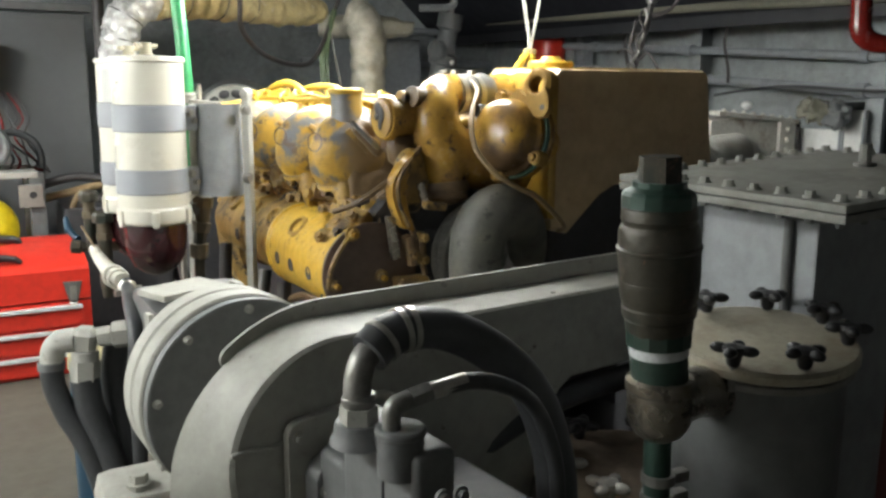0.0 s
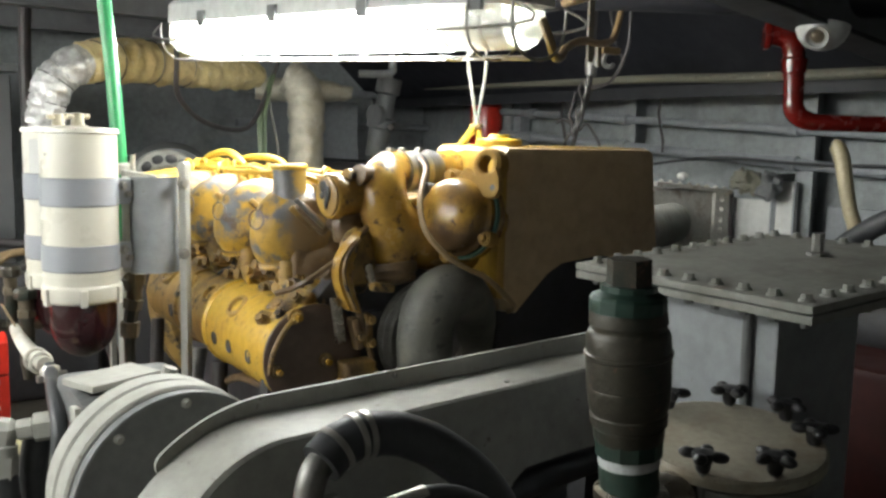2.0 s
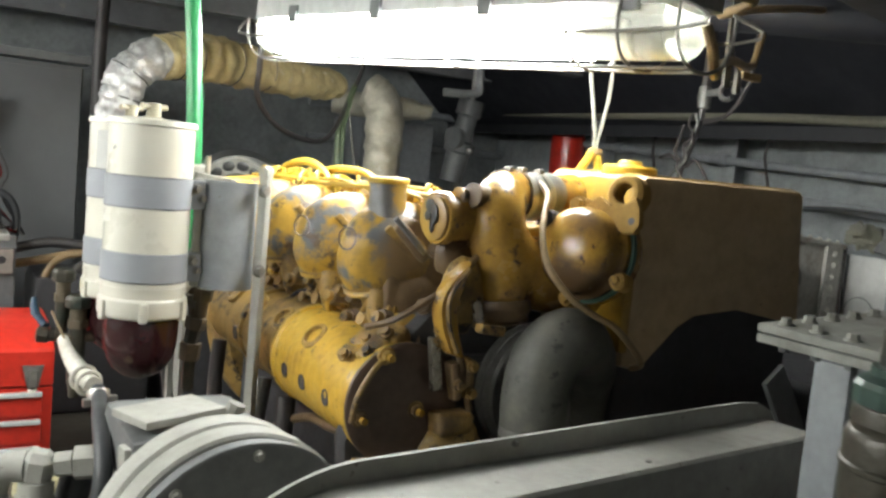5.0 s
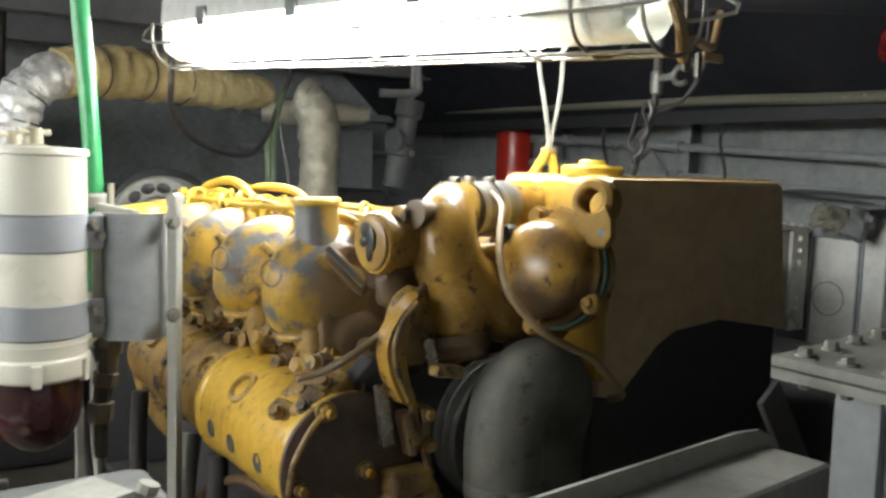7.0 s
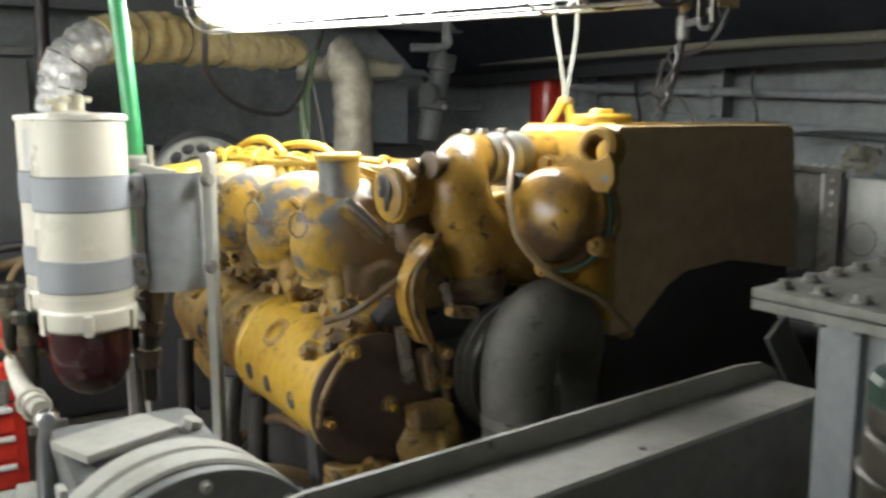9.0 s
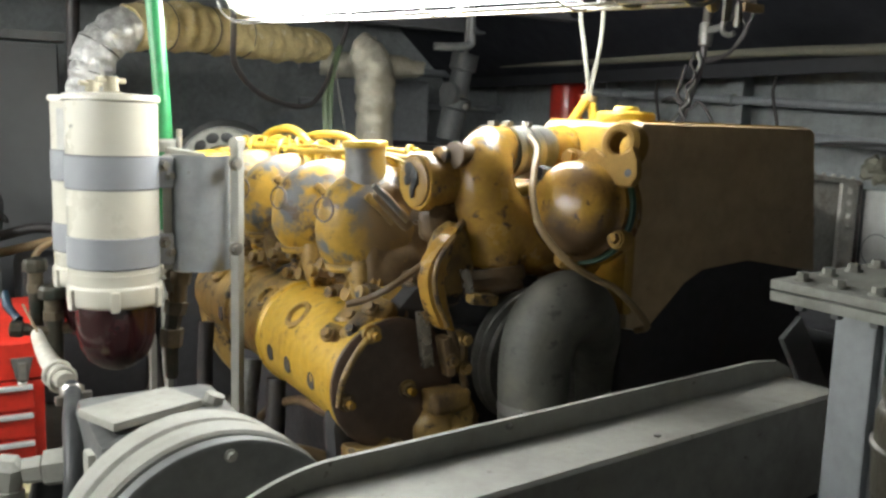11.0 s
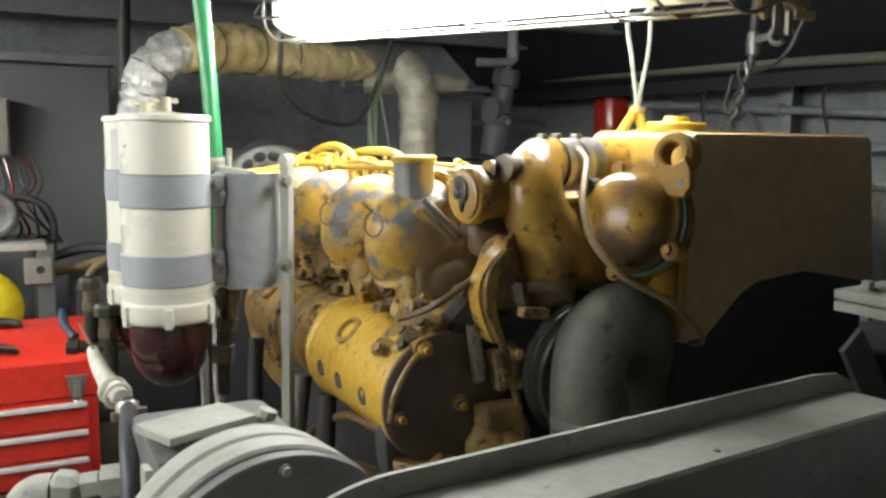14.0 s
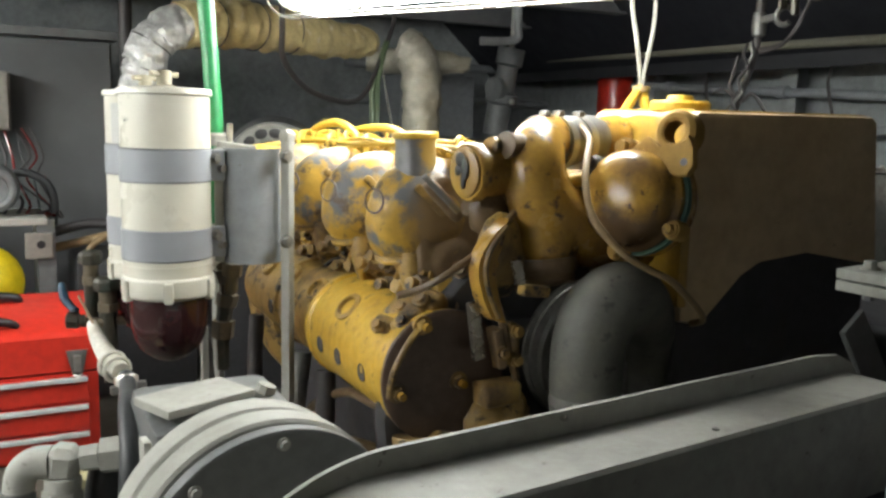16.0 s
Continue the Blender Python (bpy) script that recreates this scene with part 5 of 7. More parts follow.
part("front_cover", lathe(DA, dax, [(0.0001, 0.004), (0.10, 0.004), (0.158, 0.0), (0.163, 0.003), (0.163, 0.020), (0.160, 0.023)], 56), GREY_DARK, drum, "dark grey round cover")
part("ring", lathe(DA + dax * 0.022, dax, [(0.152, 0.007), (0.162, 0.008), (0.166, 0.012), (0.166, 0.047), (0.162, 0.051), (0.152, 0.052)], 56), GREY, drum, "grey painted ring")
part("ring", lathe(DA + dax * 0.082, dax, [(0.150, 0), (0.160, 0.001), (0.164, 0.005), (0.164, 0.040), (0.155, 0.048), (0.12, 0.060), (0.0001, 0.065)], 56), GREY, drum, "grey painted ring")
part("core", lathe(DA + dax * 0.018, dax, [(0.150, 0), (0.150, 0.08)], 48), VOID, drum)
d1 = dax.cross(Vector((0, 0, 1))).normalized()
for a in (92, 134, 50, 176, 218, 8):
    p = DA + (d1 * math.cos(radians(180 - a)) + Vector((0, 0, 1)) * math.sin(radians(a))) * 0.148 - dax * 0.001
    bolt(p, -dax, 0.0066, GREY, drum)
for a in (150, 190, 232):
    p = DA + dax * 0.055 + (d1 * math.cos(radians(180 - a)) + Vector((0, 0, 1)) * math.sin(radians(a))) * 0.166
    bolt(p, p - DA - dax * 0.055, 0.007, GREY, drum)
part("mount_plate", box((0.328, 1.185, 0.497), (0.135, 0.085, 0.012), 0.003, rot=pose(0, 0, 0, 0, 0, 22)), GREY, drum, "grey mounting plate")
part("gearbox", box((0.36, 1.22, 0.38), (0.20, 0.22, 0.20), 0.02), GREY_DARK, drum)
part("plug", lathe((0.424, 1.215, 0.462), (0.35, -0.1, 1), [(0.018, 0), (0.018, 0.018), (0.014, 0.021), (0.014, 0.034), (0.0001, 0.034)], 8), GREY, drum, "grey hexagon plug")
part("side_plate", box((0.246, 1.055, 0.35), (0.010, 0.04, 0.28), 0.003, rot=pose(0, 0, 0, -8, 0, 0)), GREY, drum)
part("foot", box((0.27, 1.02, 0.155), (0.26, 0.14, 0.15), 0.03), GREY, drum, "scuffed grey cast foot")
bolt((0.20, 0.985, 0.232), (0, 0, 1), 0.018, GREY, drum)
part("skid", box((0.34, 1.05, 0.04), (0.42, 0.36, 0.08), 0.01), VOID, drum)
# hydraulic connections on its side
conn = thing("hydraulic_fitting", (0.20, 1.26, 0.40), "grey painted steel hydraulic unions and elbow", "pipe fitting")
for (a, b, r) in (((0.248, 1.236, 0.413), (0.213, 1.246, 0.410), 0.026), ((0.211, 1.247, 0.410), (0.188, 1.254, 0.407), 0.019)):
    part("hex_nut", cyl(a, b, r, r * 0.97, 6), GREY, conn, angle=20)
part("tee_block", box((0.166, 1.261, 0.403), (0.042, 0.044, 0.050), 0.011, rot=pose(0, 0, 0, 4, 8, -18), seg=1), GREY, conn, angle=20)
part("elbow", tube([(0.152, 1.266, 0.404), (0.129, 1.275, 0.402), (0.113, 1.278, 0.386), (0.108, 1.275, 0.350)], [0.023, 0.022, 0.021, 0.020], 16), GREY, conn)
part("elbow_collar", cyl((0.1082, 1.276, 0.366), (0.1075, 1.275, 0.352), 0.0235, seg=20), GREY_DARK, conn)
part("collar", cyl((0.164, 1.256, 0.384), (0.163, 1.254, 0.366), 0.024, seg=20), GREY, conn)
part("hex_nut", cyl((0.163, 1.254, 0.366), (0.160, 1.250, 0.330), 0.027, 0.026, 6), GREY, conn, angle=20)
solid("hydraulic_hose", tube([(0.108, 1.275, 0.356), (0.110, 1.27, 0.32), (0.126, 1.255, 0.27), (0.152, 1.235, 0.215), (0.175, 1.21, 0.13), (0.19, 1.19, 0.02)], 0.0205, 16), RUBBER, "thick black hydraulic hose curving to the floor", "hose")
solid("hydraulic_hose", tube([(0.160, 1.25, 0.332), (0.165, 1.24, 0.28), (0.185, 1.225, 0.21), (0.205, 1.20, 0.12), (0.215, 1.19, 0.02)], 0.025, 16), RUBBER, "thick black hydraulic hose curving to the floor", "hose")
solid("hydraulic_hose", tube([(0.225, 1.275, 0.395), (0.215, 1.28, 0.34), (0.215, 1.27, 0.28), (0.22, 1.235, 0.18), (0.235, 1.21, 0.09), (0.24, 1.20, 0.02)], 0.024, 16), RUBBER, "thick black hydraulic hose dropping behind the unions", "hose")
cans = thing("oil_can", (0.20, 1.36, 0.0), "blue plastic can with pale lid standing by the pump", "can")
part("body", cyl((0.205, 1.42, 0.0), (0.205, 1.42, 0.30), 0.055, seg=28), BLUE, cans)
part("lid", lathe((0.205, 1.42, 0.30), (0, 0, 1), [(0.056, 0), (0.058, 0.004), (0.056, 0.03), (0.046, 0.036), (0.044, 0.03), (0.0001, 0.03)], 28), LIDYELLOW, cans, "pale yellow lid")

# dark pipe running below the guard
solid("suction_pipe", tube([GM @ Vector((0.02, 0.30, 0.07)), GM @ Vector((0.10, 0.335, 0.08)), GM @ Vector((0.22, 0.355, 0.08)), GM @ Vector((0.50, 0.36, 0.08))], 0.022, 14), RUBBER, "dark rubber pipe running below the belt guard", "pipe")
# ---- hydraulic pump at the guard's front ----
pump = thing("hydraulic_pump", GM @ Vector((-0.21, 0.25, 0.2)), "dark grey hydraulic gear pump bolted to the guard", "pump")
fm = GM @ Matrix.Translation((-0.255, 0.345, 0.093))
sq = [(-0.070, -0.12), (-0.070, 0.066)] + arc(-0.052, 0.070, 0.018, 180, 98, 6) + [(0.085, 0.102), (0.10, 0.092), (0.10, -0.12)]
part("mount_flange", prism(sq, fm, 0.016, 0.004), GREY, pump, "grey square mounting flange")
for x, y in ((-0.054, 0.066), (-0.054, -0.06)):
    bolt(fm @ Vector((x, y, 0.016)), gn, 0.008, GREY, pump)
part("second_flange", prism([(-0.048, -0.10), (-0.048, 0.010)] + arc(-0.030, 0.016, 0.018, 180, 120, 4) + [(0.010, 0.066), (0.085, 0.085), (0.085, -0.10)], fm @ Matrix.Translation((0.0, 0.0, 0.016)), 0.036, 0.006), GREY_DARK, pump)
bolt(fm @ Vector((-0.034, 0.002, 0.052)), gn, 0.009, GREY, pump)
turned = pose(0, 0, 0, 0, 0, 6)
part("pump_neck", box(GM @ Vector((-0.255, 0.300, 0.180)), (0.080, 0.090, 0.210), 0.010, rot=turned, seg=3), GREY_DARK, pump)
part("pump_body", box(GM @ Vector((-0.271, 0.372, 0.285)), (0.056, 0.165, 0.212), 0.014, rot=turned, seg=3), GREY_DARK, pump, "grey cast pump body")
# added black block beside the pump body for the guard's shaded face
part("end_cover", box(GM @ Vector((-0.160, 0.250, 0.270)), (0.115, 0.170, 0.232), 0.014, rot=turned, seg=3), VOID, pump, "added black block standing for shade on the guard")
for du, dz in ((-0.020, 0.440), (0.004, 0.438)):
    bolt(GM @ Vector((-0.262 + du, dz - 0.002, 0.392)), gn, 0.008, GREY_DARK, pump)
part("cast_groove", box(GM @ Vector((-0.2996, 0.41, 0.30)), (0.002, 0.004, 0.045), 0, rot=turned), VOID, pump, "dark cast groove")
part("port_block", lathe((0.371, 0.500, 0.455), (0, 0, 1), [(0.036, 0), (0.035, 0.005), (0.031, 0.011), (0.030, 0.020), (0.028, 0.026)], 28), GREY_DARK, pump)
part("tail_collar", lathe((0.370, 0.500, 0.500), (0, 0, 1), [(0.019, 0), (0.0205, 0.002), (0.0205, 0.009), (0.0185, 0.011), (0.0185, 0.015)], 20), STEEL_DULL, pump)
part("port_nut", cyl((0.370, 0.50, 0.480), (0.370, 0.50, 0.500), 0.0235, 0.0225, 6), GREY, pump, angle=20)
part("steel_elbow", tube([(0.370, 0.50, 0.48), (0.369, 0.50, 0.505), (0.370, 0.502, 0.530), (0.380, 0.507, 0.552), (0.400, 0.515, 0.564)], 0.0165, 16), STEEL_DULL, pump, "dull steel hose tail")
part("port_block", lathe((0.384, 0.420, 0.445), (0, 0, 1), [(0.026, 0), (0.026, 0.046), (0.0285, 0.048), (0.0285, 0.053), (0.026, 0.055), (0.0001, 0.055)], 26), GREY_DARK, pump)
part("small_elbow", tube([(0.374, 0.42, 0.492), (0.373, 0.42, 0.512), (0.377, 0.42, 0.525), (0.396, 0.42, 0.530)], 0.0105, 12), STEEL_DULL, pump)
part("small_nut", cyl((0.396, 0.42, 0.530), (0.420, 0.421, 0.534), 0.0125, 0.0122, 6), STEEL_DULL, pump, angle=20)
big = thing("pressure_hose", (0.45, 0.52, 0.45), "thick black rubber hose arching from the pump", "hose")
part("hose", tube([(0.388, 0.510, 0.557), (0.414, 0.516, 0.572), (0.450, 0.516, 0.578), (0.492, 0.508, 0.572), (0.540, 0.49, 0.546), (0.585, 0.47, 0.500), (0.606, 0.45, 0.44), (0.61, 0.43, 0.36), (0.60, 0.42, 0.22), (0.58, 0.42, 0.02)], 0.026, 18, 8), RUBBER, big)
for p, d in (((0.408, 0.515, 0.569), (1, 0.2, 0.5)), ((0.434, 0.517, 0.577), (1, 0.05, 0.15)), ((0.446, 0.517, 0.578), (1, 0.0, 0.05))):
    c = part("hose_clamp", lathe(p, d, [(0.025, -0.0035), (0.0280, -0.0035), (0.0280, 0.0035), (0.025, 0.0035)], 24), STEEL, big, "bright steel clamp band")
small = thing("return_hose", (0.50, 0.42, 0.45), "thinner black rubber hose arching from the pump", "hose")
part("ferrule", cyl((0.420, 0.421, 0.534), (0.466, 0.421, 0.539), 0.0100, seg=14), STEEL, small, "bright steel ferrule")
part("hose", tube([(0.44, 0.421, 0.536), (0.476, 0.42, 0.537), (0.515, 0.418, 0.526), (0.552, 0.41, 0.500), (0.574, 0.40, 0.448), (0.58, 0.39, 0.38), (0.575, 0.385, 0.22), (0.56, 0.385, 0.02)], 0.0098, 14, 8), RUBBER, small)

# ---- square strainer tank with bolted lid ----
sq_tank = thing("sea_chest_tank", (1.06, 0.42, 0.0), "grey steel tank with bolted square lid", "tank")
TX0, TX1, TY0, TY1 = 0.848, 1.31, 0.233, 0.612
tl = Matrix.Translation((TX0, (TY0 + TY1) / 2, 0.722)) @ pose(0, 0, 0, 0, -3.0, 0)
w, dpt = TX1 - TX0, TY1 - TY0
lid = part("lid", box(tl @ Vector((w / 2, 0, 0.011)), (w, dpt, 0.010), 0.002, rot=tl.to_3x3().to_4x4()), LID_GREY, sq_tank, "scuffed grey bolted lid")
part("lid_flange", box(tl @ Vector((w / 2, 0, -0.001)), (w, dpt, 0.011), 0.002, rot=tl.to_3x3().to_4x4()), LID_GREY, sq_tank, "grey flange")
n_x, n_y = 11, 9
spots = [(0.022 + (w - 0.044) * k / (n_x - 1), s * (dpt / 2 - 0.022)) for k in range(n_x) for s in (-1, 1)]
spots += [(x, -dpt / 2 + 0.022 + (dpt - 0.044) * k / (n_y - 1)) for k in range(1, n_y - 1) for x in (0.022, w - 0.022)]
up = tl.to_3x3() @ Vector((0, 0, 1))
for x, y in spots:
    bolt(tl @ Vector((x, y, 0.0165)), up, 0.0080, LID_GREY, lid)
    bolt(tl @ Vector((x, y, -0.008)), -up, 0.0075, GREY_DARK, lid, "nut")
part("lid_stud", lathe(tl @ Vector((w * 0.66, 0.0, 0.017)), up, [(0.016, 0), (0.016, 0.004), (0.009, 0.006), (0.009, 0.032), (0.0001, 0.033)], 8), STEEL_DULL, lid, "steel stud")
part("tank_body", box((1.0765, 0.485, 0.345), (0.193, 0.245, 0.69), 0.006), GREY_BLUE, sq_tank, "blue-grey tank body")
part("corner_leg", box((0.993, 0.592, 0.345), (0.05, 0.05, 0.69), 0.004), GREY_BLUE, sq_tank)
part("side_pipe", tube([(0.974, 0.405, 0.69), (0.974, 0.404, 0.60), (0.974, 0.40, 0.45)], 0.007, 10), GREY_DARK, sq_tank)

# ---- round strainer with hand knobs ----


def star_knob(place, mat, parent, s=1.0):
    bm = lathe(place, (0, 0, 1), [(0.008 * s, 0), (0.011 * s, 0.004 * s), (0.013 * s, 0.016 * s), (0.019 * s, 0.026 * s), (0.018 * s, 0.033 * s), (0.0001, 0.036 * s)], 16)
    a0 = random.uniform(0, 90)
    for k in range(4):
        a = a0 + 90 * k
        c = Vector(place) + Vector((math.cos(radians(a)), math.sin(radians(a)), 0)) * 0.023 * s + Vector((0, 0, 0.027 * s))
        ball(c, (0.015 * s, 0.0105 * s, 0.0088 * s), pose(0, 0, 0, 0, 0, a), bm, 14, 10)
    k = part("hand_knob", bm, mat, parent, "black four-armed hand knob")
    part("stud", cyl(Vector(place) + Vector((0, 0, -0.03)), place, 0.005, seg=8), STEEL_DULL, k)
    return k


rs = thing("round_strainer", (0.85, 0.33, 0.0), "grey round strainer with beige lid and black hand knobs", "strainer")
RT = Matrix.Translation((0.843, 0.330, 0.545)) @ turn_to((-0.075, -0.068, 1))
RN = RT.to_3x3() @ Vector((0, 0, 1))
rlid = part("lid", lathe(RT @ Vector((0, 0, 0)), RN, [(0.110, 0), (0.115, 0.003), (0.115, 0.012), (0.111, 0.016), (0.0001, 0.018)], 48), LID_BROWN, rs, "stained beige round lid")
part("rim", lathe(RT @ Vector((0, 0, -0.013)), RN, [(0.106, 0), (0.111, 0.002), (0.111, 0.010), (0.106, 0.012)], 48), LID_GREY, rs)
part("barrel", lathe((0.845, 0.332, 0.0), RT @ Vector((0, 0, -0.012)) - Vector((0.845, 0.332, 0.0)), [(0.103, 0), (0.103, 0.53)], 48), GREY_DARK, rs, "grey painted barrel")
for x, y in ((0.744, 0.285), (0.806, 0.237), (0.908, 0.256), (0.942, 0.318), (0.924, 0.390), (0.850, 0.428)):
    z = 0.563 + 0.075 * (x - 0.85) + 0.068 * (y - 0.33)
    star_knob(Vector((x, y, z)), BLACK, rlid, 0.74)
# second, lower strainer
rs2 = thing("round_strainer", (0.88, 0.62, 0.0), "low rusty strainer with brown lid and star knobs", "strainer")
SC = Vector((0.900, 0.615, 0.0))
slid = part("lid", lathe(SC + Vector((0, 0, 0.240)), (0, 0, 1), [(0.150, 0), (0.155, 0.004), (0.155, 0.014), (0.15, 0.018), (0.0001, 0.019)], 48), BILGE, rs2, "rust-stained brown lid")
part("barrel", lathe(SC, (0, 0, 1), [(0.14, 0), (0.14, 0.242)], 40), BILGE, rs2)
for x, y, mt in ((0.790, 0.540, STEEL), (0.780, 0.630, STEEL), (0.89, 0.49, BLACK), (1.009, 0.700, BLACK), (0.90, 0.745, BLACK), (1.01, 0.56, BLACK)):
    star_knob(Vector((x, y, 0.258)), mt, slid, 0.95)

# ---- check valve standing on its tee ----
vx, vy = 0.640, 0.300
chk = thing("check_valve", (vx, vy, 0.40), "dark green-brown bronze check valve with hexagon top", "valve")
part("hex_cap", cyl((vx - 0.011, vy, 0.766), (vx - 0.012, vy, 0.796), 0.0238, 0.0230, 6), IRON, chk, "dark hexagon cap", angle=20)
part("neck", lathe((vx - 0.011, vy, 0.742), (0, 0, 1), [(0.0395, 0), (0.0395, 0.013), (0.037, 0.017), (0.029, 0.021), (0.029, 0.027)], 14), IRON_GREEN, chk, "green ribbed neck", angle=20)
part("valve_body", lathe((vx, vy, 0.604), (-0.07, 0, 1), [(0.034, 0), (0.0365, 0.004), (0.0372, 0.016), (0.0360, 0.017), (0.0360, 0.019), (0.0400, 0.020), (0.0405, 0.030), (0.0390, 0.032), (0.0415, 0.040), (0.0430, 0.054), (0.0432, 0.060), (0.0425, 0.061), (0.0438, 0.063), (0.0440, 0.092), (0.0456, 0.0935), (0.0456, 0.0965), (0.0436, 0.098), (0.0430, 0.114), (0.0405, 0.120), (0.0390, 0.121), (0.0390, 0.125), (0.0405, 0.127), (0.0395, 0.138), (0.038, 0.140)], 40), IRON, chk, "brown-black bronze barrel")
part("lower_hex", cyl((vx + 0.001, vy, 0.590), (vx, vy, 0.608), 0.0355, 0.0362, 12), IRON_GREEN, chk, "green octagonal foot", angle=20)
part("tape", cyl((vx + 0.002, vy, 0.579), (vx + 0.001, vy, 0.591), 0.0325, seg=28), TAPE, chk, "white sealing tape")
part("pipe", cyl((vx + 0.006, vy, 0.540), (vx + 0.002, vy, 0.579), 0.0315, seg=28), IRON_GREEN, chk, "green-black pipe")
tee = part("tee", lathe((vx + 0.008, vy, 0.478), (0, 0, 1), [(0.016, 0), (0.026, 0.006), (0.034, 0.018), (0.0365, 0.036), (0.0365, 0.056), (0.0395, 0.059), (0.0395, 0.069), (0.036, 0.073)], 30), CAST_STEEL, chk, "dull steel tee")
part("branch", tube([(vx + 0.02, vy, 0.515), (vx + 0.07, vy + 0.01, 0.518), (vx + 0.13, vy + 0.02, 0.505)], [0.028, 0.030, 0.034], 20), CAST_STEEL, tee)
part("lower_pipe", cyl((vx + 0.014, vy, 0.30), (vx + 0.008, vy, 0.482), 0.0155, seg=18), IRON_GREEN, chk, "green lower pipe")
part("lower_pipe_foot", cyl((vx + 0.02, vy, 0.0), (vx + 0.014, vy, 0.31), 0.017, seg=18), GREEN, chk, "green lower pipe")
for z in (0.43, 0.405):
    c = part("hose_clamp", lathe((vx + 0.012, vy, z), (0, 0, 1), [(0.015, -0.006), (0.0195, -0.006), (0.0195, 0.006), (0.015, 0.006)], 20), STEEL_DULL, chk)
    part("clamp_screw", box((vx + 0.036, vy - 0.008, z), (0.022, 0.014, 0.014), 0.003), STEEL_DULL, c)

# ---- tool chest ----
TXL, TXR, TYF, TYB = -0.36, 0.312, 2.33, 2.66
chest = thing("tool_chest", ((TXL + TXR) / 2, (TYF + TYB) / 2, 0.0), "red steel tool chest with three drawers on the floor", "tool chest")
cx, cw = (TXL + TXR) / 2, TXR - TXL
part("body", box((cx, (TYF + TYB) / 2, 0.112), (cw, TYB - TYF, 0.224), 0.005), RED, chest, "red enamelled body")
lidm = Matrix.Translation((TXL, 0, 0)) @ pose(0, 0, 0, 90, 0, 90)
lido = [(TYF - 0.004, 0.230), (TYF - 0.004, 0.318), (TYF + 0.012, 0.334), (TYF + 0.16, 0.368), (TYB - 0.01, 0.372), (TYB + 0.003, 0.360), (TYB + 0.003, 0.230)]
part("lid", prism(lido, lidm, cw, 0.006), RED, chest, "red hinged lid")
for k, (z0, z1) in enumerate(((0.150, 0.218), (0.078, 0.145), (0.008, 0.073))):
    dr = part("drawer", box((cx, TYF - 0.004, (z0 + z1) / 2), (cw - 0.05, 0.014, z1 - z0 - 0.006), 0.003), RED, chest, "red drawer front")
    part("drawer_pull", box((cx, TYF - 0.017, z1 - 0.008), (cw - 0.055, 0.016, 0.012), 0.004), LAMP_BODY, dr, "aluminium drawer pull")
for x in (0.262, -0.30):
    trap = [(x - 0.026, 0.284), (x + 0.026, 0.284), (x + 0.012, 0.224), (x + 0.008, 0.214), (x - 0.008, 0.214), (x - 0.012, 0.224)]
    latch = part("latch", prism(trap, Matrix.Translation((0, TYF - 0.004, 0)) @ pose(0, 0, 0, 90, 0, 0), 0.007, 0.002), STEEL_DULL, chest, "steel toggle latch")
    part("hasp", box((x, TYF - 0.014, 0.250), (0.018, 0.008, 0.044), 0.003), STEEL, latch)
    part("hasp_hook", tube([(x - 0.010, TYF - 0.013, 0.222), (x, TYF - 0.020, 0.219), (x + 0.010, TYF - 0.013, 0.222)], 0.003, 6), STEEL, latch)
part("front_handle", tube([(-0.14, 2.375, 0.340), (-0.10, 2.366, 0.358), (-0.02, 2.362, 0.364), (0.07, 2.364, 0.362), (0.115, 2.370, 0.355), (0.132, 2.376, 0.342)], [0.008, 0.010, 0.012, 0.012, 0.010, 0.008], 12), BLACK, chest, "black front handle")
part("handle", tube([(-0.14, 2.56, 0.368), (-0.13, 2.555, 0.382), (-0.05, 2.55, 0.388), (0.07, 2.55, 0.388), (0.13, 2.555, 0.382), (0.14, 2.56, 0.368)], [0.012, 0.012, 0.014, 0.014, 0.012, 0.012], 12), BLACK, chest, "black carrying handle")
part("handle_plate", box((0.125, 2.585, 0.3730), (0.05, 0.03, 0.008), 0.003), STEEL, chest)

# ---- far corner behind the tool chest ----
locker = thing("locker", (-0.30, 3.42, 0.0), "pale grey steel locker front with plain doors", "locker")
part("carcass", box((-0.30, 3.43, 0.56), (1.56, 0.24, 1.12), 0.012), PANEL, locker)
for x in (-0.818, -0.30, 0.218):
    part("door", box((x, 3.306, 0.57), (0.512, 0.010, 1.06), 0.003), PANEL, locker, "plain grey door")
solid("locker_rail", box((-0.30, 3.33, 1.14), (1.60, 0.10, 0.03), 0.004), GREY_DARK, "dark rail above the locker", "rail")
solid("cable_pipe", tube([(0.53, 3.25, 0.0), (0.53, 3.25, 0.6), (0.52, 3.25, 1.1), (0.53, 3.25, CEIL)], 0.022, 12), CABLE_DARK, "dark vertical pipe beside the locker", "pipe")
junction = thing("junction_box", (0.03, 3.26, 0.80), "beige junction box on the locker", "junction box")
part("case", box((0.03, 3.24, 0.905), (0.25, 0.10, 0.19), 0.008), RUSTY_GREY, junction)
part("lid_line", box((0.03, 3.186, 0.905), (0.236, 0.006, 0.176), 0.003), RUSTY_GREY, junction)
solid("ceiling_box", box((0.16, 2.55, 1.29), (0.16, 0.10, 0.06), 0.006), OFFWHITE, "pale box under the deckhead", "junction box")
solid("ceiling_box_hanger", box((0.16, 2.55, 1.37), (0.02, 0.02, 0.11), 0.002), GREY_DARK, "steel strap holding the pale box", "strap")
comp = thing("compressor", (0.05, 2.95, 0.0), "grey machine frame with motor and pulley", "compressor")
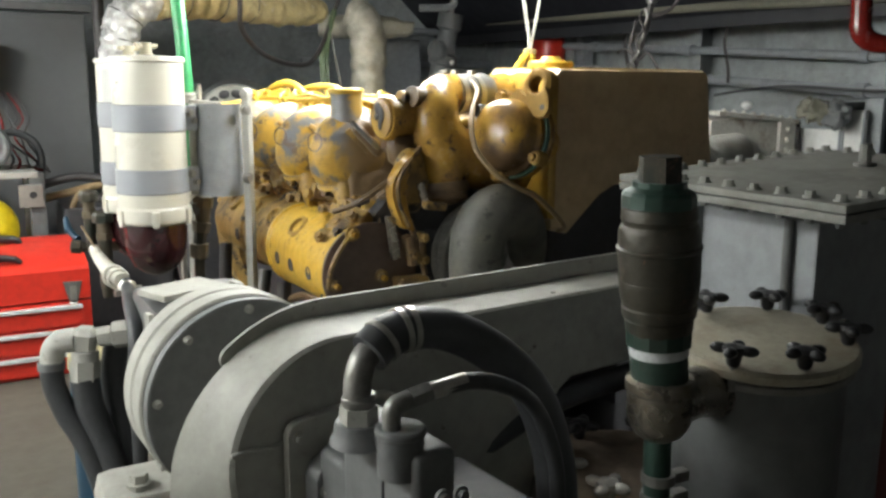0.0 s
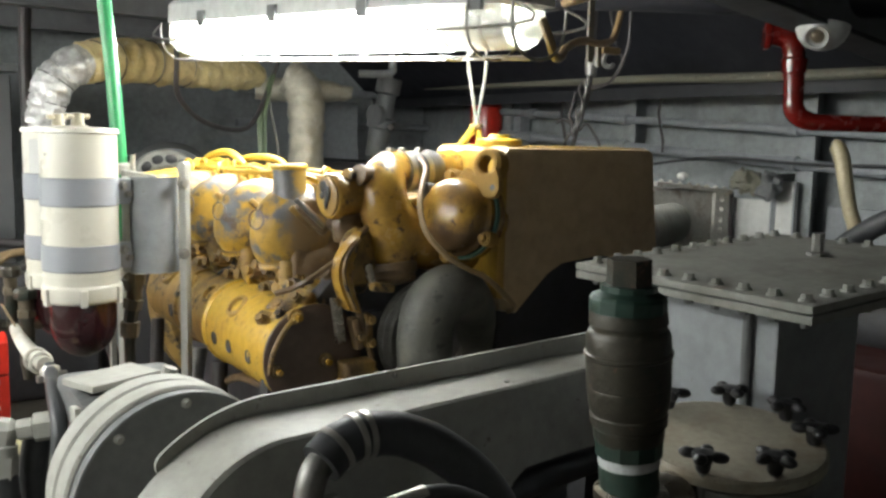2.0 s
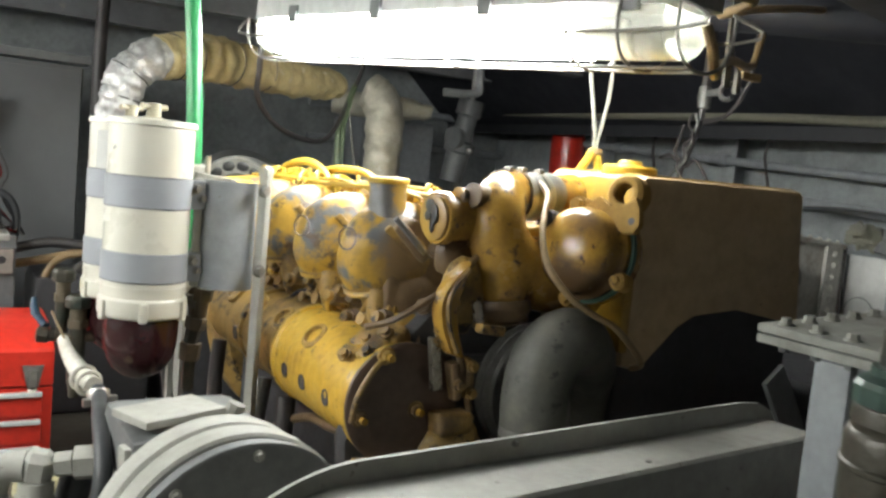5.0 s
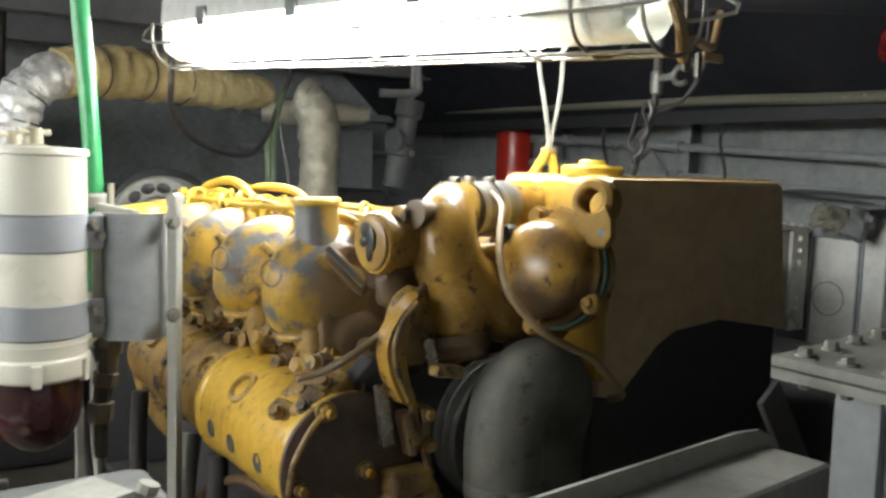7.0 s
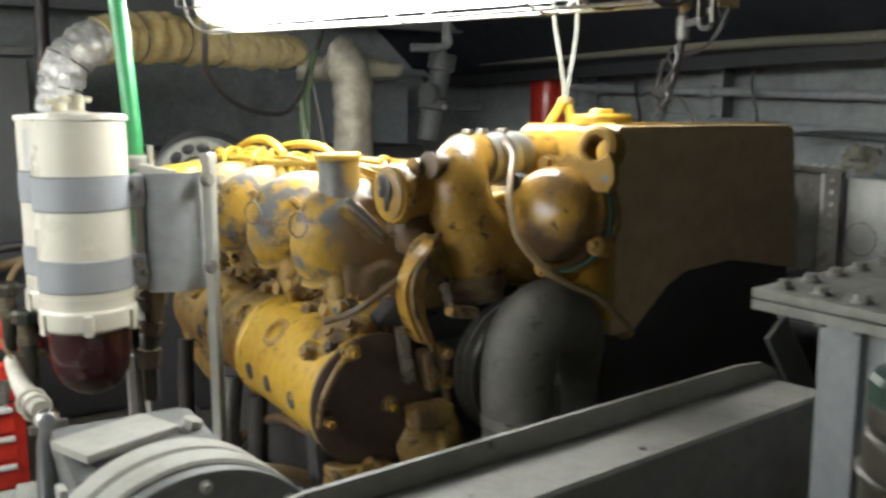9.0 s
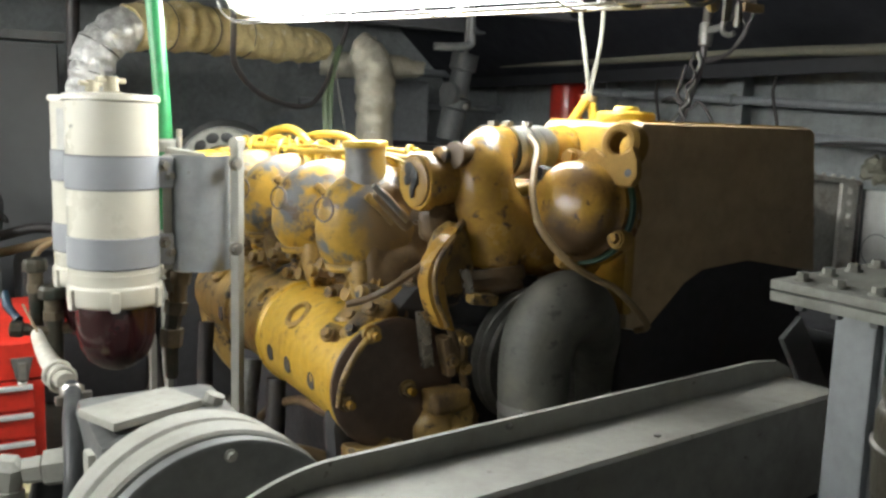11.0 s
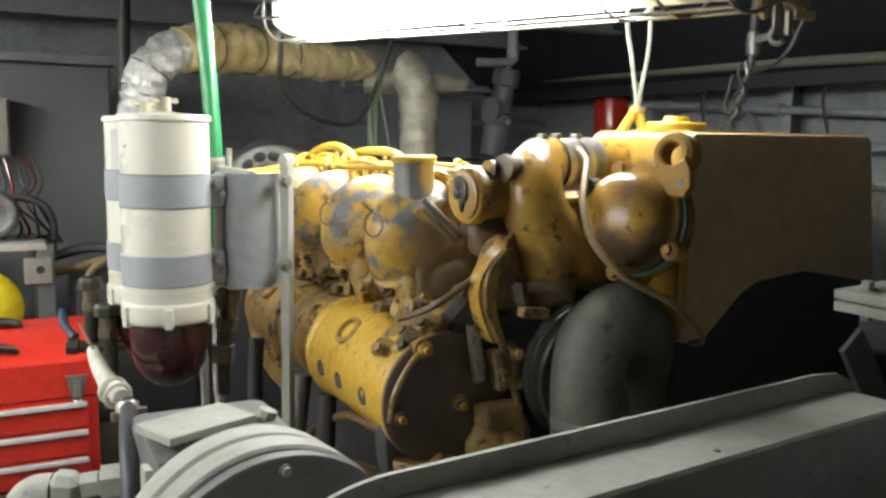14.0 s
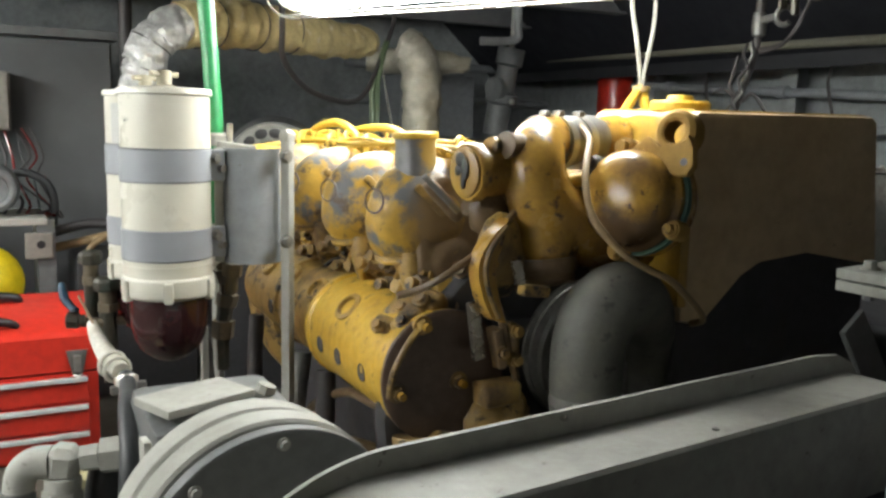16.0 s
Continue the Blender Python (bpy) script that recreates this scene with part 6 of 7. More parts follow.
part("frame_top", box((-0.02, 2.95, 0.555), (0.50, 0.30, 0.02), 0.004), GREY, comp, "grey frame top")
part("frame_leg", box((0.225, 2.83, 0.28), (0.05, 0.04, 0.56), 0.004), GREY_DARK, comp)
part("frame_leg", box((0.225, 3.08, 0.28), (0.05, 0.04, 0.56), 0.004), GREY, comp)
part("frame_leg", box((-0.24, 2.95, 0.28), (0.05, 0.28, 0.56), 0.004), GREY, comp)
part("terminal_block", box((0.205, 2.80, 0.485), (0.075, 0.03, 0.075), 0.006), RUSTY_GREY, comp, "beige terminal block")
part("terminal_hole", cyl((0.21, 2.783, 0.49), (0.21, 2.786, 0.49), 0.012, seg=16), BLACK, comp)
part("motor", lathe((0.09, 2.92, 0.645), (0, -1, 0), [(0.07, -0.1), (0.075, 0), (0.07, 0.03), (0.05, 0.04), (0.03, 0.03), (0.0001, 0.03)], 28), GREY_DARK, comp, "dark motor end")
part("motor_ring", ring((0.09, 2.875, 0.645), (0, -1, 0), 0.055, 0.014, 28), GREY_DARK, comp)
for k in range(7):
    x, w = 0.08 + 0.022 * k + random.uniform(-0.012, 0.012), random.uniform(-0.03, 0.03)
    solid("wire", tube([(x, 3.22, 0.82), (x + 0.02 + w, 3.18, 0.73), (x + 0.03 - w, 3.12, 0.66), (x + 0.06 + w, 3.0, 0.61 - 0.01 * k), (x + 0.05, 2.95, 0.565)], random.choice((0.0035, 0.005)), 6),
          RED_DARK if k in (2, 5) else random.choice((CABLE_DARK, RUBBER)), "thin wire below the junction box", "cable", "wires below the junction box")
solid("black_hose", tube([(0.10, 3.05, 0.66), (0.17, 3.04, 0.685), (0.235, 3.03, 0.66), (0.262, 3.02, 0.60), (0.255, 3.0, 0.52)], 0.013, 10), RUBBER, "black hose looping over the machine frame", "hose")
for pts, r, mt, lb in (
    ([(0.26, 3.0, 0.50), (0.36, 2.98, 0.525), (0.46, 2.95, 0.52), (0.60, 2.9, 0.53)], 0.016, CABLE_DARK, "dark hose lying behind the chest"),
    ([(0.255, 2.92, 0.46), (0.34, 2.9, 0.48), (0.44, 2.9, 0.50), (0.56, 2.9, 0.49)], 0.014, CABLE_TAN, "tan hose lying behind the chest"),
    ([(0.33, 2.82, 0.30), (0.325, 2.82, 0.40), (0.35, 2.83, 0.47), (0.40, 2.84, 0.505)], 0.011, CABLE_TAN, "tan hose lying behind the chest"),
    ([(0.40, 2.9, 0.30), (0.42, 2.9, 0.42), (0.47, 2.88, 0.47), (0.56, 2.85, 0.46)], 0.018, CABLE_DARK, "dark hose lying behind the chest"),
):
    solid("hose", tube(pts, r, 10), mt, lb, "hose", "hoses behind the chest")
solid("pump_block", box((0.48, 2.95, 0.22), (0.36, 0.30, 0.44), 0.03), VOID, "dark machine block behind the chest", "machine")
solid("float_ball", ball((0.05, 2.84, 0.375), 0.115), BALL_YELLOW, "bright yellow plastic float", "float")
solid("float_shelf", box((0.0, 2.86, 0.13), (0.36, 0.24, 0.26), 0.01), VOID, "dark box under the yellow float", "box")

# ---- green standpipe ----
gp = thing("green_pipe", (0.49, 1.72, 0.8), "green painted pipe rising to the deckhead", "pipe")
part("pipe", tube([(0.500, 1.79, 0.66), (0.496, 1.795, 0.86), (0.488, 1.81, 1.05), (0.478, 1.82, 1.2), (0.47, 1.825, CEIL)], 0.0165, 16), GREEN, gp)
part("socket", lathe((0.500, 1.79, 0.815), (0, 0, 1), [(0.024, 0), (0.024, 0.02), (0.019, 0.026)], 16), GREY, gp)
part("bolt", cyl((0.520, 1.77, 0.80), (0.520, 1.77, 0.86), 0.006, seg=8), STEEL, gp)

# ---- lagged ducts ----
duct = thing("lagged_duct", (0.5, 2.6, 1.0), "lagged ventilation duct with foil elbow", "duct")
part("riser", rough(tube([(0.445, 2.48, 0.45), (0.450, 2.48, 0.73), (0.457, 2.48, 0.95)], 0.049, 32, 16, ribs=0.012, pitch=0.045), 0.006, 0.035, 1), DUCT_FOIL, duct, "wrinkled silver foil riser")
for k, (a, b, c) in enumerate((((0.456, 2.48, 0.93), (0.459, 2.48, 0.975), (0.468, 2.48, 1.015)), ((0.466, 2.48, 1.008), (0.480, 2.48, 1.050), (0.505, 2.482, 1.080)), ((0.500, 2.48, 1.075), (0.535, 2.485, 1.103), (0.575, 2.50, 1.118)))):
    part("elbow_gore", rough(tube([a, b, c], [0.0515 + 0.002 * k, 0.053 + 0.002 * k, 0.0515 + 0.002 * k], 36, 10, ribs=0.02, pitch=0.022), 0.009, 0.024, 4 + k), DUCT_FOIL, duct, "crumpled silver foil elbow piece")
sleeve = [(0.560, 2.492, 1.112), (0.636, 2.539, 1.130), (0.768, 2.617, 1.141), (0.937, 2.715, 1.140), (1.129, 2.827, 1.136), (1.263, 2.905, 1.142), (1.31, 2.935, 1.144)]
part("run", rough(tube(sleeve, [0.060, 0.066, 0.069, 0.066, 0.058, 0.052, 0.030], 36, 22, ribs=0.030, pitch=0.055), 0.010, 0.040, 9), DUCT_TAPE, duct, "yellowed sagging lagged duct")
for c, d, r in (((0.462, 2.48, 0.99), (0.2, 0, 1), 0.0535), ((0.485, 2.481, 1.060), (0.6, 0, 1), 0.0555), ((0.605, 2.52, 1.123), (1, 0.6, 0.2), 0.065), ((0.66, 2.553, 1.132), (1, 0.6, 0.1), 0.069), ((0.80, 2.635, 1.141), (1, 0.6, 0), 0.071), ((0.93, 2.711, 1.140), (1, 0.6, 0), 0.069)):
    part("tie_band", ring(c, d, r, 0.0022, 36), CABLE_DARK, duct, "dark tie wire")
drop = thing("lagged_duct", (1.60, 3.15, 0.6), "pale lagged duct dropping behind the engine", "duct")
part("drop", rough(tube([(1.545, 3.18, 1.165), (1.565, 3.16, 1.15), (1.585, 3.14, 1.12), (1.60, 3.13, 1.02), (1.60, 3.125, 0.85), (1.60, 3.12, 0.55)], [0.072, 0.074, 0.076, 0.076, 0.075, 0.075], 32, 22, ribs=0.035, pitch=0.075), 0.009, 0.05, 3), DUCT, drop, "pale wrapped duct")
part("branch", rough(tube([(1.50, 3.45, 1.12), (1.75, 3.34, 1.12), (1.90, 3.28, 1.115)], [0.05, 0.055, 0.025], 28, 12, ribs=0.02, pitch=0.05), 0.008, 0.04, 6), DUCT, drop, "pale wrapped branch")

# ---- hanging cables in the middle ----
for pts, r, mt, lb in (
    ([(0.775, 2.25, 1.20), (0.78, 2.27, 1.10), (0.81, 2.36, 1.03), (0.90, 2.47, 0.968), (1.02, 2.58, 0.935), (1.14, 2.67, 0.932), (1.22, 2.74, 0.985), (1.30, 2.82, 1.10), (1.36, 2.86, 1.22), (1.40, 2.9, CEIL)], 0.0085, CABLE_DARK, "dark cable drooping below the lamp"),
    ([(1.236, 2.74, 0.82), (1.233, 2.74, 0.88), (1.24, 2.76, 0.98), (1.28, 2.80, 1.06), (1.325, 2.84, 1.14)], 0.011, CABLE_GREEN, "green cable bundle hanging to the engine"),
    ([(1.245, 2.73, 0.82), (1.25, 2.74, 0.90), (1.262, 2.765, 1.0), (1.30, 2.81, 1.09)], 0.008, CABLE_GREEN, "green cable bundle hanging to the engine"),
    ([(1.33, 2.80, 0.83), (1.325, 2.80, 0.88), (1.30, 2.79, 0.98), (1.29, 2.80, 1.06)], 0.004, CABLE_WHITE, "thin pale wire hanging to the engine"),
):
    solid("hanging_cable", tube(pts, r, 8), mt, lb, "cable", "cables hanging over the engine")
# pale pair of cables from the lamp down to the tank
for pts in ([(1.185, 1.37, 1.30), (1.180, 1.36, 1.12), (1.170, 1.33, 1.04), (1.180, 1.325, 0.97), (1.178, 1.322, 0.94)],
            [(1.222, 1.35, 1.30), (1.216, 1.335, 1.12), (1.205, 1.325, 1.05), (1.186, 1.322, 0.97), (1.182, 1.320, 0.94)]):
    solid("pale_cable", tube(pts, 0.0042, 8), CABLE_WHITE, "pale cable dropping from the deckhead to the engine", "cable", "pale cables")
for pts in ([(1.179, 1.322, 0.945), (1.15, 1.31, 0.92), (1.11, 1.29, 0.89), (1.05, 1.26, 0.86)], [(1.182, 1.320, 0.945), (1.184, 1.31, 0.91), (1.18, 1.30, 0.88)]):
    solid("yellow_cable", tube(pts, 0.009, 8), YELLOW_CLEAN, "yellow painted cable end on the tank", "cable", "pale cables")
solid("cable_tie", lathe((1.1805, 1.321, 0.943), (0, 0, 1), [(0.014, -0.006), (0.016, -0.004), (0.016, 0.004), (0.014, 0.006)], 14), CABLE_TAN, "tie round the pair of cables", "cable tie")

# ---- far bulkhead ----
ext = thing("fire_extinguisher", (2.76, 3.385, 0.70), "red fire extinguisher on the far bulkhead", "fire extinguisher")
part("cylinder", lathe((2.76, 3.385, 0.70), (0, 0, 1), [(0.080, 0), (0.085, 0.01), (0.085, 0.38), (0.075, 0.42), (0.045, 0.445), (0.025, 0.45), (0.025, 0.47)], 32), RED, ext, "red cylinder")
part("valve_head", box((2.76, 3.375, 1.185), (0.05, 0.05, 0.03), 0.006), STEEL_DULL, ext)
part("bracket", box((2.82, 3.435, 0.9), (0.05, 0.05, 0.12), 0.004), GREY_DARK, ext)
solid("bulkhead_post", box((2.885, 3.24, 0.70), (0.07, 0.06, 1.40), 0.006), GREY_BLUE, "blue-grey painted steel post", "post")
for z in (0.72, 0.98, 1.16):
    solid("wall_pipe", tube([(1.7, 4.22, z), (2.3, 4.22, z + 0.005), (2.93, 4.22, z)], 0.02, 12), GREY_BLUE, "blue-grey pipe along the far bulkhead", "pipe", "pipes along the far bulkhead")
solid("switch_cabinet", box((2.08, 4.1, 0.55), (0.42, 0.36, 1.1), 0.015), GREY_BLUE, "dark blue-grey cabinet at the far bulkhead", "cabinet")
exch = thing("exhaust_valve", (2.12, 3.32, 0.85), "dull steel pipe valve with lagged flange", "valve")
part("body", lathe((2.10, 3.34, 1.0), (0.15, -0.1, 1), [(0.05, -0.18), (0.055, -0.05), (0.07, -0.04), (0.07, 0.0), (0.05, 0.01), (0.045, 0.12), (0.06, 0.13), (0.06, 0.2)], 24), GREY_DARK, exch)
part("hanger_rod", cyl((2.13, 3.32, 1.19), (2.14, 3.32, CEIL), 0.012, seg=10), STEEL_DULL, exch)
part("flange_plate", cyl((2.03, 3.30, 1.02), (2.06, 3.31, 1.02), 0.05, seg=20), GREY_DARK, exch)
part("glass_bulb", ball((2.095, 3.25, 0.965), 0.014), STEEL, exch, "shiny steel ball")
solid("hanging_bracket", tube([(1.73, 2.90, 1.175), (1.86, 2.86, 1.185), (1.868, 2.86, 1.25), (1.87, 2.86, CEIL)], 0.016, 8), GREY_DARK, "dark bracket under the deckhead", "bracket")
# added black block: stands in for darkness and hides the bright floor beyond
solid("dark_machine", box((1.98, 1.40, 0.24), (0.50, 0.84, 0.48), 0.04), VOID, "added black block filling the dark gap between the engine and the hull side", "machine")
solid("dark_machine", box((1.50, 3.75, 0.40), (1.3, 0.5, 0.80), 0.04), VOID, "dark machine behind the engine", "machine")

# ---- starboard side pipes ----
for (y0, z0), (y1, z1), r in (((3.30, 1.062), (-1.9, 0.80), 0.016), ((3.30, 0.950), (-1.9, 0.66), 0.019)):
    p = thing("rail_pipe", (2.80, 1.6, (z0 + z1) / 2), "grey painted pipe along the hull side", "pipe", "pipes along the hull side")
    part("pipe", cyl((2.80, y0, z0), (2.80, y1, z1), r, seg=18), GREY_BLUE, p)
    for y in (3.05, 2.42, 1.58, 0.75):
        z = z0 + (z1 - z0) * (y - y0) / (y1 - y0)
        part("clip", lathe((2.80, y, z), (0, 1, 0.05), [(r, -0.02), (r + 0.008, -0.02), (r + 0.008, 0.02), (r, 0.02)], 18), GREY_BLUE, p)
        part("clip_arm", box((2.86, y, z - 0.01), (0.10, 0.03, 0.014), 0.002), GREY_DARK, p)
solid("cable_tray_pipe", tube([(2.60, 4.2, 1.235), (2.60, 3.0, 1.215), (2.60, 2.0, 1.195), (2.60, 0.5, 1.17), (2.60, -1.9, 1.13)], 0.022, 14), OLIVE, "pale lagged pipe along the stringer", "pipe")
solid("cable_tray_pipe", tube([(2.56, 4.2, 1.20), (2.56, 2.9, 1.178), (2.56, 2.05, 1.165), (2.565, 1.6, 1.15), (2.56, 0.9, 1.14), (2.56, -1.9, 1.10)], 0.018, 12), OLIVE, "olive lagged pipe along the stringer", "pipe")
for y, r in ((2.75, 0.007), (2.155, 0.006)):
    solid("hanging_strap", tube([(2.74, y, 1.125), (2.735, y + 0.012, 1.05), (2.745, y + 0.01, 0.99), (2.74, y - 0.012, 0.93), (2.75, y - 0.005, 0.88)], r, 8), CABLE_DARK, "dark cable strap hanging over the pipes", "cable", "straps over the pipes")
for pts, r, mt in (
    ([(2.05, 1.855, CEIL), (2.05, 1.858, 1.234), (2.05, 1.863, 1.156), (2.05, 1.868, 1.093), (2.05, 1.892, 1.015), (2.05, 1.918, 0.95), (2.06, 1.95, 0.86), (2.07, 1.98, 0.60)], [0.013, 0.014, 0.012, 0.009, 0.0075, 0.0075, 0.0075, 0.0075], CABLE_DARK),
    ([(2.035, 1.872, 1.12), (2.035, 1.862, 1.085), (2.035, 1.880, 1.055), (2.035, 1.876, 1.03), (2.035, 1.900, 1.0), (2.035, 1.895, 0.975), (2.035, 1.93, 0.945), (2.04, 1.97, 0.91)], 0.005, STEEL_DULL),
    ([(2.03, 1.880, 1.115), (2.03, 1.893, 1.085), (2.03, 1.873, 1.05), (2.03, 1.905, 1.02), (2.03, 1.898, 0.985), (2.03, 1.925, 0.955), (2.03, 1.90, 0.92)], 0.0045, CABLE_DARK),
    ([(2.05, 1.69, CEIL), (2.05, 1.69, 1.24), (2.05, 1.71, 1.185), (2.05, 1.735, 1.145), (2.05, 1.768, 1.112), (2.05, 1.805, 1.097), (2.05, 1.852, 1.090)], 0.0055, CABLE_DARK),
    ([(2.05, 1.80, CEIL), (2.05, 1.77, 1.30), (2.05, 1.74, 1.22), (2.05, 1.715, 1.17), (2.05, 1.745, 1.13), (2.05, 1.785, 1.108), (2.05, 1.86, 1.10)], 0.004, CABLE_DARK),
    ([(2.05, 1.930, 1.085), (2.05, 1.938, 1.065), (2.05, 1.950, 1.025), (2.05, 1.958, 1.0), (2.05, 1.93, 0.968), (2.05, 1.90, 0.955)], 0.006, CABLE_DARK),
    ([(2.05, 2.02, 0.98), (2.05, 1.98, 0.99), (2.05, 1.94, 0.968), (2.05, 1.905, 0.955), (2.05, 1.87, 0.975), (2.05, 1.83, 0.94), (2.05, 1.80, 0.90)], 0.005, CABLE_DARK),
):
    solid("hanging_cable", tube(pts, r, 8), mt, "dark cable hanging from the deckhead beyond the tank", "cable", "cables beyond the tank")
hook = thing("cable_hook", (2.05, 1.86, 1.17), "grey steel bracket with an open hook on the cables", "bracket")
part("collar", lathe((2.05, 1.861, 1.165), (0, 0.03, 1), [(0.014, -0.030), (0.019, -0.026), (0.021, 0.0), (0.018, 0.034), (0.014, 0.038)], 16), STEEL_DULL, hook)
part("arm", bar((2.045, 1.855, 1.178), (2.045, 1.795, 1.184), 0.016, 0.020, (0, 0, 1)), STEEL_DULL, hook)
part("open_hook", tube([(2.045, 1.757, 1.205), (2.045, 1.775, 1.208), (2.045, 1.792, 1.197), (2.045, 1.797, 1.182), (2.045, 1.788, 1.166), (2.045, 1.768, 1.160), (2.045, 1.752, 1.166)], 0.008, 10), STEEL_DULL, hook)
clampb = thing("pipe_hanger", (1.52, 1.30, 1.13), "steel pipe hanger with wing nut", "hanger")
part("strap", box((1.50, 1.29, 1.21), (0.02, 0.008, 0.20), 0.003), IRON, clampb)
part("wing_nut", box((1.55, 1.27, 1.14), (0.06, 0.016, 0.018), 0.005), CABLE_TAN, clampb)
part("wing_nut", box((1.50, 1.26, 1.12), (0.014, 0.012, 0.05), 0.005), IRON, clampb)
part("tail", tube([(1.50, 1.29, 1.31), (1.50, 1.29, 1.38), (1.50, 1.29, CEIL)], 0.008, 8), STEEL_DULL, clampb)
# short cables under the lamp's end
solid("looped_cable", tube([(1.01, 0.90, 1.13), (1.03, 0.90, 1.095), (1.07, 0.93, 1.07), (1.13, 0.98, 1.075), (1.18, 1.02, 1.10), (1.3, 1.1, 1.13), (1.46, 1.2, 1.145), (1.6, 1.3, 1.20), (1.7, 1.35, CEIL)], 0.0085, 8), CABLE_TAN, "tan cable looping below the lamp", "cable")
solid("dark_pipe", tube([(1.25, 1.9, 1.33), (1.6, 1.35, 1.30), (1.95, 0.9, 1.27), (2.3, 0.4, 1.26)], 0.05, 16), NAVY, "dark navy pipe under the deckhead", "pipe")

red = thing("red_pipe", (2.17, 1.17, 0.97), "glossy red fire main pipe with elbow", "pipe")
part("drop", tube([(2.118, 1.236, 1.222), (2.136, 1.216, 1.222), (2.158, 1.193, 1.214), (2.169, 1.181, 1.19), (2.172, 1.176, 1.15), (2.17, 1.17, 1.07), (2.172, 1.165, 1.015), (2.20, 1.145, 0.988), (2.26, 1.105, 0.982), (2.5, 0.95, 0.98), (2.9, 0.70, 0.975)],
                  [0.030, 0.030, 0.031, 0.031, 0.029, 0.028, 0.029, 0.027, 0.024, 0.023, 0.023], 20), RED_DARK, red)
part("coupling", lathe((2.171, 1.174, 1.115), (0, 0, 1), [(0.028, 0), (0.033, 0.004), (0.035, 0.040), (0.030, 0.046)], 20), RED_DARK, red)
part("flange", lathe((2.118, 1.236, 1.222), (0.68, -0.73, 0), [(0.0001, -0.004), (0.038, -0.004), (0.040, 0.0), (0.038, 0.012), (0.031, 0.016)], 24), RED_DARK, red)
cctv = thing("cctv_unit", (1.807, 0.862, 1.185), "white half-round security unit under the deck beam", "security unit")
CC, CD = Vector((1.807, 0.862, 1.188)), Vector((-0.148, 0, -0.989))
part("shell", lathe(CC, CD, [(0.050, 0.0), (0.058, 0.002), (0.0585, 0.008), (0.056, 0.018), (0.049, 0.034), (0.036, 0.048), (0.018, 0.056), (0.0001, 0.058)], 36), LAMP_BODY, cctv, "white half-round shell")
CE = Vector((-0.86, -0.33, -0.45)).normalized()
part("lens_ring", lathe(CC + CD * 0.008 + CE * 0.040, CE, [(0.018, 0.0), (0.026, 0.014), (0.027, 0.020), (0.026, 0.023), (0.0225, 0.023), (0.021, 0.014), (0.0001, 0.012)], 28), LAMP_BODY, cctv, "pale ring round the lens")
part("lens", ball(CC + CD * 0.008 + CE * 0.048, 0.0165), BRASS, cctv, "amber round glass eye")
solid("cream_hose", tube([(2.178, 1.046, 0.922), (2.184, 1.033, 0.914), (2.188, 1.020, 0.883), (2.190, 1.009, 0.83), (2.192, 0.990, 0.75), (2.195, 0.965, 0.66), (2.2, 0.95, 0.40), (2.2, 0.95, 0.0)], [0.016, 0.020, 0.021, 0.020, 0.019, 0.019, 0.019, 0.019], 14), HOSE_CREAM, "cream plastic hose standing by the hull side", "hose")
solid("thick_black_hose", tube([(1.88, 0.95, 0.42), (1.89, 0.90, 0.58), (1.90, 0.845, 0.665), (1.90, 0.785, 0.715), (1.90, 0.735, 0.747), (1.91, 0.68, 0.772), (1.95, 0.56, 0.79), (2.1, 0.3, 0.78), (2.2, 0.1, 0.6)], 0.025, 16), RUBBER, "thick black hose arching behind the bolted tank", "hose")
rm = thing("bilge_machine", (1.70, 0.50, 0.0), "dark red machine with black motor beside the bolted tank", "machine")
part("casing", box((1.72, 0.52, 0.255), (0.44, 0.62, 0.51), 0.02), RED_SHADED, rm, "dark red steel casing")
part("motor", lathe((1.72, 0.78, 0.55), (0, -1, 0), [(0.0001, 0), (0.05, 0.004), (0.055, 0.02), (0.055, 0.42), (0.05, 0.44), (0.0001, 0.444)], 28), VOID, rm, "black motor")
for y in (0.640, 0.565):
    part("bracket", box((1.69, y, 0.615), (0.02, 0.032, 0.075), 0.004), OFFWHITE, rm, "small white bracket")
casing = thing("rusty_casing", (2.50, 1.92, 0.0), "rust-stained bolted steel casing by the hull side", "casing")
part("body", box((2.50, 1.925, 0.585), (0.40, 0.25, 0.33), 0.008), RUSTY, casing, "rust-stained grey casing")
part("top_flange", box((2.52, 1.80, 0.757), (0.42, 0.05, 0.016), 0.004, rot=pose(0, 0, 0, 0, 5, 0)), RUSTY, casing, "flaking top flange")
part("bolted_flange", box((2.675, 1.785, 0.575), (0.085, 0.014, 0.33), 0.004), RUSTY, casing, "flaking side flange")
for k in range(8):
    bolt(Vector((2.672, 1.777, 0.44 + 0.039 * k)), (0, -1, 0), 0.010, RUSTY, casing)
for k in range(8):
    bolt(Vector((2.345 + 0.05 * k, 1.79, 0.780 - 0.0044 * k)), (0, -0.2, 1), 0.009, RUSTY, casing)
part("rust_edge", box((2.735, 1.79, 0.575), (0.028, 0.012, 0.33), 0.003), BOWL, casing, "dark rusty edge strip")
part("pedestal", box((2.50, 1.95, 0.21), (0.36, 0.20, 0.43), 0.01), GREY_BLUE, casing)
part("pale_knob", ball((2.46, 1.79, 0.800), (0.024, 0.018, 0.015)), OFFWHITE, casing, "pale knob on the flange")
bkt = thing("flaking_bracket", (2.68, 1.66, 0.73), "rusty flaking bracket plate on the hull side", "bracket")
part("plate", rough(ball((2.70, 1.70, 0.785), (0.03, 0.075, 0.042)), 0.03, 0.035), OLIVE, bkt, "flaking plate")
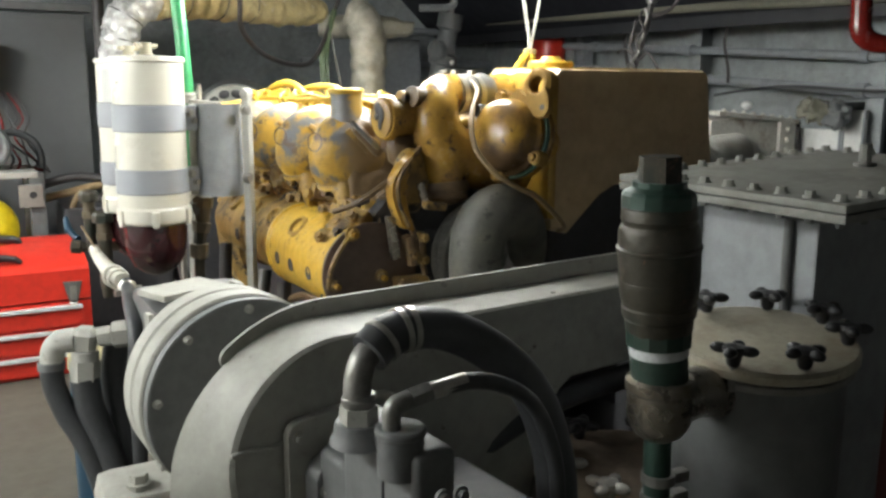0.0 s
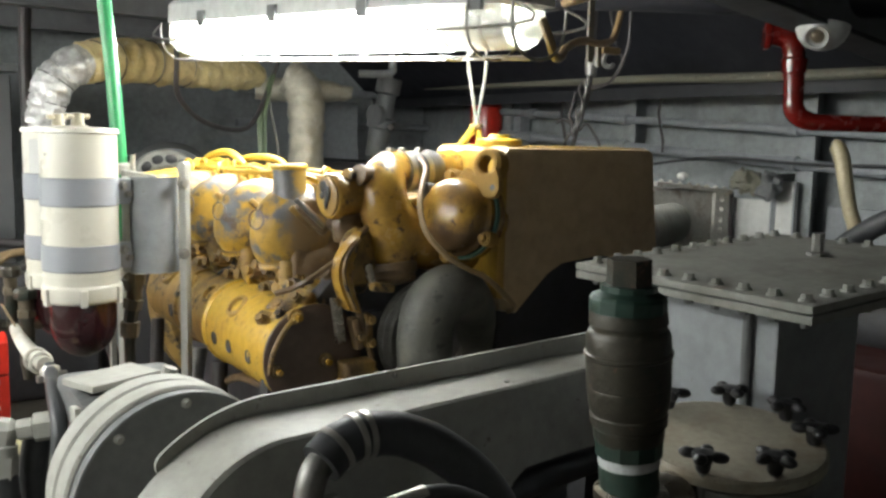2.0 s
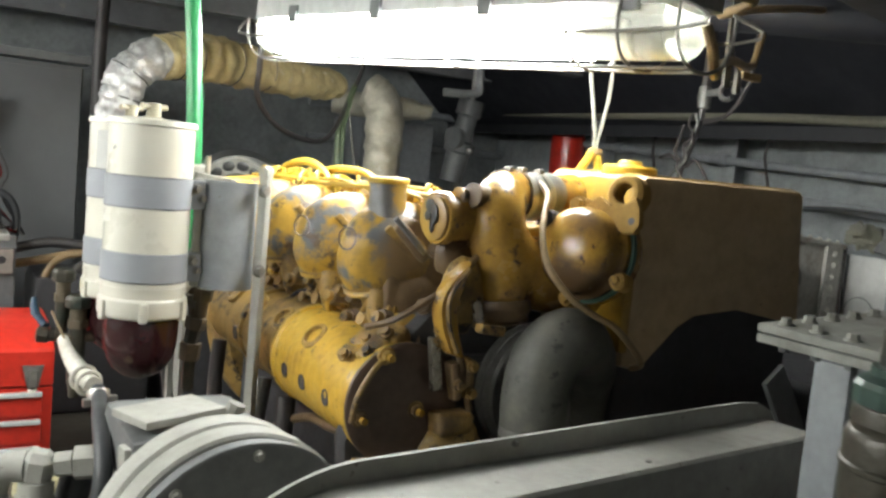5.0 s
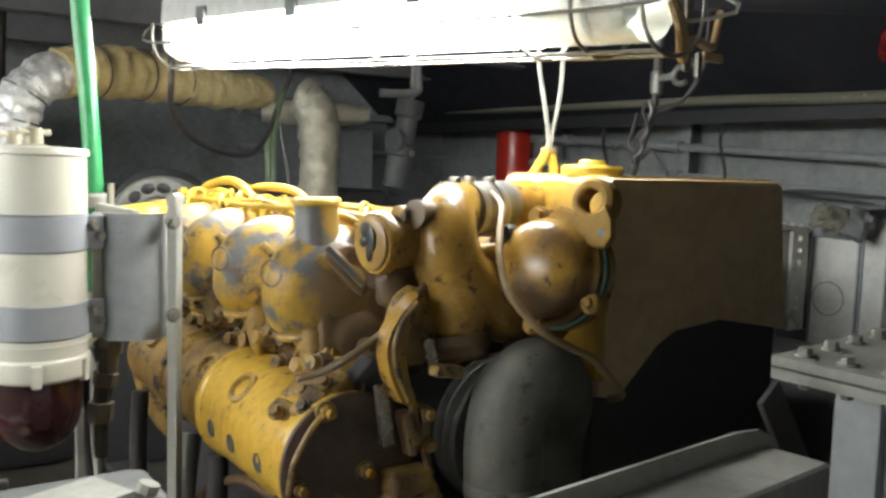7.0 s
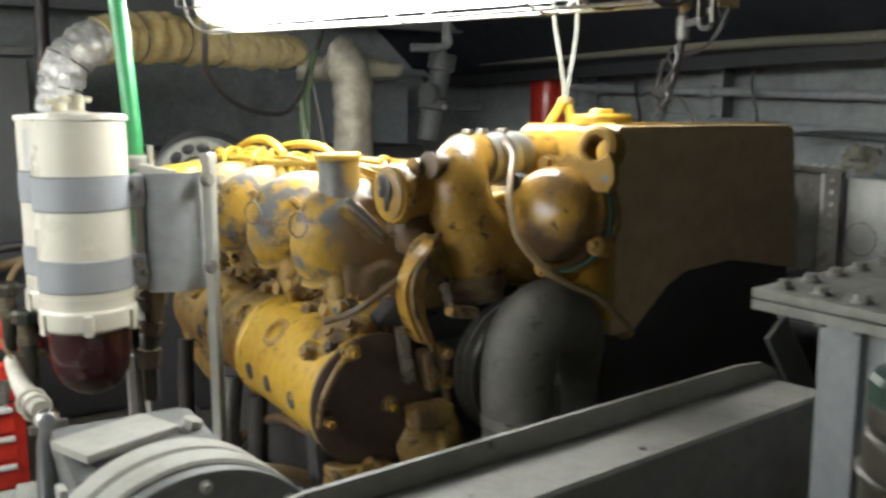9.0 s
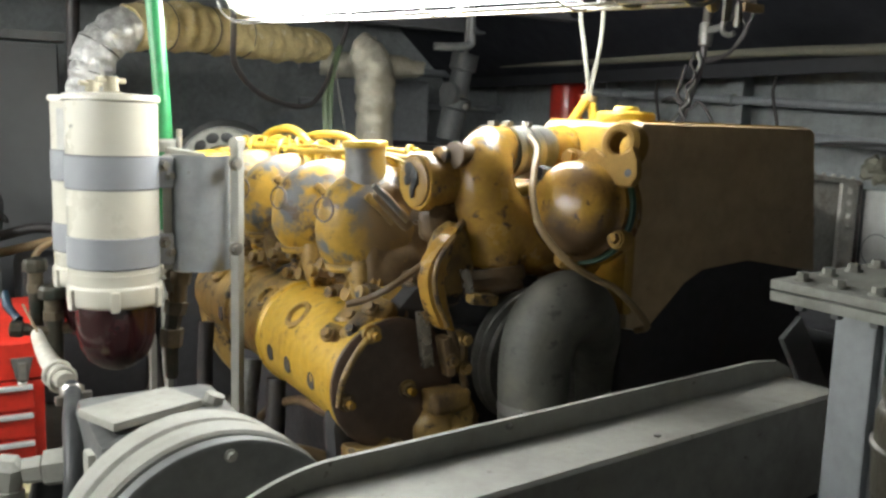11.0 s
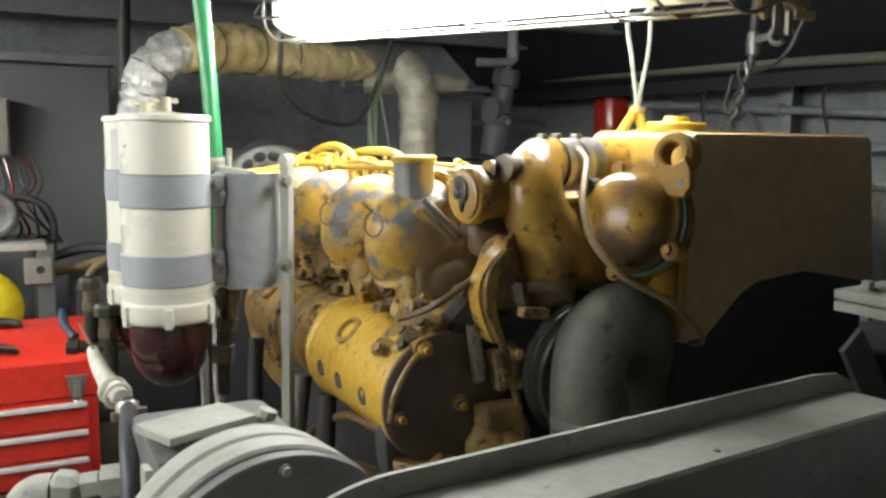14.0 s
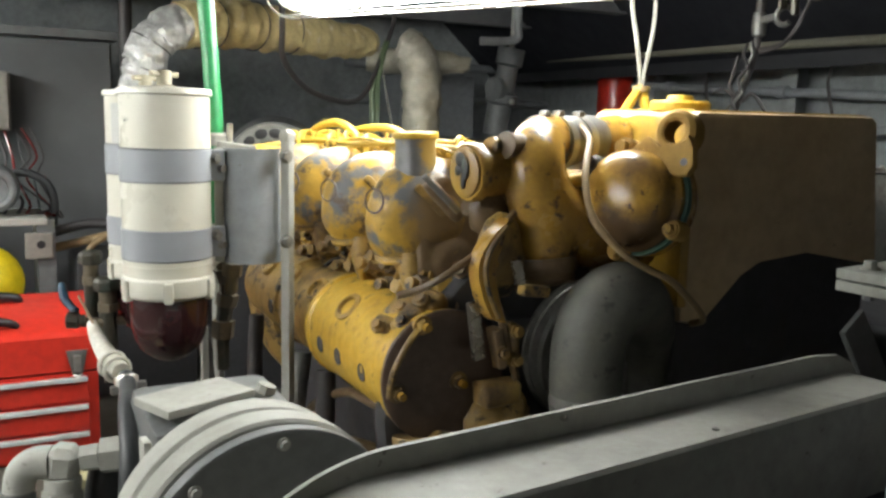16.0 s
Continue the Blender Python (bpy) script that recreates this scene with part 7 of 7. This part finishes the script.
part("end_block", rough(ball((2.70, 1.600, 0.775), (0.03, 0.045, 0.048)), 0.025, 0.03, 2), GREY_DARK, bkt, "dark rusty end")
part("arm", box((2.82, 1.66, 0.80), (0.24, 0.03, 0.03), 0.004), GREY_DARK, bkt)
for y, w, z0, z1 in ((1.587, 0.088, 0.0, 0.788), (1.72, 0.17, 0.0, 0.714)):
    panel = thing("hull_panel", (2.79, y, 0), "pale blue-grey steel panel by the hull", "panel", "panels by the hull")
    part("sheet", box((2.79, y, (z0 + z1) / 2), (0.014, w, z1 - z0), 0.003), PALE, panel)
    for s in (-1, 1):
        part("edge_lip", box((2.784, y + s * (w / 2 - 0.004), (z0 + z1) / 2), (0.016, 0.008, z1 - z0 - 0.004), 0.002), GREY_BLUE, panel)
solid("round_scribe", ring((2.779, 1.735, 0.515), (1, 0, 0), 0.055, 0.0016, 36), GREY_DARK, "thin ring scribed on the pale panel", "mark")
bell = thing("corrugated_hose", (2.2, 1.70, 0.55), "grey corrugated hose entering the rusty casing", "hose")
part("bellows", tube([(1.75, 1.52, 0.62), (1.95, 1.60, 0.625), (2.15, 1.68, 0.63), (2.30, 1.74, 0.63), (2.42, 1.80, 0.63)], 0.066, 28, 26, ribs=0.12, pitch=0.034), GREY, bell)
part("support", box((1.95, 1.60, 0.27), (0.08, 0.08, 0.54), 0.006), VOID, bell)
solid("side_cabinet", box((2.62, 1.20, 0.28), (0.30, 0.34, 0.56), 0.01), GREY_BLUE, "pale blue-grey cabinet beside the casing", "cabinet")
solid("long_black_hose", tube([(2.68, 2.15, 0.83), (2.70, 2.0, 0.852), (2.72, 1.8, 0.868), (2.74, 1.5, 0.855), (2.76, 1.1, 0.86), (2.8, 0.6, 0.88)], 0.0055, 12), RUBBER, "black hose lying along the hull side over the casing", "hose")
solid("engine_bed", box((0.70, 1.65, 0.06), (0.10, 1.5, 0.12), 0.006), VOID, "dark steel engine bed", "engine bed")
solid("engine_bed", box((1.36, 1.65, 0.06), (0.10, 1.5, 0.12), 0.006), VOID, "dark steel engine bed", "engine bed")
# loose hoses below the side casing
for pts, r, mt in (
    ([(0.50, 1.62, 0.22), (0.52, 1.45, 0.30), (0.56, 1.30, 0.36), (0.62, 1.20, 0.36), (0.68, 1.16, 0.30)], 0.011, CABLE_TAN),
    ([(0.47, 1.95, 0.50), (0.50, 1.92, 0.35), (0.52, 1.9, 0.18), (0.55, 1.9, 0.02)], 0.014, CABLE_DARK),
    ([(0.58, 1.80, 0.46), (0.57, 1.78, 0.32), (0.58, 1.74, 0.16), (0.60, 1.72, 0.02)], 0.016, CABLE_DARK),
    ([(0.62, 1.62, 0.42), (0.60, 1.60, 0.30), (0.60, 1.58, 0.15), (0.60, 1.58, 0.02)], 0.020, STEEL_DULL),
    ([(0.62, 1.48, 0.42), (0.61, 1.46, 0.30), (0.60, 1.44, 0.15), (0.60, 1.44, 0.02)], 0.018, CABLE_DARK),
):
    solid("loose_hose", tube(pts, r, 10), mt, "hose hanging below the engine's side casing", "hose", "hoses below the side casing")
part("tension_pipe", tube([(0.60, 1.13, 0.628), (0.629, 1.11, 0.640), (0.655, 1.09, 0.660), (0.701, 1.085, 0.690), (0.751, 1.085, 0.736), (0.77, 1.09, 0.75)], 0.0052, 8), GRIME, engine)
